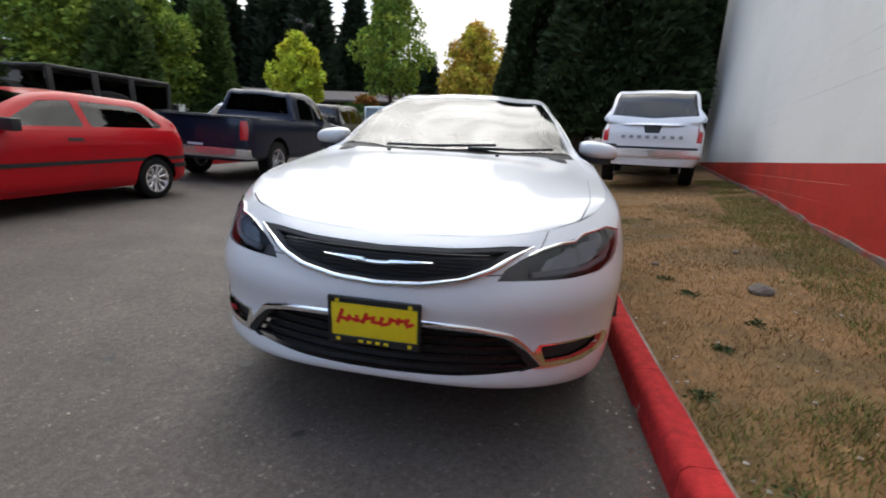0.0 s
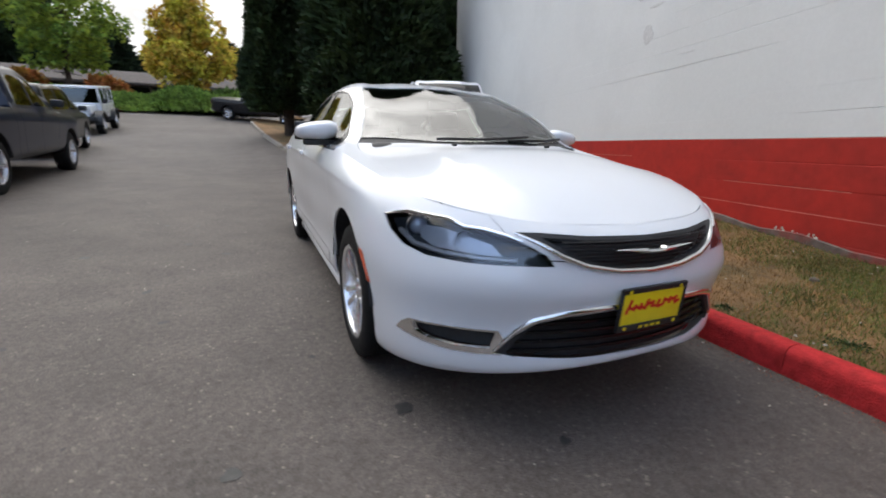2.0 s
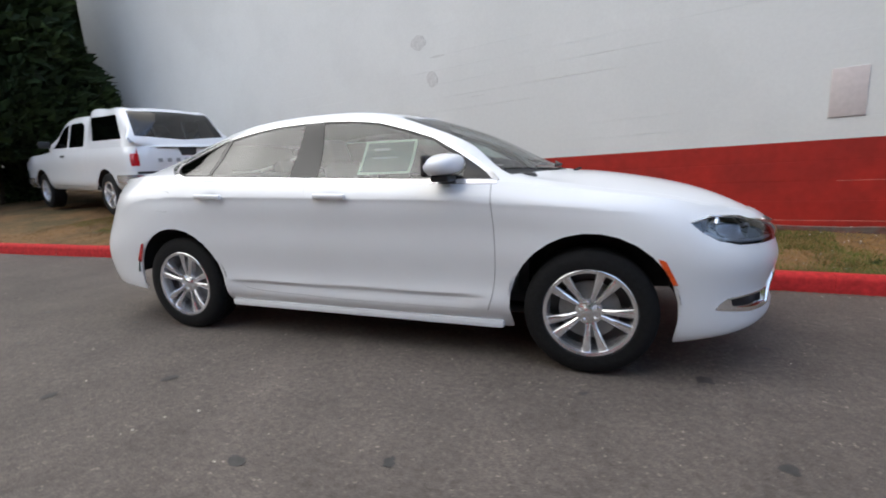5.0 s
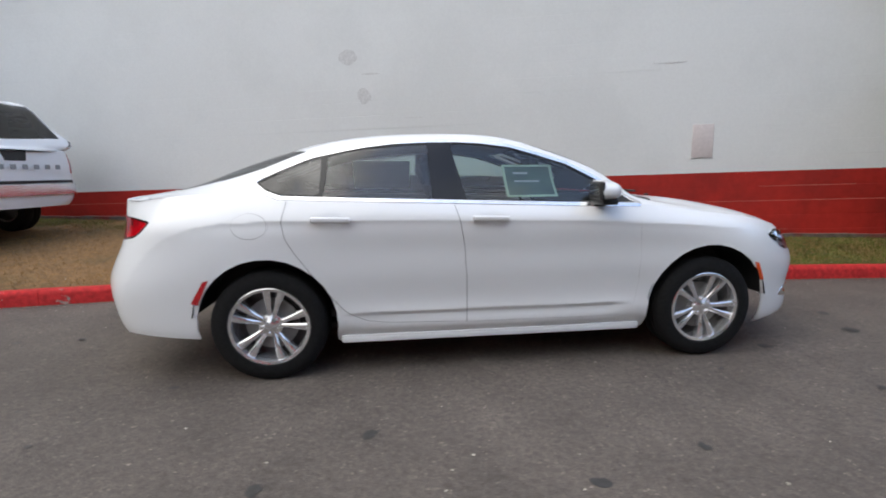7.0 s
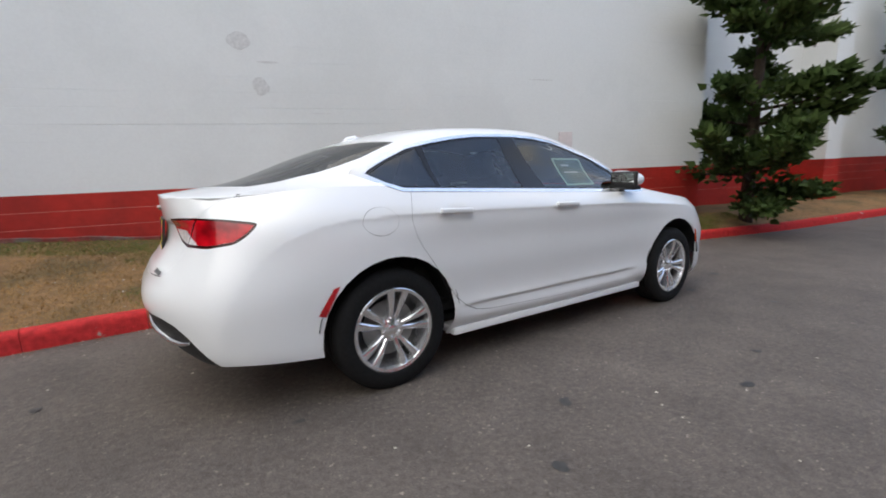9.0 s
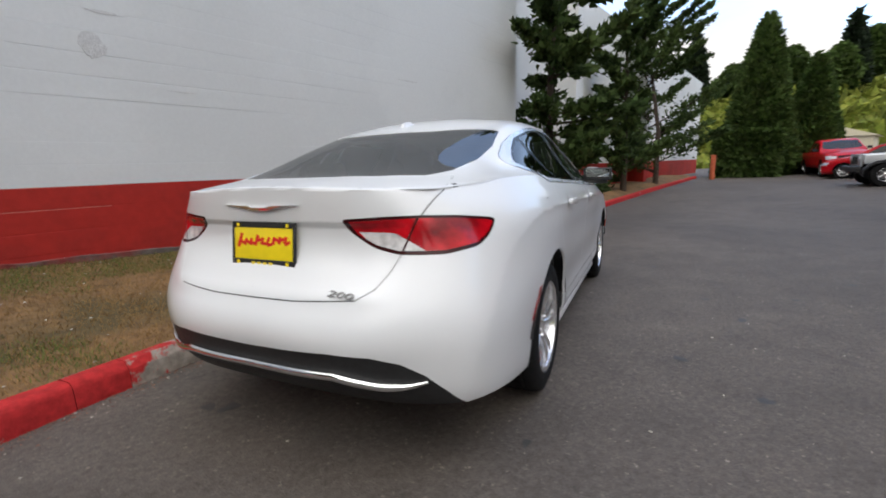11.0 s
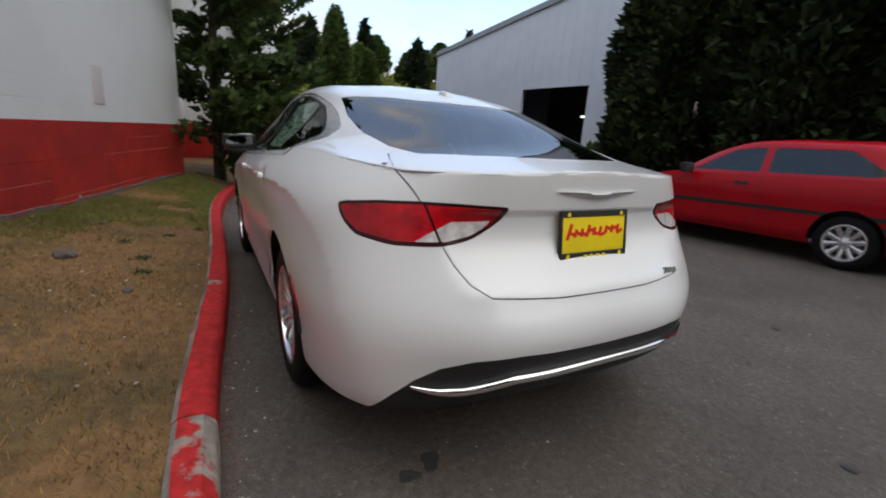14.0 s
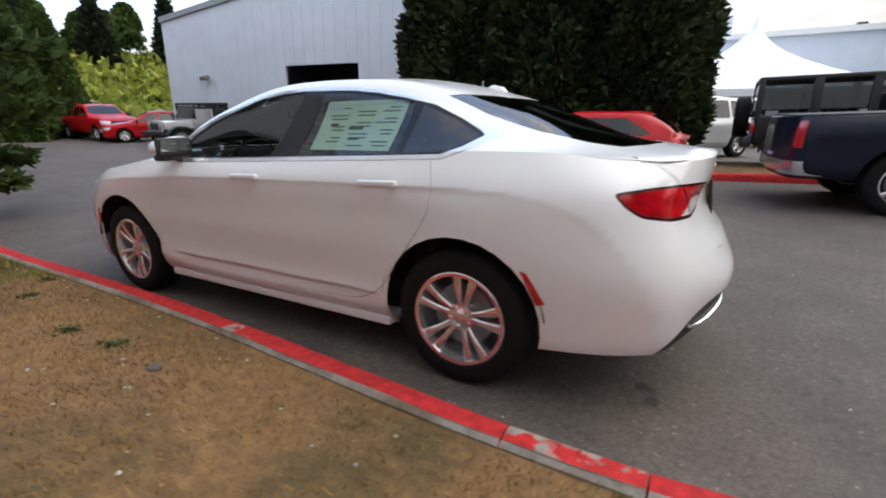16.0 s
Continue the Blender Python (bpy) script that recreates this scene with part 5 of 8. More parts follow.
            b.faces.new((p[2], q[2], t[1], r[1]))
        part("winged_badge", b, M["chrome"], car).matrix_basis = pose(x, 0, z)

    # dealer plates: yellow card in a dark frame
    for x, z, rz, lean in ((2.372, 0.515, 90, 4), (-2.345, 0.868, -90, 6)):
        pl = box("number_plate", (0.305, 0.006, 0.152), pose(0, 0, 0), M["plate_yellow"], car, "yellow dealer plate in a dark frame", bevel=0.002)
        pl.matrix_basis = pose(x, 0, z, lean if rz > 0 else -lean, 0, rz)
        face = -0.0035
        flip = pose(0, face, 0, 90, 0, 0)
        b = bmesh.new()
        for sx, sz, px, pz in ((0.322, 0.022, 0, 0.074), (0.322, 0.028, 0, -0.072), (0.012, 0.165, 0.155, 0), (0.012, 0.165, -0.155, 0)):
            add_box(b, (sx, 0.014, sz), pose(px, 0, pz), 0.003, 1)
        part("plate_frame", b, M["trim_black"], pl, smooth=True)
        # a brushed red word mark, drawn as plain strokes
        rng = random.Random(5)
        for k in range(9):
            px = -0.118 + k * 0.029
            h = 0.046 if k == 0 else (0.034 if k in (3,) else 0.022)
            part("word_stroke", add_box(bmesh.new(), (0.013, 0.0016, h * 1.25), pose(px, face, 0.006 + 0.0016 * k + (h - 0.022) * 0.3, 0, 18 + rng.uniform(-8, 8), 0)), M["ink_red"], pl)
            part("word_stroke", add_box(bmesh.new(), (0.028, 0.0016, 0.011), pose(px + 0.010, face - 0.0004, 0.000 + 0.0016 * k + rng.uniform(-0.008, 0.012), 0, rng.uniform(-25, 25), 0)), M["ink_red"], pl)
        bars = bmesh.new()
        for px in (-0.045, -0.015, 0.014, 0.044):
            add_box(bars, (0.016, 0.002, 0.010), pose(px, -0.0078, -0.072))
        part("plate_frame_lettering", bars, M["plate_yellow"], pl)
        for px, pz in ((-0.125, -0.070), (0.125, -0.070), (-0.125, 0.072), (0.125, 0.072)):
            tube("plate_screw", [(px, 0.0, pz), (px, -0.0085, pz)], 0.008, M["plate_yellow"], pl)
    rear = out[:, 0] < -0.5
    k = int(np.argmin((skin[rear][:, 1] - 0.385) ** 2 + (skin[rear][:, 2] - 0.716) ** 2))
    p, nz = skin[rear][k], out[rear][k]
    nz = Vector((nz[0], -nz[1], nz[2]))
    nx = (Vector((0, -1, 0)) - nz * nz.dot(Vector((0, -1, 0)))).normalized()
    ny = nz.cross(nx)
    seat_ = Matrix((nx, ny, nz)).transposed().to_4x4()
    seat_.translation = Vector((p[0], -p[1], p[2])) + nz * 0.004
    text_part("model_number", "200", 0.032, seat_ @ Matrix.Diagonal((2.0, 1, 1, 1)), M["steel_grey"], car, 0.003, 0.2)
    edge = [tuple(map(float, p)) for p in tops[-1] if p[1] < 0.645]
    tube("boot_lip", [(x + 0.002, -y, z - 0.002) for x, y, z in edge[::-1]] + [(x + 0.002, y, z - 0.002) for x, y, z in edge[1:]], 0.0035, paint, car, sides=10)
    # antenna fin, wipers
    b = add_box(bmesh.new(), (0.15, 0.045, 0.030), None, 0.012, 3, (0.45, 0.5))
    part("roof_antenna", b, paint, car, smooth=True).matrix_basis = pose(-1.20, 0, 1.416, 0, -13, 0)
    for p0, p1, p2 in (((1.13, 0.12, 1.078), (1.10, 0.42, 1.083), (1.00, 0.60, 1.095)), ((1.15, -0.35, 1.078), (1.165, -0.05, 1.083), (1.10, 0.28, 1.103))):
        tube("wiper", [p0, p1, p2], 0.0075, M["trim_black"], car)
    for y in (-0.30, 0.30):
        box("washer_nozzle", (0.03, 0.02, 0.012), pose(1.27, y, 1.050), M["trim_black"], car, bevel=0.004)

    # underbody and cabin
    box("underbody", (3.3, 1.36, 0.05), pose(-0.02, 0, 0.262), M["trim_black"], car, bevel=0.02)
    box("cabin_floor", (2.7, 1.5, 0.05), pose(-0.25, 0, 0.36), M["dash"], car)
    b = add_box(bmesh.new(), (0.50, 1.44, 0.24), None, 0.07, 3, (0.75, 0.98))
    part("dashboard", b, M["dash"], car, smooth=True).matrix_basis = pose(0.90, 0, 0.93)
    box("firewall", (0.05, 1.45, 0.65), pose(1.02, 0, 0.65), M["dash"], car)
    box("parcel_shelf", (0.55, 1.35, 0.04), pose(-1.78, 0, 1.06), M["dash"], car, bevel=0.01)
    st = bmesh.new()
    add_lathe(st, [(0.178, 0.0), (0.186, 0.014), (0.195, 0.0), (0.186, -0.014)], 32, True)
    add_box(st, (0.34, 0.02, 0.05), None, 0.006, 1)
    part("steering_wheel", st, M["dash"], car, smooth=True).matrix_basis = pose(0.56, 0.36, 0.96, 0, 0, 90) @ pose(0, 0, 0, -22, 0, 0)
    for y in (0.37, -0.37):
        seat = box("front_seat", (0.50, 0.50, 0.16), pose(0, 0, 0), M["cloth"], car, "dark cloth front seat", bevel=0.05, seg=3)
        seat.matrix_basis = pose(0.12, y, 0.58, 0, -8, 0)
        box("seat_back", (0.14, 0.48, 0.62), pose(-0.27, 0, 0.32, 0, -16, 0), M["cloth"], seat, bevel=0.05, seg=3, taper=(0.8, 0.85))
        box("headrest", (0.10, 0.26, 0.17), pose(-0.40, 0, 0.70, 0, -12, 0), M["cloth"], seat, bevel=0.04, seg=3)
    bench = box("rear_seat", (0.52, 1.30, 0.16), pose(0, 0, 0), M["cloth"], car, "dark cloth rear bench", bevel=0.05, seg=3)
    bench.matrix_basis = pose(-0.85, 0, 0.58, 0, -8, 0)
    box("seat_back", (0.14, 1.28, 0.58), pose(-0.33, 0, 0.30, 0, -24, 0), M["cloth"], bench, bevel=0.05, seg=3)
    for y in (-0.42, 0.42):
        box("headrest", (0.10, 0.25, 0.15), pose(-0.50, y, 0.62, 0, -20, 0), M["cloth"], bench, bevel=0.04, seg=3)
    box("rear_view_mirror", (0.03, 0.22, 0.06), pose(0.42, 0, 1.30), M["dash"], car, bevel=0.012)

    # papers behind the side glass
    av, an = np.array(sk.v), np.array(sk.n)
    keep = (av[:, 1] > 0.5) & (an[:, 1] > 0.3)
    av, an = av[keep], an[keep]

    def paper(name, label, x0, x1, z0, z1, side, face, bars):
        """A sheet on the inside of a side window, with its print on the outer face."""
        def on_glass(u, w, deep):
            x, z = x0 + (x1 - x0) * u, z0 + (z1 - z0) * w
            k = int(np.argmin((av[:, 0] - x) ** 2 + (av[:, 2] - z) ** 2))
            y = av[k, 1] - (an[k, 0] * (x - av[k, 0]) + an[k, 2] * (z - av[k, 2])) / an[k, 1]
            return (x, (y - deep) * side, z)

        def sheet_of(nm, u0, u1, w0, w1, deep, ink, parent, text=""):
            us, ws = np.linspace(u0, u1, max(2, int(12 * (u1 - u0)) + 1)), np.linspace(w0, w1, max(2, int(10 * (w1 - w0)) + 1))
            verts = [on_glass(u, w, deep) for u in us for w in ws]
            nw = len(ws)
            faces = [(i * nw + j, (i + 1) * nw + j, (i + 1) * nw + j + 1, i * nw + j + 1) for i in range(len(us) - 1) for j in range(nw - 1)]
            return obj(nm, verts, faces, ink, parent, label=text)
        sheet = sheet_of(name, 0, 1, 0, 1, 0.014, face, car, label)
        for u0, u1, w0, w1, ink in bars:
            sheet_of("printed_bar", u0, u1, w0, w1, 0.0115 if ink is not M["paper_dark"] else 0.0128, ink, sheet)

    ink, grn = M["ink_dark"], M["plate_white"]
    rng = random.Random(3)
    rows = [(0.42, 0.60, 0.40, 0.47, ink), (0.42, 0.56, 0.20, 0.24, ink), (0.75, 0.86, 0.48, 0.53, ink), (0.05, 0.95, 0.90, 0.93, grn), (0.75, 0.97, 0.80, 0.88, grn)]
    for k in range(22):
        u = (0.06, 0.34, 0.66)[k % 3]
        w = 0.08 + 0.075 * (k // 2)
        rows.append((u, u + rng.uniform(0.12, 0.26), w, w + 0.022, ink))
    paper("window_sticker", "pale green price sheet inside the rear side window", -0.98, -0.47, 1.095, 1.340, 1, M["paper_green"], rows)
    paper("buyers_guide", "dark printed sheet with a pale border inside the front side window", 0.05, 0.38, 1.065, 1.262, -1, M["paper_green"],
          [(0.05, 0.95, 0.06, 0.94, M["paper_dark"]), (0.2, 0.5, 0.7, 0.76, M["plate_white"]), (0.2, 0.7, 0.45, 0.5, M["plate_white"])])
    wheel_parts(0.334, 0.226, 0.215, 5, "twin", car, [(1.371, 0.787, 0.334, 1), (1.371, -0.787, 0.334, -1), (-1.371, 0.787, 0.334, 1), (-1.371, -0.787, 0.334, -1)])
    return car


sedan()


# ---------------------------------------------------------------- other vehicles: one builder for smooth bodies
def body_nets(sp):
    """Control nets of a plain vehicle body from its outline."""
    w, xf, xr, zb = sp["w"], sp["xf"], sp["xr"], sp["floor"]
    belt_x, belt_z = [p[0] for p in sp["belt"]], [p[1] for p in sp["belt"]]

    def top(x):
        return float(np.interp(x, belt_x, belt_z))
    rc = sp.get("corner", 0.5)
    rows = ((0.0, 0.90, -0.05), (0.10, 0.965, -0.01), (0.35, 0.99, 0.0), (0.62, 1.0, -0.005), (0.85, 0.99, -0.03), (1.0, 0.945, -0.07))
    belt = []
    plan = [(xf, 0.0), (xf - 0.03, 0.45), (xf - 0.16 * rc, 0.78), (xf - 0.45 * rc, 0.945), (xf - 0.95 * rc, 1.0)]
    plan += [(x, 1.0) for x in np.linspace(xf - 0.95 * rc, xr + 0.8 * rc, 8)[1:-1]]
    plan += [(xr + 0.8 * rc, 0.995), (xr + 0.32 * rc, 0.94), (xr + 0.10 * rc, 0.75), (xr + 0.02, 0.42), (xr, 0.0)]
    for x, f in plan:
        col = []
        for r, yf, lean in rows:
            lean_here = lean * (1.4 if x > xf - rc else -0.8 if x < xr + rc else 0) * sp.get("lean", 1.0)
            z = zb + (top(x) - zb) * r
            col.append((x + lean_here, w * f * (yf if f > 0.6 else 1), z))
        belt.append(col)
    tops = []
    for x, z, kind, *more in sp["roof"]:
        ze = top(x)
        yw = w * 0.945 * float(np.interp(x, [xr, xr + 0.35 * rc, xr + 0.9 * rc, xf - 0.9 * rc, xf - 0.4 * rc, xf], [0.80, 0.93, 1, 1, 0.93, 0.80]))
        if kind == "h":
            tops.append([(x - (f**3) * 0.10 * (1 if x > 0 else -1), yw * f, ze + (z - ze) * (1 - f**3)) for f in (0, 0.25, 0.5, 0.74, 0.9, 1)])
        else:
            yr = w * more[0]
            drop = more[1] if len(more) > 1 else 0.05
            tops.append([(x, 0, z), (x, yr * 0.4, z - 0.005), (x, yr * 0.78, z - drop * 0.35), (x, yr, z - drop), (x, (yr * 0.42 + yw * 0.58), (z - drop) * 0.46 + ze * 0.54), (x, yw, ze)])
    return belt, tops


def plain_vehicle(name, label, category, m, sp, paint, group="", detail=1.0):
    """A parked vehicle: skin, glass, lamps, bumpers, wheels."""
    car = tagged(new(name), label, category, group)
    car.matrix_basis = m
    sk = Skin()
    belt, tops = body_nets(sp)
    sk.grid(loft(belt, int(80 * detail), 14, (True, True)), "body", 1)
    sk.grid(loft(tops, int(70 * detail), 18, (False, False), (True, False)), "top", -1)
    for pane in sp["side_glass"]:
        sk.scribe(pane, side_xz, "side_glass", ("top",), lambda c: c[1] > sp["w"] * 0.4)
    if sp.get("screen"):
        sk.scribe(sp["screen"], top_xy, "screen", ("top",))
    if sp.get("back"):
        sk.scribe(sp["back"], top_xy if not sp.get("back_upright") else front_yz, "back", ("top",), lambda c: c[0] < sp["rear_glass_x"])
    for tag, outline in sp.get("front", {}).items():
        sk.scribe(outline, front_yz, tag + "_front" if tag in ("chrome", "bumper") else tag, ("body",), lambda c: c[0] > sp["xf"] - 0.75)
    for tag, outline in sp.get("rear", {}).items():
        sk.scribe(outline, front_yz, tag, ("body",), lambda c: c[0] < sp["xr"] + (sp.get("tail_wrap", 0.3) if tag == "tail" else 0.6))
    for tag, outline in sp.get("side", {}).items():
        sk.scribe(outline, side_xz, tag, ("body",), lambda c: c[1] > sp["w"] * 0.5)
    for outline in sp.get("seams", ()):
        sk.line(outline, 0.008, side_xz, "seam", ("body",))
    r = sp["wheel"]
    for cx in sp["axles"]:
        sk.scribe(arch(cx, r + 0.01, r * sp.get("arch", 1.17), 0.05, 14), side_xz, "cut", tuple(t for t in set(sk.tag) if t != "top"), lambda c: c[1] > sp["w"] * 0.55)
    body = sk.make(("body", "top"), "body_shell", paint, car, rim=0.012)
    looks = {"side_glass": ("window", M["glass_car"], -0.004), "screen": ("windscreen", M["glass_car"], -0.003), "back": ("rear_window", M["glass_car"], -0.003),
             "tail": ("tail_light", M["reflector_red"], 0.004), "head": ("headlight", M["reflector_silver"], 0.003), "grille": ("grille", M["trim_black"], -0.004),
             "bumper": ("bumper", sp.get("bumper_look", M["trim_black"]), 0.02), "chrome": ("bumper", M["alloy"], 0.03), "strip": ("rub_strip", M["trim_black"], 0.008),
             "amber": ("indicator", M["reflector_amber"], 0.005), "black": ("lower_trim", M["trim_black"], 0.003), "plate": ("number_plate", M["plate_white"], 0.012), "badge": ("badge", M["trim_black"], 0.006),
             "seam": ("panel_gap", M["seam"], -0.006), "handle": ("door_handle", M["trim_black"], 0.012)}
    looks["chrome_front"], looks["bumper_front"] = looks["chrome"], looks["bumper"]
    for tag in dict.fromkeys(sk.tag):
        if tag in looks:
            nm, look_, shift = looks[tag]
            both = ((1, -1),) if tag in ("screen", "back", "grille", "plate", "badge", "bumper", "chrome", "bumper_front", "chrome_front") else ((1,), (-1,))
            for sides in both:
                ob = sk.make((tag,), nm, look_, car, sides, shift=shift, rim=0.01 if shift > 0 else 0)
                if "glass" in tag or tag in ("screen", "back"):
                    ob.visible_shadow = False
    sk.make(("top",), "headliner", M["headliner"], car, shift=-0.03)
    w, xf, xr = sp["w"], sp["xf"], sp["xr"]
    box("underbody", (xf - xr - 0.5, w * 1.5, 0.10), pose((xf + xr) / 2, 0, sp["floor"] + 0.08), M["trim_black"], car)
    zin = min(p[1] for p in sp["belt"]) - 0.12
    c0, c1 = sp["cabin"]
    box("cabin", (c1 - c0, w * 1.66, 0.06), pose((c0 + c1) / 2, 0, zin), M["dash"], car)
    for x in sp.get("seats", ()):
        for y in (-0.36, 0.36):
            box("seat", (0.16, 0.48, 0.62), pose(x, y, zin + 0.28, 0, -14, 0), M["cloth"], car, bevel=0.05)
    for s in (1, -1):
        if sp.get("mirror"):
            mx, mz = sp["mirror"]
            box("door_mirror", (0.10, 0.19, 0.13), pose(mx, s * (w + 0.06), mz), sp.get("mirror_look", M["trim_black"]), car, bevel=0.03)
        for cx in sp["axles"]:
            liner(cx, r + 0.01, r * sp.get("arch", 1.17) * 1.02, s * w * 0.985, s * w * 0.55, car)
    tw = sp.get("tread", 0.20)
    wheel_parts(r, r * sp.get("rim", 0.62), tw, sp.get("spokes", 6), "single", car, [(cx, s * (w - tw / 2 - 0.02), r, s) for cx in sp["axles"] for s in (1, -1)])
    return car


def on_ground(x, y, heading, dz=0.0):
    """A pose on the tarmac at a place, nose along the heading in degrees."""
    e = 1.2
    h = radians(heading)
    dx, dy = math.cos(h), math.sin(h)
    pitch = math.degrees(math.atan2(ground_z(x - e * dx, y - e * dy) - ground_z(x + e * dx, y + e * dy), 2 * e))
    roll = math.degrees(math.atan2(ground_z(x - e * dy, y + e * dx) - ground_z(x + e * dy, y - e * dx), 2 * e))
    return pose(x, y, ground_z(x, y) + dz, 0, 0, heading) @ pose(0, 0, 0, roll, pitch, 0)


HATCH = dict(w=0.835, xf=2.0, xr=-1.97, floor=0.22, corner=0.55, wheel=0.29, axles=(1.25, -1.25), rim=0.66, spokes=10, tread=0.18, lean=1.0,
             belt=[(-1.97, 0.93), (-1.7, 0.955), (-1.0, 0.945), (0.6, 0.925), (1.0, 0.885), (1.5, 0.80), (2.0, 0.70)],
             roof=[(2.0, 0.70, "h"), (1.75, 0.785, "h"), (1.4, 0.855, "h"), (1.0, 0.92, "h"), (0.86, 0.95, "g", 0.82), (0.55, 1.12, "g", 0.78), (0.25, 1.265, "g", 0.73), (0.0, 1.335, "g", 0.71), (-0.5, 1.365, "g", 0.71),
                   (-1.0, 1.35, "g", 0.71), (-1.38, 1.31, "g", 0.71), (-1.58, 1.21, "g", 0.74), (-1.76, 1.06, "g", 0.80, 0.03), (-1.87, 0.965, "h"), (-1.97, 0.935, "h")],
             side_glass=[rounded([(0.56, 0.965), (0.08, 1.235), (-0.27, 1.265), (-0.30, 0.975)], 0.03), rounded([(-0.38, 0.975), (-0.36, 1.265), (-1.10, 1.245), (-1.47, 1.02), (-1.40, 0.985)], 0.05)],
             screen=[(0.93, -0.02), (0.86, 0.45), (0.78, 0.62), (0.30, 0.56), (0.10, 0.50), (0.06, -0.02)], back=[(-1.44, -0.02), (-1.43, 0.50), (-1.72, 0.58), (-1.80, 0.54), (-1.82, -0.02)], rear_glass_x=-1.3,
             front={"head": [(0.42, 0.62), (0.42, 0.70), (0.80, 0.71), (0.82, 0.63)], "grille": [(-0.02, 0.60), (-0.02, 0.66), (0.40, 0.66), (0.40, 0.60)], "bumper": [(-0.02, 0.40), (-0.02, 0.50), (0.84, 0.50), (0.84, 0.40)]},
             rear={"tail": [(0.40, 0.70), (0.40, 0.86), (0.84, 0.86), (0.84, 0.70)], "bumper": [(-0.02, 0.44), (-0.02, 0.50), (0.86, 0.50), (0.86, 0.44)], "plate": [(-0.02, 0.72), (-0.02, 0.84), (0.16, 0.84), (0.16, 0.72)]},
             side={"strip": [(1.9, 0.535), (1.9, 0.58), (-1.85, 0.60), (-1.85, 0.555)], "handle": [(-0.22, 0.815), (-0.22, 0.85), (-0.05, 0.85), (-0.05, 0.815)], "amber": [(1.78, 0.63), (1.80, 0.69), (1.93, 0.69), (1.92, 0.64)]},
             seams=[[(0.72, 0.92), (0.78, 0.7), (0.74, 0.34), (0.55, 0.28), (-0.30, 0.29), (-0.34, 0.5), (-0.33, 0.94)]],
             cabin=(-1.6, 0.8), seats=(0.05, -0.95), mirror=(0.56, 0.985))

PICKUP = dict(tail_wrap=0.14, w=0.97, xf=2.75, xr=-2.93, floor=0.42, corner=0.45, wheel=0.385, axles=(1.775, -1.775), rim=0.62, spokes=5, tread=0.25, lean=0.6, arch=1.2,
              belt=[(-2.93, 1.17), (-0.95, 1.17), (-0.5, 1.17), (0.9, 1.15), (1.4, 1.13), (2.3, 1.08), (2.75, 1.0)],
              roof=[(2.75, 1.0, "h"), (2.5, 1.13, "h"), (2.0, 1.20, "h"), (1.5, 1.235, "h"), (1.2, 1.25, "h"), (1.1, 1.27, "g", 0.86), (0.8, 1.47, "g", 0.82), (0.5, 1.67, "g", 0.77), (0.25, 1.77, "g", 0.75), (-0.2, 1.80, "g", 0.75),
                    (-0.6, 1.78, "g", 0.75), (-0.78, 1.73, "g", 0.75), (-0.86, 1.5, "g", 0.80), (-0.95, 1.25, "g", 0.88, 0.02), (-1.02, 1.175, "h"), (-1.4, 1.172, "h"), (-2.2, 1.172, "h"), (-2.8, 1.172, "h"), (-2.93, 1.17, "h")],
              side_glass=[rounded([(0.86, 1.22), (0.42, 1.60), (0.12, 1.66), (0.10, 1.22)], 0.04), rounded([(0.03, 1.22), (0.05, 1.66), (-0.50, 1.66), (-0.64, 1.60), (-0.70, 1.22)], 0.05)],
              screen=[(1.06, -0.02), (1.0, 0.6), (0.92, 0.76), (0.45, 0.66), (0.38, -0.02)], back=[(-0.02, 1.32), (-0.02, 1.70), (0.62, 1.69), (0.72, 1.32)], back_upright=True, rear_glass_x=-0.6,
              front={"head": [(0.58, 0.82), (0.58, 1.0), (0.94, 1.0), (0.94, 0.82)], "grille": [(-0.02, 0.72), (-0.02, 1.0), (0.52, 1.0), (0.52, 0.72)], "chrome": [(-0.02, 0.46), (-0.02, 0.64), (0.98, 0.64), (0.98, 0.46)]},
              rear={"tail": [(0.80, 0.80), (0.80, 1.12), (0.98, 1.12), (0.98, 0.80)], "chrome": [(-0.02, 0.48), (-0.02, 0.64), (0.92, 0.64), (0.92, 0.48)], "plate": [(-0.02, 0.66), (-0.02, 0.70), (0.14, 0.70), (0.14, 0.66)]},
              side={"handle": [(0.16, 1.04), (0.16, 1.08), (0.34, 1.08), (0.34, 1.04)]},
              seams=[[(1.0, 1.15), (1.02, 0.8), (0.92, 0.5), (0.1, 0.5), (0.08, 1.16)], [(0.08, 0.5), (-0.72, 0.5), (-0.75, 1.16)], [(-1.0, 0.45), (-1.0, 1.17)]],
              cabin=(-0.85, 1.0), seats=(0.2,), mirror=(0.85, 1.30))

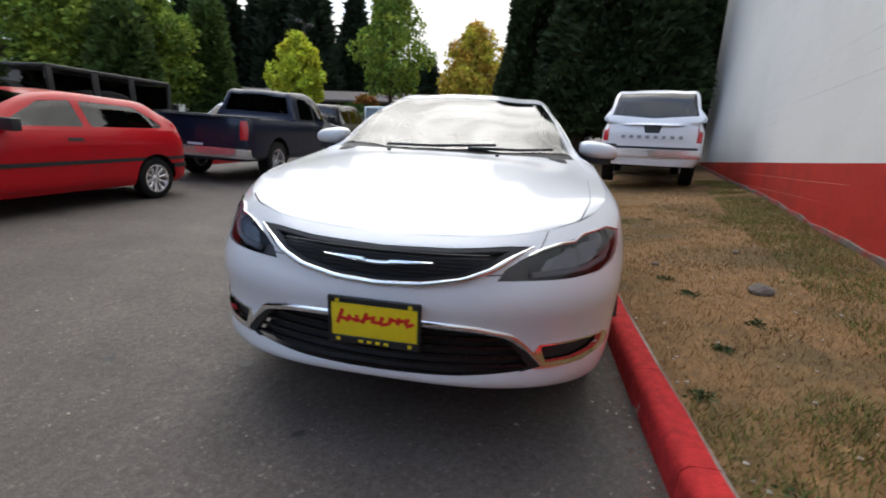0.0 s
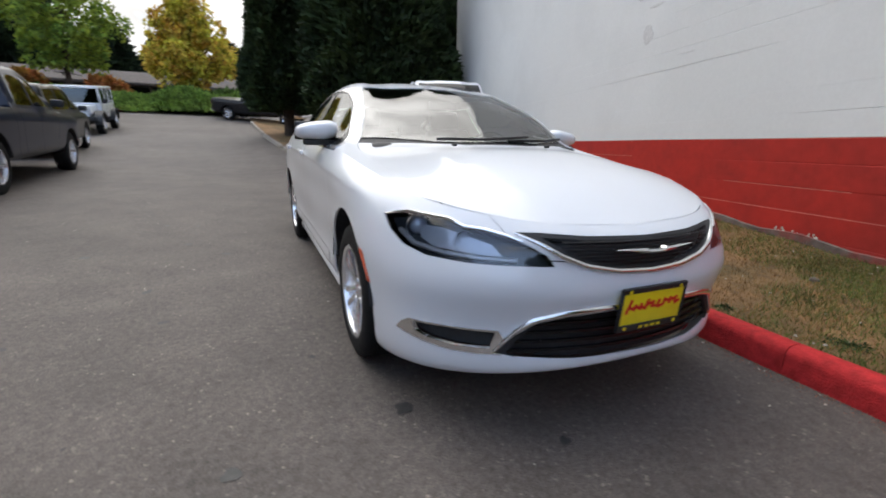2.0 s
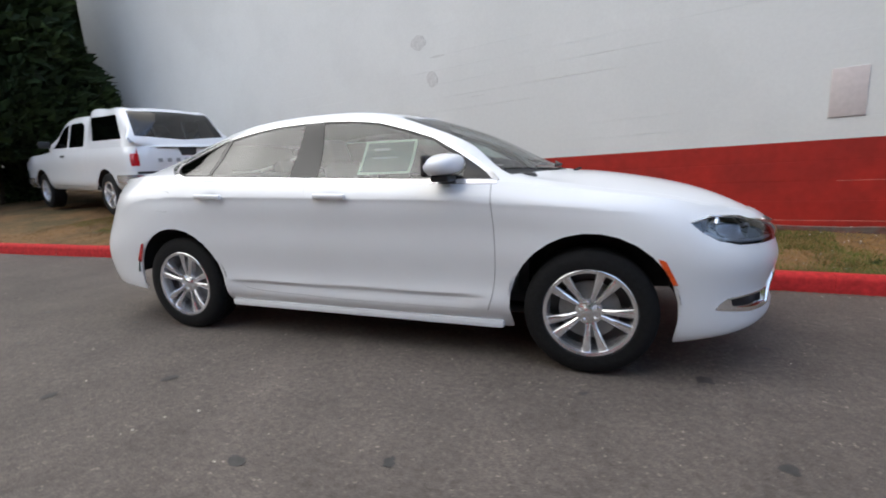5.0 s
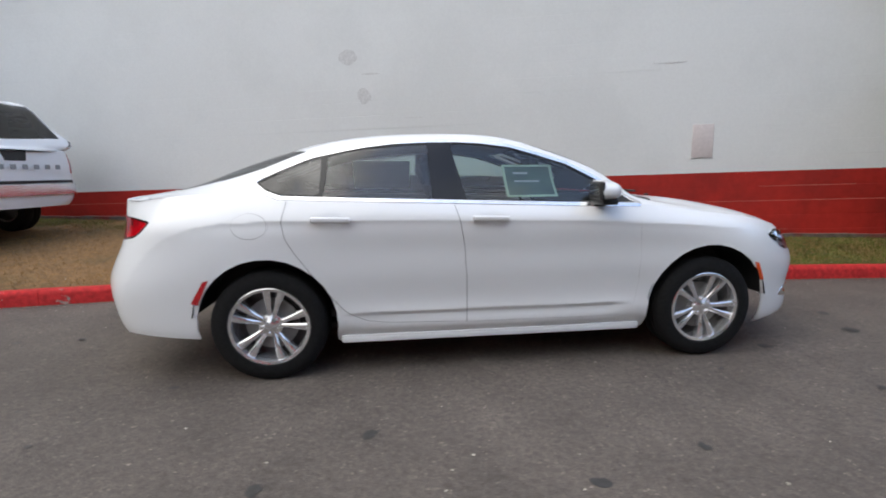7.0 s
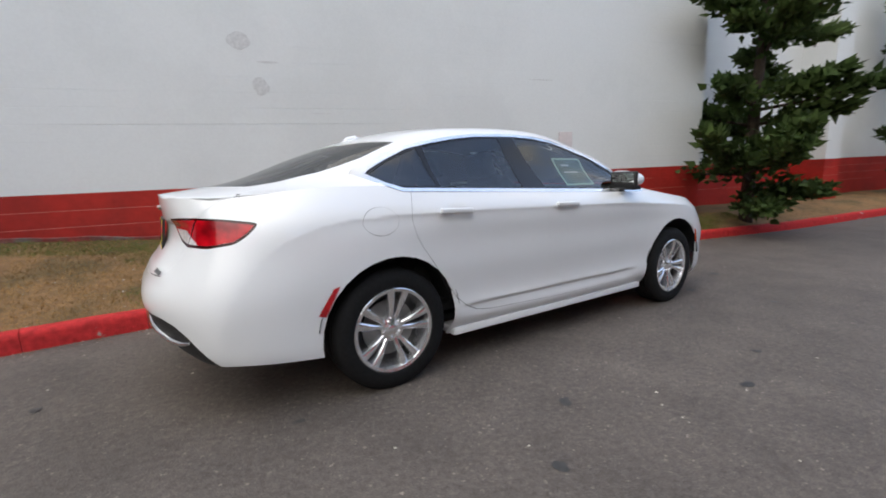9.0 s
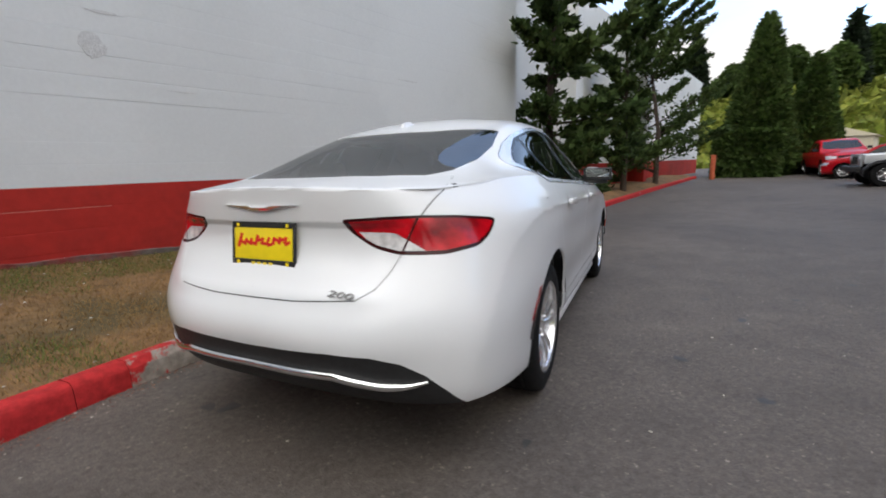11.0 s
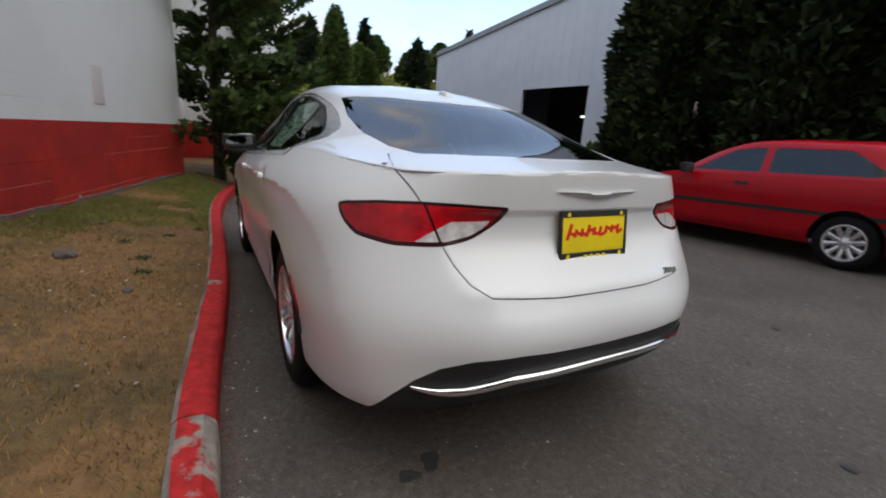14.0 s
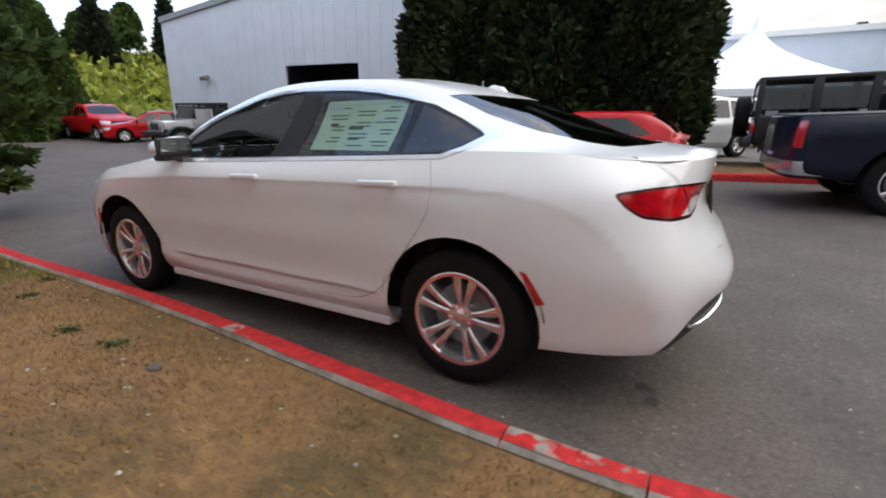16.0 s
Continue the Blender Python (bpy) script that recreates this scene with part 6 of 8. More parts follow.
SMALL = dict(w=0.815, xf=1.72, xr=-1.83, floor=0.22, corner=0.75, wheel=0.295, axles=(1.15, -1.15), rim=0.66, spokes=7, tread=0.19, lean=1.3,
             belt=[(-1.83, 0.93), (-1.5, 0.97), (-0.5, 0.95), (0.5, 0.93), (1.0, 0.88), (1.72, 0.70)],
             roof=[(1.72, 0.70, "h"), (1.5, 0.85, "h"), (1.2, 0.95, "h"), (0.98, 1.0, "h"), (0.88, 1.05, "g", 0.84), (0.6, 1.24, "g", 0.79), (0.3, 1.40, "g", 0.74), (0.0, 1.475, "g", 0.72), (-0.5, 1.495, "g", 0.72),
                   (-1.0, 1.46, "g", 0.72), (-1.32, 1.40, "g", 0.73), (-1.50, 1.24, "g", 0.77), (-1.62, 1.06, "g", 0.84, 0.03), (-1.74, 0.965, "h"), (-1.83, 0.935, "h")],
             side_glass=[rounded([(0.62, 0.99), (0.12, 1.34), (-0.40, 1.38), (-0.42, 0.99)], 0.05), rounded([(-0.50, 0.99), (-0.48, 1.38), (-0.95, 1.35), (-1.22, 1.05), (-1.15, 1.0)], 0.06)],
             screen=[(0.92, -0.02), (0.86, 0.42), (0.76, 0.60), (0.34, 0.55), (0.22, 0.50), (0.18, -0.02)], back=[(-0.02, 1.06), (-0.02, 1.36), (0.50, 1.35), (0.60, 1.22), (0.62, 1.08)], back_upright=True, rear_glass_x=-1.2,
             front={"head": [(0.48, 0.66), (0.48, 0.80), (0.72, 0.80), (0.72, 0.66)], "grille": [(-0.02, 0.32), (-0.02, 0.42), (0.5, 0.42), (0.5, 0.32)]},
             rear={"tail": [(0.56, 0.74), (0.56, 0.92), (0.74, 0.92), (0.74, 0.74)], "chrome": [(-0.02, 0.845), (-0.02, 0.875), (0.22, 0.875), (0.22, 0.845)], "plate": [(-0.02, 0.72), (-0.02, 0.83), (0.15, 0.83), (0.15, 0.72)],
                   "black": [(-0.02, 0.36), (-0.02, 0.41), (0.60, 0.42), (0.60, 0.37)]},
             side={"handle": [(-0.36, 0.84), (-0.36, 0.87), (-0.20, 0.87), (-0.20, 0.84)]},
             seams=[[(0.74, 0.93), (0.80, 0.6), (0.70, 0.30), (-0.46, 0.30), (-0.48, 0.95)]], cabin=(-1.4, 0.8), seats=(0.05, -0.85), mirror=(0.62, 1.0))

SUV = dict(w=0.93, xf=2.3, xr=-2.3, floor=0.30, corner=0.5, wheel=0.36, axles=(1.38, -1.38), rim=0.62, spokes=5, tread=0.24, lean=0.8,
           belt=[(-2.3, 1.06), (-1.0, 1.08), (0.8, 1.06), (1.2, 1.04), (2.0, 0.98), (2.3, 0.90)],
           roof=[(2.3, 0.90, "h"), (2.1, 1.0, "h"), (1.6, 1.08, "h"), (1.2, 1.12, "h"), (1.1, 1.15, "g", 0.85), (0.75, 1.42, "g", 0.80), (0.4, 1.64, "g", 0.76), (0.1, 1.71, "g", 0.75), (-0.8, 1.73, "g", 0.75), (-1.6, 1.71, "g", 0.75),
                 (-2.0, 1.66, "g", 0.75), (-2.14, 1.42, "g", 0.79), (-2.22, 1.2, "g", 0.85, 0.03), (-2.27, 1.09, "h"), (-2.3, 1.06, "h")],
           side_glass=[rounded([(0.84, 1.11), (0.38, 1.54), (0.02, 1.61), (0.0, 1.12)], 0.04), rounded([(-0.08, 1.12), (-0.06, 1.61), (-0.92, 1.62), (-0.95, 1.13)], 0.04), rounded([(-1.04, 1.13), (-1.0, 1.62), (-1.85, 1.58), (-1.98, 1.15)], 0.05)],
           screen=[(1.08, -0.02), (1.0, 0.5), (0.92, 0.72), (0.48, 0.66), (0.36, -0.02)], back=[(-0.02, 1.18), (-0.02, 1.58), (0.60, 1.57), (0.70, 1.18)], back_upright=True, rear_glass_x=-1.8,
           front={"head": [(0.52, 0.74), (0.52, 0.88), (0.90, 0.88), (0.90, 0.74)], "grille": [(-0.02, 0.62), (-0.02, 0.86), (0.48, 0.86), (0.48, 0.62)], "black": [(-0.02, 0.34), (-0.02, 0.52), (0.8, 0.52), (0.8, 0.34)]},
           rear={"tail": [(0.70, 0.85), (0.70, 1.04), (0.93, 1.04), (0.93, 0.85)], "plate": [(-0.02, 0.80), (-0.02, 0.92), (0.16, 0.92), (0.16, 0.80)], "black": [(-0.02, 0.34), (-0.02, 0.50), (0.85, 0.50), (0.85, 0.34)]},
           side={}, seams=[[(0.95, 1.05), (0.98, 0.7), (0.85, 0.42), (-0.03, 0.42), (-0.04, 1.06)], [(-0.04, 0.42), (-0.9, 0.42), (-1.02, 0.7), (-1.0, 1.06)]], cabin=(-2.0, 1.0), seats=(0.1, -0.85), mirror=(0.85, 1.16))

SALOON = dict(w=0.88, xf=2.25, xr=-2.3, floor=0.22, corner=0.6, wheel=0.32, axles=(1.35, -1.35), rim=0.64, spokes=7, tread=0.21, lean=1.0,
              belt=[(-2.3, 0.95), (-1.2, 0.98), (0.8, 0.94), (1.3, 0.90), (2.25, 0.72)],
              roof=[(2.25, 0.72, "h"), (2.0, 0.83, "h"), (1.5, 0.93, "h"), (1.1, 0.98, "h"), (0.98, 1.02, "g", 0.84), (0.6, 1.24, "g", 0.78), (0.25, 1.39, "g", 0.73), (-0.1, 1.44, "g", 0.72), (-0.6, 1.44, "g", 0.72), (-1.0, 1.37, "g", 0.72),
                    (-1.35, 1.20, "g", 0.75), (-1.62, 1.05, "g", 0.82, 0.03), (-1.8, 1.01, "h"), (-2.2, 0.985, "h"), (-2.3, 0.95, "h")],
              side_glass=[rounded([(0.72, 0.99), (0.22, 1.30), (-0.10, 1.35), (-0.12, 1.0)], 0.04), rounded([(-0.20, 1.0), (-0.18, 1.35), (-0.85, 1.30), (-1.15, 1.06), (-1.08, 1.01)], 0.05)],
              screen=[(1.0, -0.02), (0.94, 0.5), (0.84, 0.66), (0.35, 0.58), (0.22, -0.02)], back=[(-1.02, -0.02), (-1.0, 0.52), (-1.52, 0.62), (-1.60, -0.02)], rear_glass_x=-0.9,
              front={"head": [(0.48, 0.60), (0.48, 0.72), (0.85, 0.72), (0.85, 0.60)], "grille": [(-0.02, 0.52), (-0.02, 0.66), (0.42, 0.66), (0.42, 0.52)]},
              rear={"tail": [(0.45, 0.74), (0.45, 0.90), (0.86, 0.90), (0.86, 0.74)], "plate": [(-0.02, 0.74), (-0.02, 0.86), (0.16, 0.86), (0.16, 0.74)]},
              side={}, seams=[[(0.85, 0.94), (0.88, 0.6), (0.78, 0.30), (-0.14, 0.30), (-0.16, 0.97)], [(-0.15, 0.30), (-0.95, 0.32), (-1.15, 0.7), (-1.12, 0.97)]], cabin=(-1.5, 0.9), seats=(0.1, -0.8), mirror=(0.74, 1.0))

def off_roader(name, label, m, paint, top_look, open_door=False):
    """A boxy open-wheeled four-by-four with a hard top and a spare wheel on its tail."""
    car = tagged(new(name), label, "off-roader")
    car.matrix_basis = m
    body = box("tub", (2.75, 1.52, 0.55), pose(-0.72, 0, 0.83), paint, car, bevel=0.05, seg=3)
    box("bonnet", (1.25, 1.28, 0.34), pose(1.25, 0, 0.94), paint, car, bevel=0.06, seg=3, taper=(0.97, 0.93))
    box("grille", (0.07, 1.10, 0.42), pose(1.90, 0, 0.90), paint, car, bevel=0.02)
    for k in range(7):
        box("grille_slot", (0.02, 0.055, 0.26), pose(1.937, -0.27 + 0.09 * k, 0.90), M["trim_black"], car, bevel=0.006)
    for s in (1, -1):
        b = add_lathe(bmesh.new(), [(0.0005, 0.02), (0.07, 0.015), (0.09, 0.0), (0.095, -0.02)], 24)
        part("headlight", b, M["reflector_silver"], car, smooth=True).matrix_basis = pose(1.94, 0.42 * s, 0.95, 0, 0, -90)
        for cx in (1.35, -1.35):
            b = bmesh.new()
            prof = [(cx + 0.62 * math.cos(a), 0.40 + 0.50 * math.sin(a)) for a in np.linspace(0.15, math.pi - 0.15, 9)]
            rows = [[b.verts.new((x, y, z - d)) for x, z in prof] for y, d in ((s * 0.66, 0.0), (s * 0.93, 0.0), (s * 0.93, 0.07), (s * 0.66, 0.07))]
            for r0, r1 in zip(rows, rows[1:] + rows[:1]):
                for i in range(8):
                    b.faces.new((r0[i], r0[i + 1], r1[i + 1], r1[i]))
            part("wheel_flare", b, M["trim_black"], car, smooth=True)
        box("tail_light", (0.05, 0.13, 0.19), pose(-2.11, 0.68 * s, 0.88), M["reflector_red"], car, bevel=0.015)
        d0 = box("door_seam", (0.012, 0.006, 0.5), pose(0.55, 0.762 * s, 0.85), M["seam"], car)
        box("door_seam", (0.012, 0.006, 0.5), pose(-0.38, 0.762 * s, 0.85), M["seam"], car)
        box("door_mirror", (0.07, 0.16, 0.17), pose(0.52, 0.90 * s, 1.24), M["trim_black"], car, bevel=0.03)
        for x0, x1 in ((0.46, -0.36), (-0.50, -1.16), (-1.30, -2.02)):
            box("side_window", ((x0 - x1), 0.012, 0.44), pose((x0 + x1) / 2, 0.722 * s, 1.43, 2.5 * s, 0, 0), M["glass_dark"], car).visible_shadow = False
    box("hard_top", (2.72, 1.46, 0.09), pose(-0.76, 0, 1.76), top_look, car, bevel=0.035, seg=3)
    for x, wx in ((0.52, 0.09), (-0.43, 0.13), (-1.23, 0.14), (-2.07, 0.10)):
        for s in (1, -1):
            box("pillar", (wx, 0.07, 0.66), pose(x, 0.715 * s, 1.42, 2.5 * s, 8 if x > 0 else 0, 0), top_look, car, bevel=0.015)
    box("windscreen_frame", (0.06, 1.46, 0.07), pose(0.66, 0, 1.13), paint, car, bevel=0.015)
    box("windscreen", (0.012, 1.32, 0.56), pose(0.60, 0, 1.42, 0, -12, 0), M["glass_dark"], car).visible_shadow = False
    box("rear_window", (0.012, 1.22, 0.46), pose(-2.10, 0, 1.44), M["glass_dark"], car).visible_shadow = False
    box("rear_frame", (0.05, 1.40, 0.06), pose(-2.09, 0, 1.17), top_look, car, bevel=0.012)
    box("bumper", (0.18, 1.60, 0.18), pose(2.05, 0, 0.62), M["trim_black"], car, bevel=0.04)
    box("bumper", (0.18, 1.55, 0.18), pose(-2.19, 0, 0.60), M["trim_black"], car, bevel=0.04)
    box("chassis", (3.7, 1.0, 0.16), pose(-0.05, 0, 0.52), M["trim_black"], car)
    for x in (0.0, -0.9):
        for y in (-0.36, 0.36):
            box("seat", (0.15, 0.46, 0.66), pose(x, y, 1.25, 0, -10, 0), M["cloth"], car, bevel=0.05)
    if open_door:
        box("open_door", (0.06, 0.92, 0.95), pose(0.50, 1.22, 1.08, 0, 0, 12), paint, car, bevel=0.02)
    wheel_parts(0.40, 0.22, 0.26, 5, "single", car, [(cx, s * 0.76, 0.40, s) for cx in (1.35, -1.35) for s in (1, -1)] + [(-2.32, 0.0, 1.02, 9)])
    spare = [o for o in car.children if o.name.startswith("wheel") and o.matrix_basis.translation.x < -2.2][0]
    spare.matrix_basis = pose(-2.30, 0.0, 1.08, 0, 0, 90)
    return car


def park_vehicles():
    plain_vehicle("red_hatchback", "red three-door hatchback with black rub strips", "car", on_ground(0.90, -5.19, 12.8) @ Matrix.Scale(0.955, 4), HATCH, M["paint_red"])
    ram = plain_vehicle("navy_pickup", "dark navy pickup truck with a chrome rear bumper", "pickup truck", on_ground(-4.72, -6.75, 197), PICKUP, M["paint_navy"])
    # flat black panel in place of the shaded inside of the open bed
    box("bed_dark_panel", (1.72, 1.55, 0.03), pose(-1.98, 0, 1.178), M["trim_black"], ram, bevel=0.01)
    plain_vehicle("cream_city_car", "cream two-door city car", "car", on_ground(8.98, -4.92, -6), SMALL, M["paint_cream"])
    # on the lawn, backed against the wall
    fr = dict(PICKUP, w=0.90, wheel=0.37)
    white = plain_vehicle("white_pickup", "white pickup truck with a bed canopy standing on the lawn", "pickup truck", pose(-8.55, 1.42, 0.66, 0, -2.6, 180), dict(fr, xr=-2.72, axles=(1.6, -1.6),
                          roof=[p for p in fr["roof"] if p[0] > -0.7] + [(-0.9, 1.76, "g", 0.76), (-1.0, 1.82, "g", 0.80), (-1.6, 1.84, "g", 0.80), (-2.1, 1.82, "g", 0.80), (-2.22, 1.76, "g", 0.80), (-2.45, 1.50, "g", 0.86), (-2.62, 1.25, "g", 0.93, 0.02), (-2.68, 1.18, "h"), (-2.72, 1.17, "h")],
                          side_glass=fr["side_glass"] + [rounded([(-1.1, 1.30), (-1.08, 1.70), (-2.05, 1.70), (-2.25, 1.30)], 0.04)], back=[(-2.20, -0.02), (-2.19, 0.66), (-2.56, 0.74), (-2.60, -0.02)], back_upright=False, rear_glass_x=-2.0,
                          belt=[(-2.72, 1.17), (-0.95, 1.17), (-0.5, 1.17), (0.9, 1.15), (1.4, 1.13), (2.3, 1.08), (2.75, 1.0)],
                          rear={"tail": [(0.76, 0.86), (0.76, 1.13), (0.92, 1.13), (0.92, 0.86)], "chrome": [(-0.02, 0.58), (-0.02, 0.72), (0.90, 0.72), (0.90, 0.58)], "plate": [(-0.02, 0.60), (-0.02, 0.70), (0.15, 0.70), (0.15, 0.60)],
                                "badge": [(-0.02, 1.02), (-0.02, 1.16), (0.16, 1.16), (0.12, 1.02)], "black": [(-0.02, 0.73), (-0.02, 0.77), (0.80, 0.77), (0.80, 0.73)]}), M["paint_white"])
    for k in range(8):
        box("tailgate_lettering", (0.004, 0.065, 0.060), pose(-2.750, -0.49 + 0.14 * k, 0.945), M["grey_wall"], white)
    off_roader("black_off_roader", "black four-by-four with a hard top and a spare wheel", on_ground(-3.2, -9.9, 191) @ Matrix.Scale(1.01, 4), M["paint_black"], M["trim_black"])
    off_roader("grey_off_roader", "grey four-by-four with a black top and an open door", on_ground(18.6, -5.6, 100), M["paint_silver"], M["trim_black"], True)
    # along the lane behind
    plain_vehicle("black_suv", "black sport utility car parked behind the pickup along the lane", "car", on_ground(-10.1, -9.15, 199), SUV, M["paint_black"], detail=0.8)
    off_roader("white_off_roader", "white boxy four-by-four facing up the lane", on_ground(-17.8, -12.0, 17), M["paint_white"], M["paint_white"])
    plain_vehicle("white_coupe", "white saloon parked beyond the hedge bank", "car", on_ground(-37.0, -14.6, 74), SALOON, M["paint_white"], detail=0.6)
    plain_vehicle("black_pickup", "black pickup truck parked across the end of the lane", "pickup truck", on_ground(-25.5, -6.4, 74), PICKUP, M["paint_black"], detail=0.7)
    plain_vehicle("pale_blue_saloon", "pale blue saloon parked behind the pickup", "car", on_ground(-9.5, -13.2, 17), SUV, M["paint_blue"], detail=0.6)
    plain_vehicle("white_saloon", "white saloon parked in the far row", "car", on_ground(-15.0, -15.8, 17), SALOON, M["paint_white"], detail=0.6)
    plain_vehicle("silver_saloon", "silver saloon parked in the far row", "car", on_ground(-22.5, -14.6, 20), SALOON, M["paint_silver"], detail=0.6)
    plain_vehicle("dark_saloon", "dark saloon parked in the far row", "car", on_ground(-12.5, -16.5, 17), SALOON, M["paint_grey"], detail=0.6)
    plain_vehicle("silver_suv", "silver sport utility car beyond the planting bed", "car", on_ground(1.2, -13.0, 60), SUV, M["paint_silver"], detail=0.7)
    plain_vehicle("dark_grey_suv", "dark grey sport utility car parked behind the cedars", "car", on_ground(-21.6, -2.2, 6), SUV, M["paint_grey"], detail=0.7)
    # at the far end ahead
    plain_vehicle("red_pickup", "red pickup truck facing the lane", "pickup truck", on_ground(27.2, -3.6, 190), PICKUP, M["paint_red"], detail=0.7)
    plain_vehicle("red_coupe", "red car parked beside the metal building", "car", on_ground(23.6, -5.2, 75), SALOON, M["paint_red"], detail=0.6)
    plain_vehicle("blue_saloon", "blue-grey saloon at the far end", "car", on_ground(27.5, -6.2, 80), SALOON, M["paint_blue"], detail=0.6)


park_vehicles()


# ---------------------------------------------------------------- trees and shrubs
def leaf_mat(name, color, second, rough=0.75, through_light=0.3):
    m = mat(name, color, rough, vary=0.25, scale=1.5, second=second, second_scale=0.9, second_low=0.42, second_high=0.62, spec=0.25, island=0.45)
    n, l = nodes_of(m)
    b, thin, mix = n["Principled BSDF"], n.new("ShaderNodeBsdfTranslucent"), n.new("ShaderNodeMixShader")
    mix.inputs["Fac"].default_value = through_light
    l.new(b.inputs["Base Color"].links[0].from_socket, thin.inputs["Color"])
    l.new(b.outputs["BSDF"], mix.inputs[1])
    l.new(thin.outputs["BSDF"], mix.inputs[2])
    l.new(mix.outputs["Shader"], n["Material Output"].inputs["Surface"])
    return m


M["leaf_cedar"] = leaf_mat("cedar_foliage", (0.018, 0.032, 0.011), (0.034, 0.052, 0.015), through_light=0.1)
M["leaf_pine"] = leaf_mat("pine_foliage", (0.045, 0.075, 0.022), (0.085, 0.125, 0.034))
M["leaf_hedge"] = leaf_mat("hedge_foliage", (0.050, 0.088, 0.018), (0.070, 0.105, 0.026))
M["leaf_dark"] = leaf_mat("fir_foliage", (0.014, 0.024, 0.013), (0.022, 0.036, 0.016))
M["leaf_lime"] = leaf_mat("lime_maple_foliage", (0.42, 0.50, 0.05), (0.55, 0.52, 0.04))
M["leaf_green"] = leaf_mat("green_maple_foliage", (0.13, 0.21, 0.035), (0.27, 0.32, 0.04))
M["leaf_amber"] = leaf_mat("amber_maple_foliage", (0.46, 0.43, 0.05), (0.52, 0.28, 0.05))
M["leaf_rust"] = leaf_mat("rust_shrub_foliage", (0.36, 0.12, 0.04), (0.30, 0.18, 0.04))
M["leaf_bank"] = leaf_mat("bank_foliage", (0.12, 0.20, 0.035), (0.16, 0.24, 0.05))
M["leaf_hill"] = leaf_mat("hillside_foliage", (0.16, 0.20, 0.03), (0.27, 0.28, 0.05))


def sprays(name, centres, outs, size, material, parent, rng, droop=0.2, long=1.6):
    """Many small leaf sprays: bent two-triangle tufts round the given places, pointing the given ways."""
    n = len(centres)
    c = np.asarray(centres, float)
    o = np.asarray(outs, float) + rng.normal(0, 0.45, (n, 3))
    o[:, 2] -= droop
    o /= np.linalg.norm(o, axis=1, keepdims=True) + 1e-9
    side = np.cross(o, rng.normal(0, 1, (n, 3)))
    side /= np.linalg.norm(side, axis=1, keepdims=True) + 1e-9
    s = size * rng.uniform(0.6, 1.4, (n, 1))
    nor = np.cross(o, side)
    a, b = c - o * s * 0.3 * long, c + o * s * 0.8 * long - nor * s * 0.12
    p, q = c + side * s * 0.5 + nor * s * 0.10, c - side * s * 0.5 + nor * s * 0.06
    verts = np.stack([a, p, b, q], 1).reshape(-1, 3)
    me = bpy.data.meshes.new(name)
    me.vertices.add(4 * n)
    me.vertices.foreach_set("co", verts.ravel())
    tri = np.array([[0, 1, 2], [0, 2, 3]])[None] + 4 * np.arange(n)[:, None, None]
    me.loops.add(6 * n)
    me.loops.foreach_set("vertex_index", tri.ravel().astype(np.int32))
    me.polygons.add(2 * n)
    me.polygons.foreach_set("loop_start", np.arange(0, 6 * n, 3, dtype=np.int32))
    me.update(calc_edges=True)
    me.validate()
    me.materials.append(material)
    ob = new(name, me)
    ob.parent = parent
    return ob


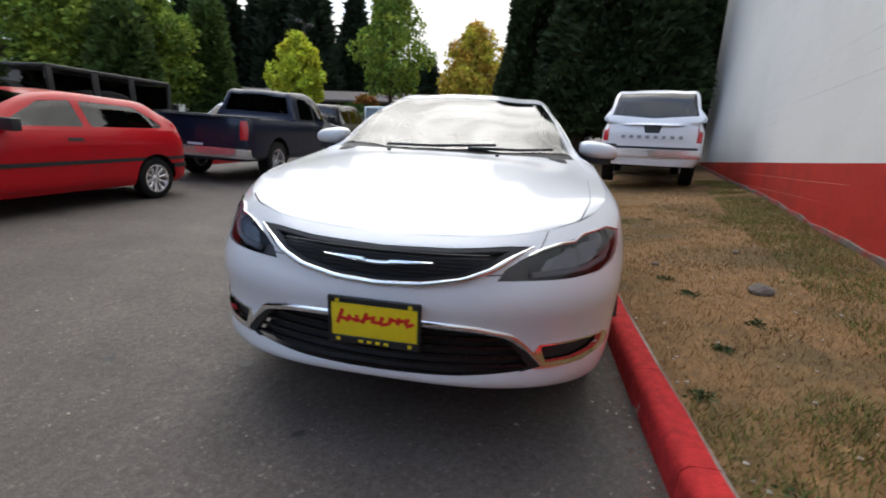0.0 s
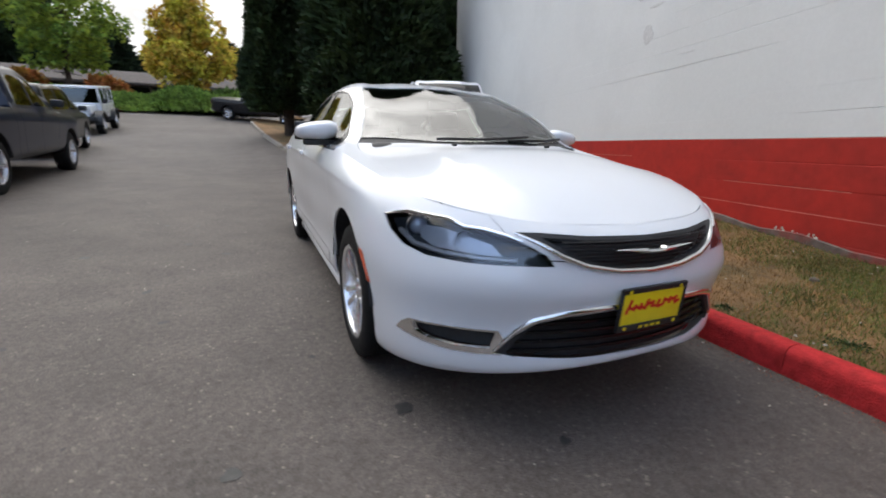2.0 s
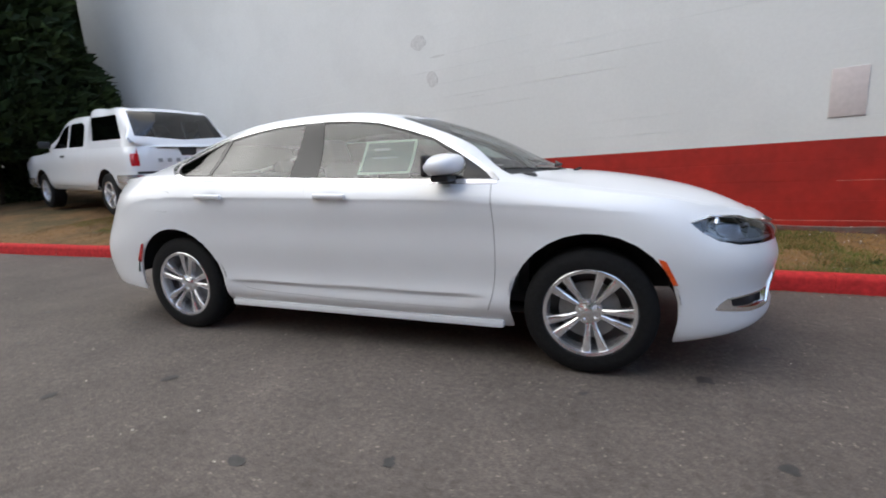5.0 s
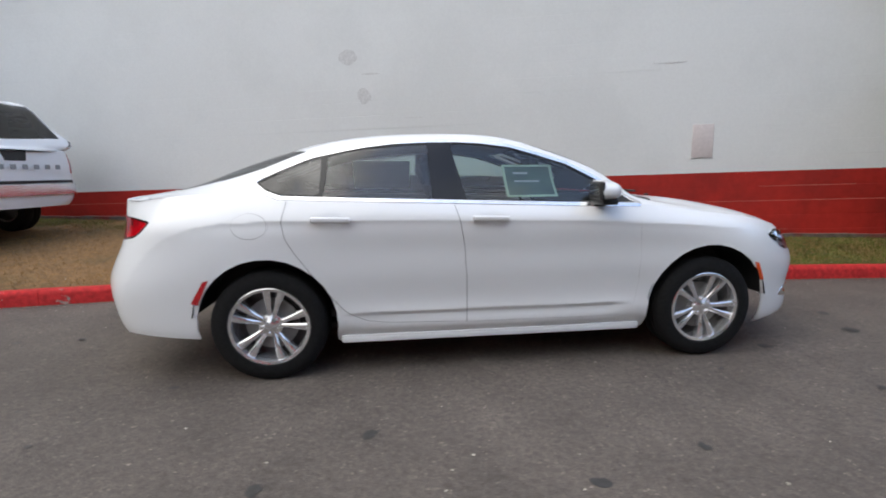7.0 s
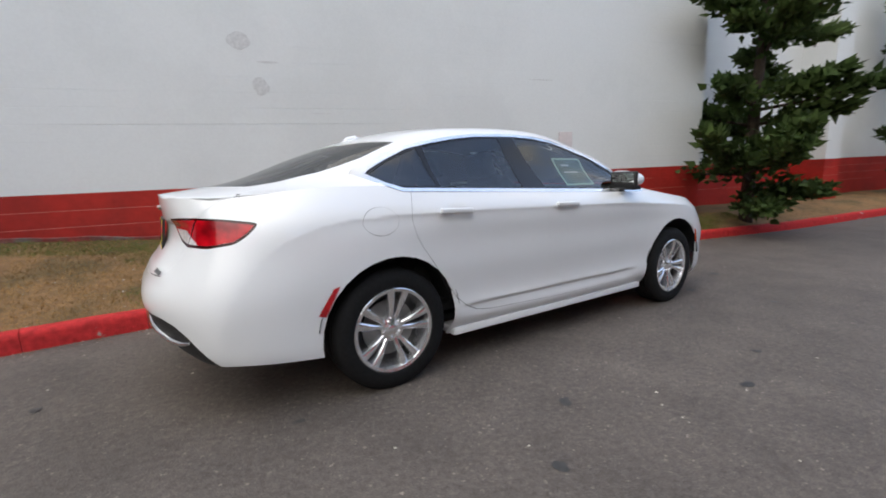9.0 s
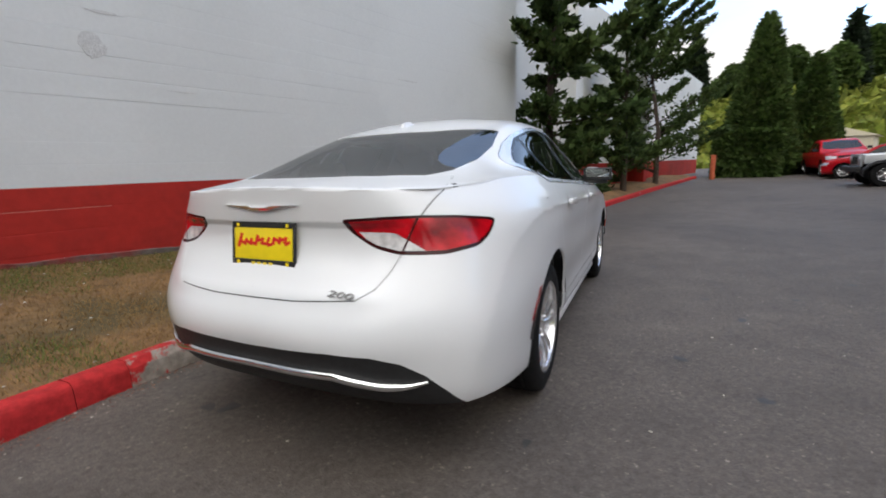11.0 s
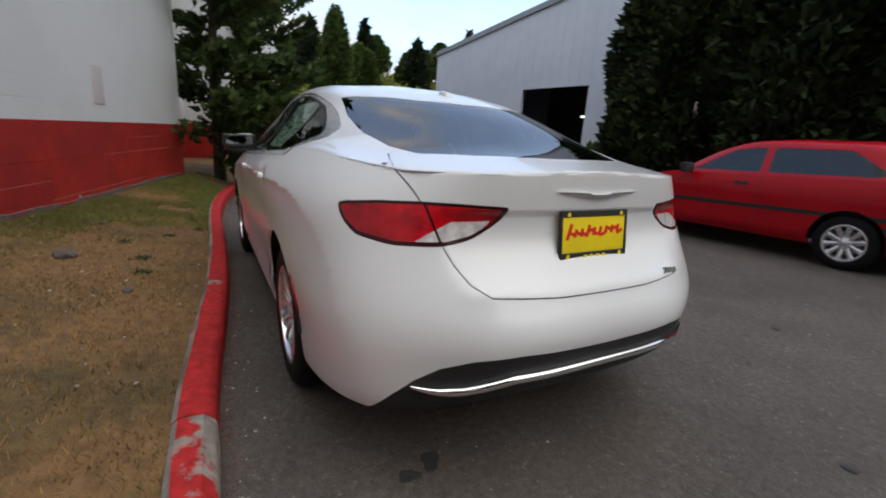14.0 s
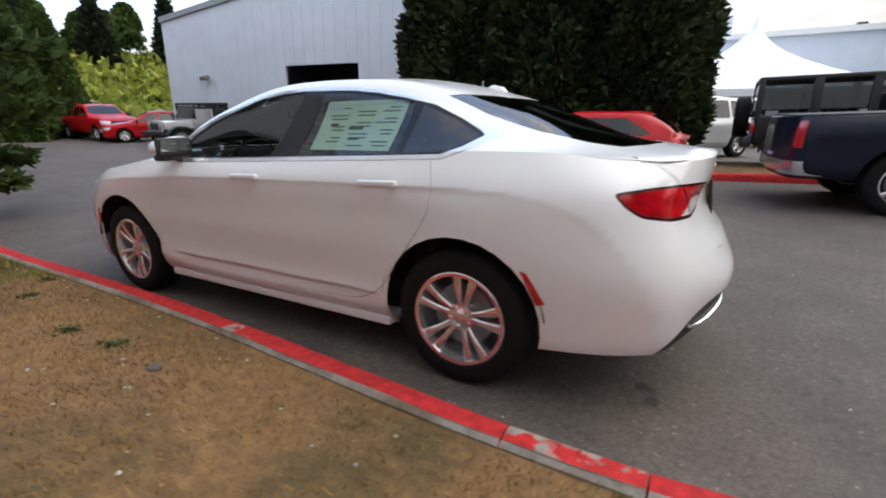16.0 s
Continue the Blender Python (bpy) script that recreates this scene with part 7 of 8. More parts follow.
def conifer(name, label, x, y, z, h, r, n, size, leaf, seed, shape=0.8, base=0.0, trunk=0.16, layers=0, ragged=0.25, lean=(0, 0), core=True, rise=(0.0, 0.55)):
    """A conifer: trunk, boughs and a crown of sprays; shape bends its outline, layers gives tiers of boughs with gaps between."""
    rng = np.random.default_rng(seed)
    tree = tagged(new(name), label, "tree")
    tree.matrix_basis = pose(x, y, z, 0, 0, seed * 37 % 360)
    tube("trunk", [(0, 0, -0.3), (0.02, 0, h * 0.3), (lean[0] * 0.5, lean[1] * 0.5, h * 0.7), (lean[0], lean[1], h * 0.98)], [trunk, trunk * 0.75, trunk * 0.4, 0.02], M["bark"], tree)
    cen, out = [], []
    boughs = bmesh.new()

    def reach(f):
        return r * ((1 - f) ** shape) * (0.55 + 0.45 * min(1, (f + 0.12) / 0.2)) if f < 1 else 0.0
    if layers:
        for k in range(layers):
            f = base + (1 - base) * (k + rng.uniform(0, 0.9)) / layers
            a = rng.uniform(0, 2 * math.pi)
            ln = reach((f - base) / (1 - base)) * rng.uniform(0.55, 1.15) + 0.15
            up = rng.uniform(*rise)
            tip = np.array([math.cos(a) * ln, math.sin(a) * ln, h * f + up * ln])
            root = np.array([lean[0] * f, lean[1] * f, h * f])
            add_tube(boughs, [tuple(root), tuple((root + tip) / 2 + (0, 0, -0.03 * ln)), tuple(tip)], [0.035, 0.022, 0.008], 5)
            m = int(n / layers)
            t = rng.uniform(0.18, 1.05, m) ** 0.8
            off = rng.normal(0, 1, (m, 3)) * (0.05 + 0.095 * ln * (1.15 - t))[:, None] * np.array([1, 1, 0.55])
            cen.append(root + t[:, None] * (tip - root) + off)
            out.append(np.tile((tip - root) / (np.linalg.norm(tip - root) + 1e-9), (m, 1)) * 0.8 + off * 2 + (0, 0, 0.35))
    else:
        f = 1 - np.sqrt(rng.uniform(0.0, 1, n))
        f = base + (1 - base) * f
        a = rng.uniform(0, 2 * math.pi, n)
        wob = 1 + ragged * np.sin(3 * a + 7 * f + seed) * 0.5 + ragged * 0.5 * np.sin(7 * a - 19 * f + seed * 2)
        rad = np.array([reach((q - base) / (1 - base)) for q in f]) * wob * (1 - 0.35 * rng.uniform(0, 1, n) ** 2)
        cen.append(np.stack([rad * np.cos(a) + lean[0] * f, rad * np.sin(a) + lean[1] * f, h * f], 1))
        out.append(np.stack([np.cos(a), np.sin(a), np.full(n, 0.55)], 1))
        for k in range(10):
            q = base + (1 - base) * (k + 0.3) / 10
            aa = k * 2.4
            ln = reach((q - base) / (1 - base)) * 0.75
            add_tube(boughs, [(0, 0, h * q), (ln * math.cos(aa), ln * math.sin(aa), h * q + 0.2 * ln)], [0.04, 0.012], 5)
        if core:
            inner = bmesh.new()
            add_lathe(inner, [(max(0.01, reach((q - base) / (1 - base)) * 0.72), h * q) for q in np.linspace(base + 0.005, 0.97, 12)], 14)
            bmesh.ops.rotate(inner, verts=inner.verts, cent=(0, 0, 0), matrix=Matrix.Rotation(radians(90), 3, "X"))
            for v in inner.verts:
                k = 1 + 0.12 * noise.noise(v.co * 1.5)
                v.co.x, v.co.y = v.co.x * k, v.co.y * k
            part("inner_foliage", inner, leaf, tree)
    part("branch_frame", boughs, M["bark"], tree)
    ob = sprays("crown", np.concatenate(cen), np.concatenate(out), size, leaf, tree, rng)
    tagged(ob, kind="stuff")
    return tree


def broadleaf(name, label, x, y, z, h, r, n, size, leaf, seed, bare=0.25, tall=1.0):
    """A broad-leaved tree: trunk, limbs and clumps of leaves with gaps."""
    rng = np.random.default_rng(seed)
    tree = tagged(new(name), label, "tree")
    tree.matrix_basis = pose(x, y, z)
    tube("trunk", [(0, 0, -0.3), (0.05, 0.02, h * bare), (0.0, 0.1, h * 0.6), (0, 0, h * 0.92)], [0.03 * h ** 0.8, 0.022 * h ** 0.8, 0.012 * h ** 0.8, 0.02], M["bark"], tree)
    limbs = bmesh.new()
    cen, out = [], []
    clumps = 72
    for k in range(clumps):
        f = bare + (1 - bare) * ((k + rng.uniform(0, 1)) / clumps)
        g = (f - bare) / (1 - bare)
        a = k * 2.399 + rng.uniform(-0.4, 0.4)
        ln = r * min(1, 0.45 + 2.2 * g) * (1 - g) ** 0.62 * rng.uniform(0.35, 1.15)
        tip = np.array([math.cos(a) * ln, math.sin(a) * ln, h * f * 0.97 + 0.12 * ln])
        add_tube(limbs, [(0, 0, h * max(bare * 0.8, f - 0.18)), tuple(tip * [0.5, 0.5, 1] - [0, 0, 0.08 * h]), tuple(tip)], [0.05, 0.03, 0.01], 5)
        m = n // clumps
        d = rng.normal(0, 1, (m, 3))
        d /= np.linalg.norm(d, axis=1, keepdims=True)
        rad = r * 0.25 * rng.uniform(0.2, 1.0, (m, 1)) ** 0.5 * rng.uniform(0.6, 1.3)
        cen.append(tip + d * rad * np.array([1, 1, 0.8 * tall]))
        out.append(d)
    part("branch_frame", limbs, M["bark"], tree)
    tagged(sprays("crown", np.concatenate(cen), np.concatenate(out), size, leaf, tree, rng, long=1.1), kind="stuff")
    return tree


def shrub(name, label, x, y, z, w, h, n, size, leaf, seed):
    rng = np.random.default_rng(seed)
    sh = tagged(new(name), label, "shrub")
    sh.matrix_basis = pose(x, y, z)
    d = rng.normal(0, 1, (n, 3))
    d[:, 2] = abs(d[:, 2])
    d /= np.linalg.norm(d, axis=1, keepdims=True)
    k = 1 + 0.25 * np.sin(4 * np.arctan2(d[:, 1], d[:, 0]) + seed)[:, None] * (1 - d[:, 2:]) + 0.1 * np.sin(9 * d[:, :1] + 5 * d[:, 2:])
    rad = rng.uniform(0.3, 1.0, (n, 1)) ** 0.4
    stems = bmesh.new()
    for q in range(9):
        a = q * 2.4
        add_tube(stems, [(0, 0, -0.05), (w * 0.3 * math.cos(a), w * 0.3 * math.sin(a), h * 0.5), (w * 0.42 * math.cos(a), w * 0.42 * math.sin(a), h * 0.8)], [0.02, 0.014, 0.006], 5)
    part("stems", stems, M["bark"], sh)
    tagged(sprays("leaves", d * rad * k * [w / 2, w / 2, h], d, size, leaf, sh, rng), kind="stuff")
    return sh


def plant_trees():
    dense = "tall dense dark green cedar"
    # behind the car, beyond the end of the wall
    for x, y, h, r, s in ((-18.6, -3.9, 12.0, 1.75, 1), (-17.8, -1.6, 12.0, 1.8, 2), (-13.1, 0.28, 11.0, 2.5, 3), (-16.8, 4.2, 10.0, 2.2, 4)):
        conifer("cedar", dense + " on the lawn strip", x, y, lawn_z(x, y) if y < 8 else 1, h, r, 26000, 0.17, M["leaf_cedar"], s, shape=0.42, base=0.09, trunk=0.26)
    # across the lane
    for x, y, h, r, s in ((5.0, -7.5, 9.0, 1.75, 5), (3.1, -8.3, 9.5, 1.9, 6), (1.3, -9.0, 8.5, 1.65, 7)):
        conifer("cedar", dense + " in the bed across the lane", x, y, ground_z(x, y) + 0.1, h, r, 30000, 0.13, M["leaf_cedar"], s, shape=0.38, base=0.05, trunk=0.2)
    # ragged pines against the recessed wall
    for x, y, h, r, s, lean, n, tiers, rise in ((6.9, 2.62, 7.8, 1.85, 11, (0.1, -0.2), 19000, 50, (0.0, 0.5)), (14.0, 2.95, 6.6, 1.45, 12, (0.3, -0.3), 9500, 36, (0.2, 0.8)),
                                                 (18.8, 2.95, 8.0, 3.0, 13, (0.6, -1.6), 16000, 40, (0.2, 0.9))):
        conifer("pine", "ragged open pine against the white wall", x, y, lawn_z(x, y) - 0.05, h, r, n, 0.11, M["leaf_pine"], s, shape=0.5, base=0.05, trunk=0.13, layers=tiers, lean=lean, rise=rise)
    # clipped columns at the far end
    for x, y, h, r, s in ((29.2, -0.05, 9.2, 2.0, 21), (31.4, -2.5, 6.9, 1.6, 22)):
        conifer("columnar_cedar", "clipped columnar evergreen at the end of the lane", x, y, ground_z(x, y), h, r, 16000, 0.17, M["leaf_hedge"], s, shape=0.62, base=0.0, trunk=0.15, ragged=0.12)
    tagged(new("clipped_hedge"), "square clipped green hedge under the columnar evergreens", "hedge").matrix_basis = pose(28.3, 0.3, ground_z(28, 0))
    hedge = bpy.data.objects["clipped_hedge"]
    rng = np.random.default_rng(31)
    p = rng.uniform(-1, 1, (7000, 3)) * [1.3, 1.5, 1.25]
    k = rng.integers(0, 3, 7000)
    p[k == 0, 0] = np.sign(p[k == 0, 0]) * 1.3
    p[k == 1, 1] = np.sign(p[k == 1, 1]) * 1.5
    p[k == 2, 2] = 1.25
    tagged(sprays("leaves", p + [0, 0, 1.25], p / 2, 0.2, M["leaf_hedge"], hedge, rng), kind="stuff")
    box("inner_foliage", (2.45, 2.85, 2.35), pose(0, 0, 1.2), M["leaf_hedge"], hedge)
    shrub("low_shrub", "dark green shrub in the kerbed bed", 7.4, -7.0, ground_z(7.4, -7), 2.6, 1.15, 5000, 0.13, M["leaf_pine"], 41)
    shrub("low_shrub", "dark green shrub in the kerbed bed", 5.3, -6.9, ground_z(5.3, -6.9), 2.0, 1.0, 3500, 0.13, M["leaf_pine"], 42)
    shrub("low_shrub", "dark green shrub in the kerbed bed", 9.6, -7.4, ground_z(9.6, -7.4), 1.9, 0.95, 3000, 0.13, M["leaf_pine"], 43)
    shrub("low_shrub", "dark shrub under the cedars", -13.6, 0.9, lawn_z(-13.6, 0.9), 1.6, 0.8, 2500, 0.15, M["leaf_cedar"], 44)
    # hedge bank at the end of the lane
    bank = tagged(new("hedge_bank"), "long low green hedge bank at the end of the lane", "hedge")
    bank.matrix_basis = pose(-29.4, -13.5, ground_z(-29.4, -13.5) - 0.1, 0, 0, -13)
    rng = np.random.default_rng(33)
    p = np.stack([rng.normal(0, 0.75, 16000), rng.uniform(-11, 5.5, 16000), np.zeros(16000)], 1)
    p[:, 2] = 1.55 * np.exp(-(p[:, 0] / 1.2) ** 2) * (0.8 + 0.25 * np.sin(p[:, 1] * 1.1) * np.sin(p[:, 1] * 0.37 + 1)) * rng.uniform(0.75, 1.0, 16000)
    tagged(sprays("leaves", p, p * [0.6, 0, 0] + [0, 0, 1], 0.20, M["leaf_bank"], bank, rng), kind="stuff")
    # beyond the parked rows behind
    far = (("lime-yellow young maple", "leaf_lime", -27.5, -26.5, 7.0, 2.6, 51), ("tall green-yellow maple", "leaf_green", -36.0, -22.5, 13.5, 3.9, 52), ("amber maple turning orange", "leaf_amber", -38.0, -14.5, 9.0, 3.6, 53),
           ("green maple with rusty top", "leaf_green", -16.5, -29.5, 9.5, 3.6, 54), ("broad green maple", "leaf_green", -11.0, -30.0, 10.0, 4.2, 55), ("amber maple", "leaf_amber", -44, -9.0, 9.0, 3.5, 57))
    for label, leaf, x, y, h, r, s in far:
        broadleaf("maple", label + " in the far car park", x, y, ground_z(x, y), h, r, 13000, 0.24, M[leaf], s, tall=1.3)
    for x, y, h, r, s in ((-20.5, -28.5, 9.5, 1.5, 61), (-13.0, -26.0, 7.5, 1.6, 62)):
        conifer("columnar_maple", "dark green columnar tree in the far car park", x, y, ground_z(x, y), h, r, 6000, 0.34, M["leaf_hedge"], s, shape=0.3, base=0.12)
    for x, y, w, h, leaf, s in ((-37, -26, 3.0, 2.8, "leaf_rust", 63), (-34, -13.5, 6.0, 1.6, "leaf_hedge", 64), (-33, -18.5, 3.0, 2.2, "leaf_rust", 65), (-31, -9.5, 5.0, 1.4, "leaf_hedge", 66), (-30.5, -22.5, 6.0, 1.5, "leaf_hedge", 67)):
        shrub("far_shrub", "shrub at the edge of the far car park", x, y, ground_z(x, y), w, h, 3000, 0.3, M[leaf], s)
    # tall firs on the skyline
    rng = np.random.default_rng(77)
    for k in range(16):
        a = radians(-168 + k * 3.4 + rng.uniform(-1, 1))
        d = rng.uniform(62, 85)
        x, y = 3 + d * math.cos(a), d * math.sin(a)
        tall = rng.uniform(20, 30) if k > 5 else rng.uniform(7, 10)
        conifer("fir", "tall dark fir on the skyline", x, y, ground_z(x, y), tall, rng.uniform(3.2, 4.6), 2600, 0.8, M["leaf_dark"], 100 + k, shape=0.75, base=0.1, trunk=0.3, core=k > 4)
    # wooded hillside ahead
    xs, ys = np.linspace(60, 140, 16), np.linspace(-60, 40, 18)
    verts = [(x, y, -1 + 18 * max(0, (x - 62) / 78) ** 0.8 * (0.8 + 0.3 * noise.noise(Vector((x * 0.03, y * 0.05, 0))))) for x in xs for y in ys]
    faces = [(i * 18 + j, (i + 1) * 18 + j, (i + 1) * 18 + j + 1, i * 18 + j + 1) for i in range(15) for j in range(17)]
    tagged(obj("hillside", verts, faces, M["leaf_hill"], smooth=True), "wooded hillside beyond the car park", "hillside", kind="structure")
    woods = tagged(new("hillside_scrub"), "yellow-green scrub covering the hillside", "scrub", kind="stuff")
    cen = []
    for k in range(420):
        x, y = rng.uniform(60, 132), rng.uniform(-55, 35)
        z = -1 + 18 * max(0, (x - 62) / 78) ** 0.8
        cen.append(np.array([x, y, z]) + rng.normal(0, 1, (40, 3)) * [1.6, 1.8, 1.1])
    cen = np.concatenate(cen)
    sprays("leaves", cen, rng.normal(0, 1, cen.shape) + [0, 0, 0.7], 1.0, M["leaf_hill"], woods, rng)
    for k in range(16):
        x, y = rng.uniform(104, 128), -34 + k * 4.2 + rng.uniform(-1.5, 1.5)
        z = -1 + 18 * max(0, (x - 62) / 78) ** 0.8
        if k % 3:
            broadleaf("hill_tree", "dark green tree on the hillside", x, y, z, rng.uniform(8, 13), rng.uniform(3, 4.5), 2600, 0.9, M["leaf_hedge"], 200 + k)
        else:
            conifer("hill_fir", "dark fir on the hillside", x, y, z, rng.uniform(11, 17), rng.uniform(2.4, 3.2), 1800, 0.9, M["leaf_dark"], 200 + k, shape=0.8, base=0.05)


plant_trees()


# ---------------------------------------------------------------- buildings and street furniture
def far_structures():
    # white metal shed with a roller-door opening; its gable wall faces the lane
    c, u = Vector((21.4, -5.4, 0)), Vector((-0.9455, -0.3256, 0))
    nrm = Vector((-u.y, u.x, 0))
    base = -0.6
    shed = tagged(new("metal_building"), "white metal-clad workshop with an open doorway", "building")

    def quad_wall(name, pts, thick, material):
        b = bmesh.new()
        f = b.faces.new([b.verts.new(p) for p in pts])
        ext = bmesh.ops.extrude_face_region(b, geom=[f])
        for v in ext["geom"]:
            if isinstance(v, bmesh.types.BMVert):
                v.co += nrm * thick
        return part(name, b, material, shed)

    def at(s, z):
        return tuple(c + u * s + Vector((0, 0, z)))

    def roof_z(s):
        return 5.5 + 0.126 * min(s, 13) - 0.126 * max(0, s - 13)
    s0, s1, d0, d1, dt = 0.0, 15.0, 6.8, 10.15, 3.42
    edge = [s for s in np.linspace(s0, s1, 31)]
    for a, b in zip(edge, edge[1:]):
        low = dt if a >= d0 - 0.01 and b <= d1 + 0.4 else base
        quad_wall("cladding_sheet", [at(a + 0.004, low), at(b - 0.004, low), at(b - 0.004, roof_z(b)), at(a + 0.004, roof_z(a))], 0.12 + 0.004 * (int(a * 2) % 2), M["metal_sheet"])
    b = bmesh.new()
    for s, t in zip(edge, edge[1:]):
        for lo, hi, o in ((0.0, 0.22, 0.16),):
            p = [Vector(at(s, roof_z(s) - 0.06)), Vector(at(t, roof_z(t) - 0.06)), Vector(at(t, roof_z(t) + 0.16)), Vector(at(s, roof_z(s) + 0.16))]
            vs = [b.verts.new(q - nrm * 0.1) for q in p] + [b.verts.new(q + nrm * 0.2) for q in p]
            for f in ((0, 1, 2, 3), (7, 6, 5, 4), (0, 4, 5, 1), (3, 2, 6, 7)):
                b.faces.new([vs[i] for i in f])
    bmesh.ops.remove_doubles(b, verts=b.verts, dist=0.001)
    part("barge_board", b, M["steel_grey"], shed)
    back = c + u * 13 + nrm * 14
    b = bmesh.new()
    vs = []
    for s in (s0, 13, s1):
        for dpt in (0.1, 28):
            vs.append(b.verts.new(Vector(at(s, roof_z(s) + 0.1)) + nrm * dpt))
    b.faces.new((vs[0], vs[1], vs[3], vs[2]))
    b.faces.new((vs[2], vs[3], vs[5], vs[4]))
    part("roof", b, M["steel_grey"], shed)
    for s in (s0, s1):
        p = [Vector(at(s, base)) + nrm * 0.13, Vector(at(s, base)) + nrm * 28, Vector(at(s, roof_z(s))) + nrm * 28, Vector(at(s, roof_z(s))) + nrm * 0.13]
        obj("side_wall", [tuple(v) for v in p] + [tuple(v + u * (0.1 if s == s0 else -0.1)) for v in p], [(0, 1, 2, 3), (7, 6, 5, 4), (0, 4, 5, 1), (1, 5, 6, 2), (2, 6, 7, 3), (3, 7, 4, 0)], M["metal_sheet"], shed)
    # near-black sheets stand in for the unlit inside of the workshop
    p = [Vector(at(s0, base)) + nrm * 27.9, Vector(at(s1, base)) + nrm * 27.9, Vector(at(s1, 7)) + nrm * 27.9, Vector(at(s0, 7)) + nrm * 27.9]
    obj("back_wall", [tuple(v) for v in p], [(0, 1, 2, 3)], M["dark_inside"], shed)
    inner = [Vector(at(d0 - 3, base + 0.5)) + nrm * 5, Vector(at(d1 + 3, base + 0.5)) + nrm * 5, Vector(at(d1 + 3, 5)) + nrm * 5, Vector(at(d0 - 3, 5)) + nrm * 5]
    obj("doorway_dark_sheet", [tuple(v) for v in inner], [(0, 1, 2, 3)], M["dark_inside"], shed)
    for s, z, w in ((8.3, 2.55, 0.9), (9.3, 2.2, 0.5)):
        q = Vector(at(s, z)) + nrm * 3.0
        box("strip_light", (w, 0.12, 0.06), pose(q.x, q.y, q.z, 0, 0, 19), M["lamp_white"], shed)
    q = Vector(at(2.55, 3.05)) - nrm * 0.18
    lamp = box("wall_lamp", (0.34, 0.26, 0.16), pose(0, 0, 0), M["steel_grey"], None, bevel=0.03)
    tagged(lamp, "small grey floodlight on the metal wall", "wall lamp").matrix_basis = pose(q.x, q.y, q.z, 20, 0, 199)
    box("bracket", (0.05, 0.20, 0.05), pose(0, 0.12, 0.02), M["steel_grey"], lamp)

    # cream shed with a roller door at the far end
    hut = tagged(new("cream_shed"), "cream shed with a low gable roof and a dark door", "building")
    hut.matrix_basis = pose(47, -4.3, ground_z(47, -4) - 0.2, 0, 0, 172)
    box("walls", (6, 5.0, 2.6), pose(0, 0, 1.3), M["siding_cream"], hut)
    b = bmesh.new()
    for x in (-3.2, 3.2):
        b.faces.new([b.verts.new((x, yy, zz)) for yy, zz in ((-2.8, 2.55), (0, 3.5), (2.8, 2.55))])
    vv = list(b.verts)
    b.faces.new((vv[0], vv[1], vv[4], vv[3]))
    b.faces.new((vv[1], vv[2], vv[5], vv[4]))
    b.faces.new((vv[0], vv[3], vv[5], vv[2]))
    part("roof", b, M["siding_cream"], hut)
    box("door", (0.1, 2.2, 1.6), pose(3.02, 0.4, 0.9), M["dark_inside"], hut)

    # long low carport with a brown roof behind
    port = tagged(new("carport_row"), "long low carport with a brown shingle roof", "building")
    port.matrix_basis = pose(-46.0, -24.0, ground_z(-46, -24) - 0.1, 0, 0, 108)
    b = bmesh.new()
    rows = []
    for x in np.linspace(-34, 40, 38):
        rows.append([b.verts.new((x, yy, zz + 0.02 * math.sin(x * 7))) for yy, zz in ((-3.4, 2.35), (-3.4, 2.55), (-1.0, 3.75), (2.5, 3.0), (2.5, 2.7))])
    for p, q in zip(rows, rows[1:]):
        for s in range(4):
            b.faces.new((p[s], q[s], q[s + 1], p[s + 1]))
    part("roof", b, M["roof_brown"], port)
    box("rear_wall", (74, 0.2, 2.6), pose(3, 1.8, 1.3), M["dark_inside"], port)
    for x in np.arange(-33, 40, 4.5):
        box("post", (0.16, 0.16, 2.4), pose(x, -3.2, 1.2), M["bark"], port)
    for x in np.arange(-30, 38, 9.0):
        box("wall_panel", (4.0, 0.12, 1.3), pose(x, -2.6, 0.65), M["siding_cream"], port)
    for k, (x, paint) in enumerate(((-8, "paint_white"), (-2, "paint_silver"), (7, "paint_white"), (13, "paint_grey"), (-15, "paint_blue"))):
        p = port.matrix_basis @ Vector((x, -4.6, 0))
        plain_vehicle("stored_car", "parked car in front of the carport", "car", on_ground(p.x, p.y, 18), SALOON, M[paint], "cars at the carport", 0.5)

    # peaked white tent and low white building across the lane
    tent = tagged(new("peaked_tent"), "white peaked marquee tent", "tent")
    tent.matrix_basis = pose(2.4, -29.0, ground_z(2, -29), 0, 0, 10)
    b = bmesh.new()
    rings = []
    for k in range(9):
        f = k / 8
        half = 5.6 * (1 - f) ** 1.7 + 0.06
        z = 2.7 + 4.0 * f
        ring = []
        for s in range(16):
            a = 2 * math.pi * s / 16
            q = 1 / max(abs(math.cos(a)), abs(math.sin(a))) ** (1 - f * 0.8)
            ring.append(b.verts.new((half * q * math.cos(a), half * q * math.sin(a), z)))
        rings.append(ring)
    low = [b.verts.new((v.co.x, v.co.y, 2.35)) for v in rings[0]]
    for p, q in zip([low] + rings, rings):
        for s in range(16):
            b.faces.new((p[s], p[(s + 1) % 16], q[(s + 1) % 16], q[s]))
    part("canopy", b, M["tent_white"], tent, smooth=True)
    for sx in (-1, 1):
        for sy in (-1, 1):
            tube("pole", [(4.4 * sx, 4.4 * sy, 0), (4.4 * sx, 4.4 * sy, 2.6)], 0.05, M["steel_grey"], tent)
    hall = tagged(new("white_hall"), "low white building with a parapet and dark windows", "building")
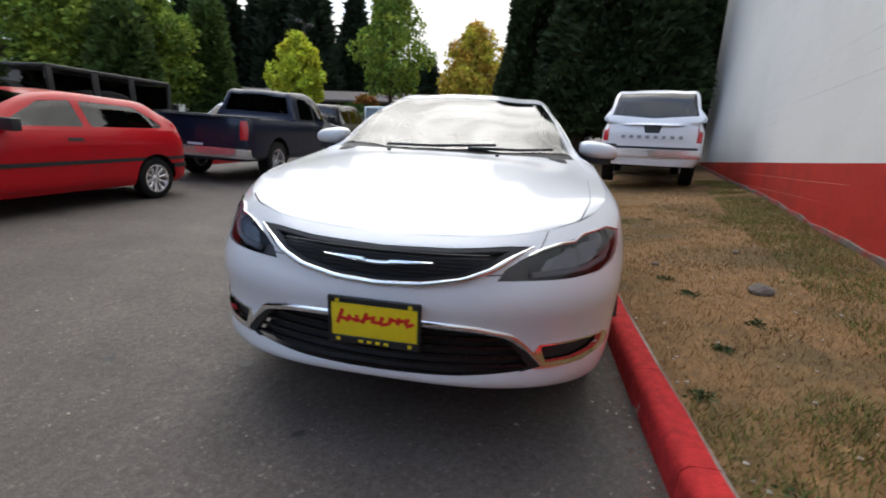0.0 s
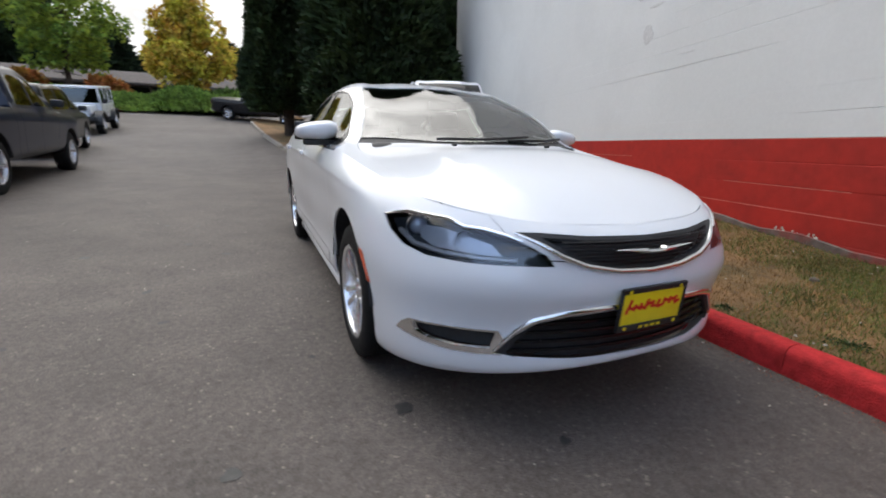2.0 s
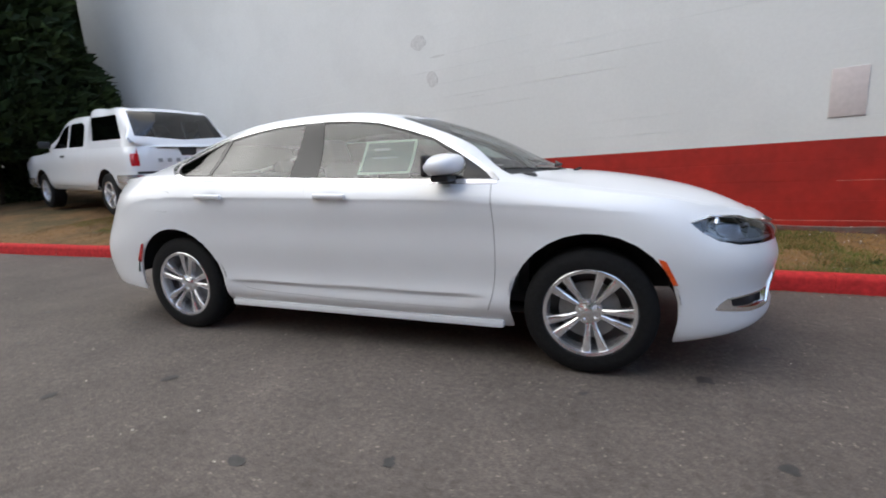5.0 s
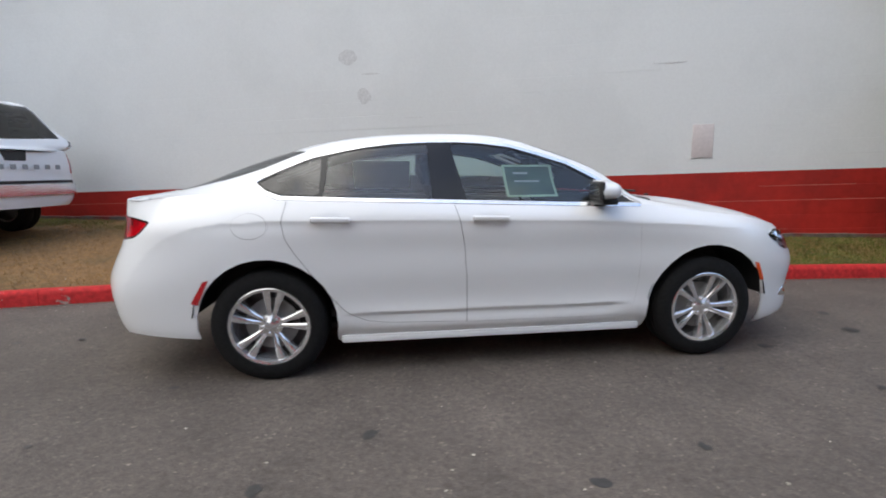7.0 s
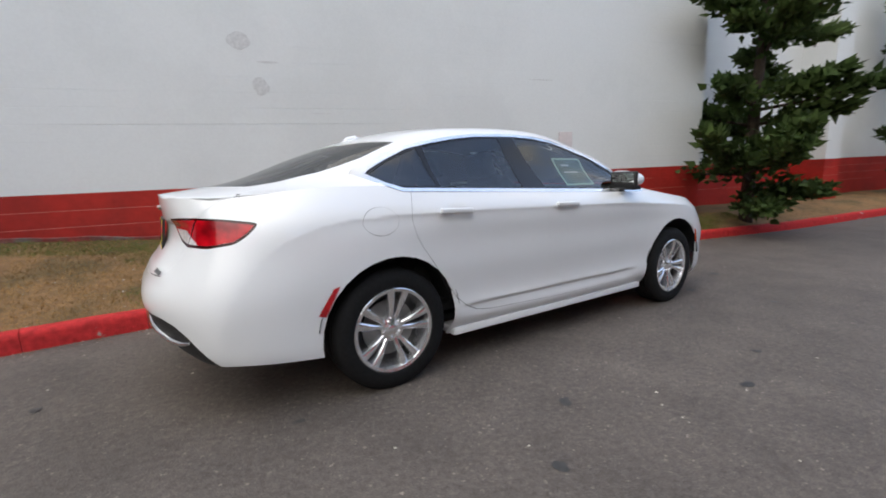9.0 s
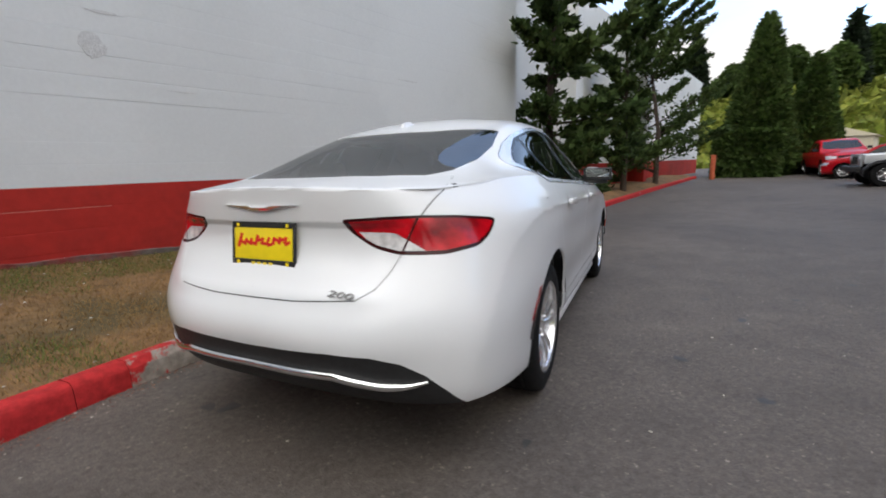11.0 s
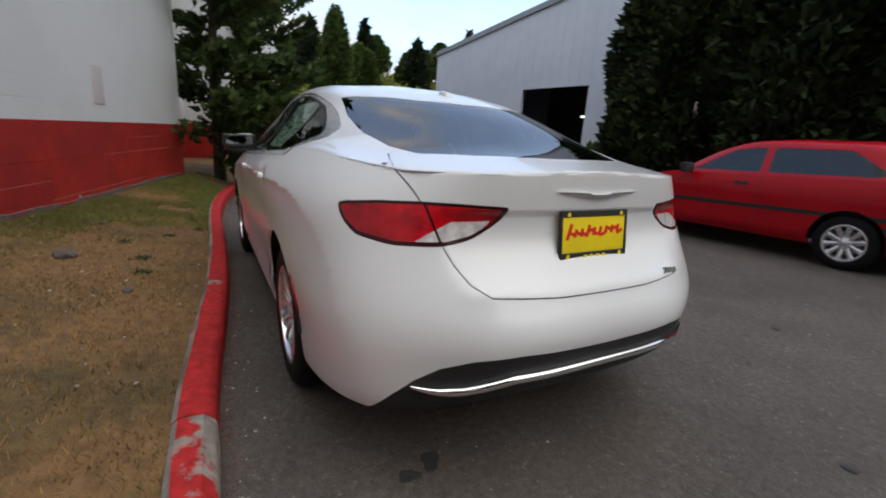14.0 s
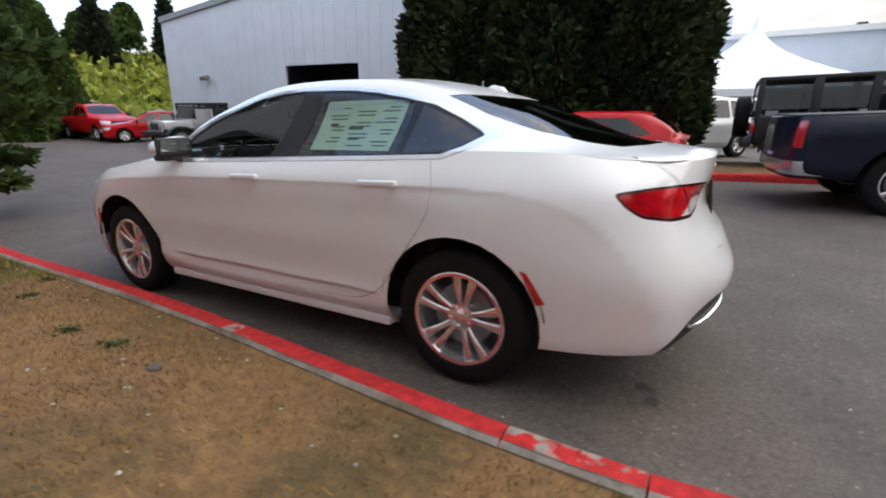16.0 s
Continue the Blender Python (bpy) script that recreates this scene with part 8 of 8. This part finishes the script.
    hall.matrix_basis = pose(5.0, -40.0, ground_z(5, -40), 0, 0, 10)
    box("walls", (26, 8, 3.4), pose(0, 0, 1.7), M["grey_wall"], hall)
    box("upper_storey", (25, 7.6, 3.6), pose(0, 0, 5.2), M["metal_sheet"], hall)
    box("parapet", (25.6, 8.2, 0.35), pose(0, 0, 7.1), M["tent_white"], hall)
    box("stair_tower", (1.6, 1.6, 1.8), pose(1.5, 1.5, 7.9), M["metal_sheet"], hall)
    for x in np.arange(-11, 12, 2.4):
        w = box("window", (1.7, 0.1, 1.3), pose(x, 4.03, 1.9), M["gloss_black"], hall)
        box("window_frame", (1.8, 0.08, 0.08), pose(x, 4.09, 1.9), M["steel_grey"], hall)

    # lamp posts
    for x, y, h in ((-30.0, -28.0, 8.6), (-12.0, -30.0, 7.4), (-2.5, -38.0, 7.2)):
        post = tagged(tube("lamp_post", [(0, 0, 0), (0, 0, h)], [0.10, 0.06], M["bark"]), "dark lamp post with a pair of heads", "street lamp")
        post.matrix_basis = pose(x, y, ground_z(x, y))
        tube("cross_arm", [(-0.5, 0, h), (0.5, 0, h)], 0.04, M["bark"], post)
        for s in (-1, 1):
            box("lamp_head", (0.55, 0.38, 0.28), pose(0.75 * s, 0, h + 0.02), M["trim_black"], post, bevel=0.04)

    # notice on a post across the lane
    z = ground_z(3.8, -6.6) + 0.1
    post = tagged(tube("sign_post", [(0, 0, 0), (0, 0, 1.85)], 0.03, M["steel_grey"]), "small pale sign on a grey post", "sign")
    post.matrix_basis = pose(3.82, -6.55, z, 0, 0, 104)
    box("sign_plate", (0.22, 0.02, 0.32), pose(0, 0.035, 1.78), M["notice"], post, bevel=0.004)
    for k in range(4):
        box("sign_lettering", (0.13, 0.003, 0.02), pose(0, 0.047, 1.87 - 0.055 * k), M["notice_ink"], post)
    # orange post and small fence piece at the end of the kerb
    q = tagged(tube("orange_post", [(0, 0, 0), (0, 0, 1.35)], 0.13, M["wood_post"], sides=10), "faded orange bollard post", "bollard")
    q.matrix_basis = pose(25.5, 1.6, ground_z(25.5, 1.6))
    st = tagged(box("striped_board", (0.12, 0.5, 0.95), pose(0, 0, 0.5), M["plate_yellow"], None, bevel=0.02), "small yellow and black striped barrier board", "barrier")
    st.matrix_basis = pose(27.5, -1.0, ground_z(27.5, -1.0))
    for k in range(3):
        box("stripe", (0.13, 0.52, 0.12), pose(0, 0, 0.22 + 0.28 * k, 25, 0, 0), M["trim_black"], st)


M["lamp_white"] = bpy.data.materials.new("strip_light_glow")
M["lamp_white"].use_nodes = True
M["lamp_white"].node_tree.nodes["Principled BSDF"].inputs["Emission Color"].default_value = (1, 0.97, 0.9, 1)
M["lamp_white"].node_tree.nodes["Principled BSDF"].inputs["Emission Strength"].default_value = 3.0
far_structures()


# ---------------------------------------------------------------- grass, weeds, litter and marks on the ground
def blades(name, label, n, area, tall, wide, material, seed, keep):
    """Grass blades as one mesh of single bent triangles."""
    rng = np.random.default_rng(seed)
    verts, faces = [], []
    while len(faces) < n:
        x, y = rng.uniform(area[0], area[1]), rng.uniform(area[2], area[3])
        if not (kerb_y(x) + 0.15 < y < WALL_Y - 0.02) or rng.uniform() > keep(x, y):
            continue
        z, h, a = lawn_z(x, y) - 0.004, tall * rng.uniform(0.4, 1.3), rng.uniform(0, 2 * math.pi)
        lx, ly = rng.normal(0, 0.6) * h, rng.normal(0, 0.6) * h
        w = wide * rng.uniform(0.6, 1.4)
        k = len(verts)
        verts += [(x - w * math.cos(a), y - w * math.sin(a), z), (x + w * math.cos(a), y + w * math.sin(a), z), (x + lx, y + ly, z + h)]
        faces.append((k, k + 1, k + 2))
    return tagged(obj(name, verts, faces, material), label, "grass", kind="stuff")


def green_here(x, y):
    g = noise.noise(Vector((x * 0.55 + 3.0, y * 0.9, 7.0))) + 0.45 * noise.noise(Vector((x * 2.1, y * 2.1, 1.0)))
    near_wall = 0.40 if y > 2.45 and x < 3 else 0.0
    ahead = 0.3 * min(1.0, max(0.0, (x - 0.4) / 1.2)) + 0.16 * min(1.0, max(0.0, (x - 1.3) / 1.5))
    bare = 0.20 if x < 0.4 else 0.0
    return min(1.0, max(0.0, (g - 0.05 - bare + near_wall + ahead) * 2.6))


M["straw"] = mat("dry_straw_grass", (0.335, 0.198, 0.074), 0.9, vary=0.2, scale=3, second=(0.175, 0.105, 0.040), second_scale=1.5, island=0.45, spec=0.2)
M["green_blade"] = mat("green_grass_blades", (0.125, 0.155, 0.036), 0.8, vary=0.2, scale=3, second=(0.14, 0.135, 0.036), second_scale=2, island=0.45, spec=0.25)
M["weed"] = mat("weed_leaves", (0.050, 0.075, 0.022), 0.8, vary=0.3, scale=8, island=0.4, spec=0.25)
blades("dry_grass", "short dry straw-brown grass on the lawn", 92000, (-8, 7, -2, 3.1), 0.030, 0.0022, M["straw"], 1, lambda x, y: 1.0 if -4.2 < x < 4.6 else 0.45)
blades("green_grass", "patches of green grass in the dry lawn", 52000, (-8, 7, -2, 3.1), 0.036, 0.0024, M["green_blade"], 2, green_here)

blades("fresh_grass", "greener grass on the lawn ahead of the parked sedan", 24000, (1.0, 7, 1.3, 3.1), 0.038, 0.0026, M["green_blade"], 4, green_here)


def ground_details():
    rng = random.Random(9)
    # dark tufts of weed
    for k, (x, y) in enumerate(((1.02, 1.83), (0.62, 2.06), (2.05, 1.92), (1.50, 1.70), (0.15, 1.75), (3.2, 2.3), (-2.9, 1.5), (-0.2, 1.62))):
        g = np.random.default_rng(300 + k)
        d = g.normal(0, 1, (130, 3))
        d[:, 2] = abs(d[:, 2])
        weed = tagged(new("weed_tuft"), "low dark green weed tuft in the lawn", "weed", "weed tufts")
        weed.matrix_basis = pose(x, y, lawn_z(x, y))
        s = 0.036 + 0.012 * (k % 3)
        tagged(sprays("leaves", d * [s, s, s * 0.22] * 0.7, d * [1, 1, 0.4], 0.012, M["weed"], weed, g), kind="stuff")
    # broken block by the wall and bits of bark
    for k, (x, y, s) in enumerate(((0.02, 2.17, 0.075), (-0.62, 1.55, 0.035), (1.35, 2.5, 0.03), (-1.1, 2.2, 0.03))):
        b = bmesh.new()
        bmesh.ops.create_icosphere(b, subdivisions=2, radius=s)
        for v in b.verts:
            v.co *= 1 + 0.28 * noise.noise(v.co * 14 + Vector((k, 0, 0)))
            v.co.z *= 0.6
        tagged(part("stone", b, M["stone"]), "rough dark stone lying in the dry grass", "stone", "stones").matrix_basis = pose(x, y, lawn_z(x, y) + s * 0.25, 0, 0, 40 * k)
    verts, faces = [], []
    for k in range(560):
        on_lawn = k < 220
        if on_lawn:
            x = rng.uniform(-4.5, 4.5)
            y = rng.uniform(kerb_y(x) + 0.16, WALL_Y - 0.05)
            z = lawn_z(x, y) + 0.006
            s = rng.uniform(0.004, 0.013)
        else:
            x = rng.uniform(-5.5, 6.5)
            near = rng.random() < 0.45
            y = kerb_y(x) - abs(rng.gauss(0, 0.12)) - 0.01 if near else rng.uniform(-5, kerb_y(x))
            z = ground_z(x, y) + 0.002
            s = rng.uniform(0.003, 0.009)
        a = rng.uniform(0, 6.28)
        n0 = len(verts)
        for q in range(5):
            verts.append((x + s * rng.uniform(0.6, 1.4) * math.cos(a + q * 1.26), y + s * rng.uniform(0.6, 1.4) * math.sin(a + q * 1.26), z))
        verts.append((x, y, z + s * 0.7))
        faces += [(n0 + q, n0 + (q + 1) % 5, n0 + 5) for q in range(5)]
    tagged(obj("litter_bits", verts, faces, M["debris"]), "pale chips and bits of leaf litter strewn about", "litter", kind="stuff")
    # fallen reddish needles and grit along the foot of the kerb
    verts, faces = [], []
    for k in range(5200):
        x = rng.uniform(-4.5, 6)
        y = kerb_y(x) + 0.01 - abs(rng.gauss(0, 0.055))
        z = ground_z(x, y) + 0.003
        s, a = rng.uniform(0.003, 0.012), rng.uniform(0, 6.28)
        n0 = len(verts)
        verts += [(x - s * math.cos(a), y - s * math.sin(a), z), (x + s * 0.3 * math.sin(a), y - s * 0.3 * math.cos(a), z + 0.003), (x + s * math.cos(a), y + s * math.sin(a), z + 0.001)]
        faces.append((n0, n0 + 1, n0 + 2))
    tagged(obj("kerb_litter", verts, faces, M["needles"]), "reddish needles and grit along the foot of the kerb", "litter", kind="stuff")
    # dark drips and patches on the tarmac
    spots = [(-1.63, -1.36, 0.035), (-1.85, -1.15, 0.03), (-2.24, -0.03, 0.05), (-2.30, 0.06, 0.04), (2.06, -0.31, 0.04), (2.35, -0.9, 0.035), (2.9, -1.2, 0.05), (1.4, -2.2, 0.03), (0.6, -1.9, 0.04), (-0.7, -2.1, 0.035),
             (1.1, -1.6, 0.03), (2.9, 0.1, 0.06), (3.0, 0.55, 0.05), (-2.6, -1.6, 0.03), (-0.2, -2.7, 0.04), (0.9, -3.0, 0.035), (-1.5, -2.6, 0.03), (2.2, -2.6, 0.04), (-2.9, -0.7, 0.03), (3.4, -1.6, 0.03), (-0.38, -1.68, 0.04)]
    for k in range(34):
        spots.append((rng.uniform(-4, 5), rng.uniform(-4, 0.5), rng.uniform(0.012, 0.035)))
    for k, (x, y, s) in enumerate(spots):
        if y > kerb_y(x) - 0.1:
            continue
        b = bmesh.new()
        s *= 1.45 if k < 21 else 1.0
        ring = [b.verts.new((0.75 * s * math.cos(a) * (0.9 + 0.5 * noise.noise(Vector((math.cos(a) * 1.3, math.sin(a) * 1.3, k * 3.7)))), 0.62 * s * math.sin(a) * (0.9 + 0.5 * noise.noise(Vector((math.cos(a) * 1.3, math.sin(a) * 1.3, k * 3.7)))), 0)) for a in np.linspace(0, 2 * math.pi, 21)[:-1]]
        b.faces.new(ring)
        tagged(part("oil_spot", b, M["stain"]), "dark oil drip dried on the asphalt", "stain", "oil spots").matrix_basis = pose(x, y, ground_z(x, y) + 0.0035, 0.8, 1.3, rng.uniform(0, 180))
    # flaked white chips on the wall's foot
    verts, faces = [], []
    for k in range(60):
        x, z = rng.uniform(0.45, 0.95) if k < 34 else rng.uniform(-4, 5), 0
        z = wall_foot(x) + abs(rng.gauss(0.04, 0.03))
        s = rng.uniform(0.006, 0.022)
        n0 = len(verts)
        for q in range(5):
            verts.append((x + s * math.cos(q * 1.26) * rng.uniform(0.6, 1.3), WALL_Y - 0.004, z + s * math.sin(q * 1.26) * rng.uniform(0.6, 1.3)))
        faces.append((n0, n0 + 1, n0 + 2, n0 + 3, n0 + 4))
    tagged(obj("paint_flakes", verts, faces, M["debris"]), "pale flakes where the red paint peeled at the foot", "paint flakes", kind="stuff")
    # bare footing strip under the red band
    verts, faces = [], []
    xs = np.arange(-13.7, 6.1, 0.2)
    for x in xs:
        top = wall_foot(x) + 0.05 + 0.03 * noise.noise(Vector((x * 2.2, 0, 9)))
        verts += [(x, WALL_Y - 0.02, wall_foot(x) - 0.1), (x, WALL_Y - 0.02, top), (x, WALL_Y + 0.01, top + 0.01)]
    for i in range(len(xs) - 1):
        for j in range(2):
            faces.append((i * 3 + j, (i + 1) * 3 + j, (i + 1) * 3 + j + 1, i * 3 + j + 1))
    tagged(obj("wall_footing", verts, faces, M["footing"]), "stained concrete footing along the foot of the wall", "footing", kind="structure")


M["needles"] = mat("reddish_litter", (0.20, 0.085, 0.05), 0.9, vary=0.3, scale=10, island=0.5)
M["footing"] = mat("stained_footing", (0.13, 0.10, 0.085), 0.95, vary=0.3, scale=12, bump=0.5, bump_scale=50, second=(0.20, 0.035, 0.028), second_scale=2.5)
ground_details()
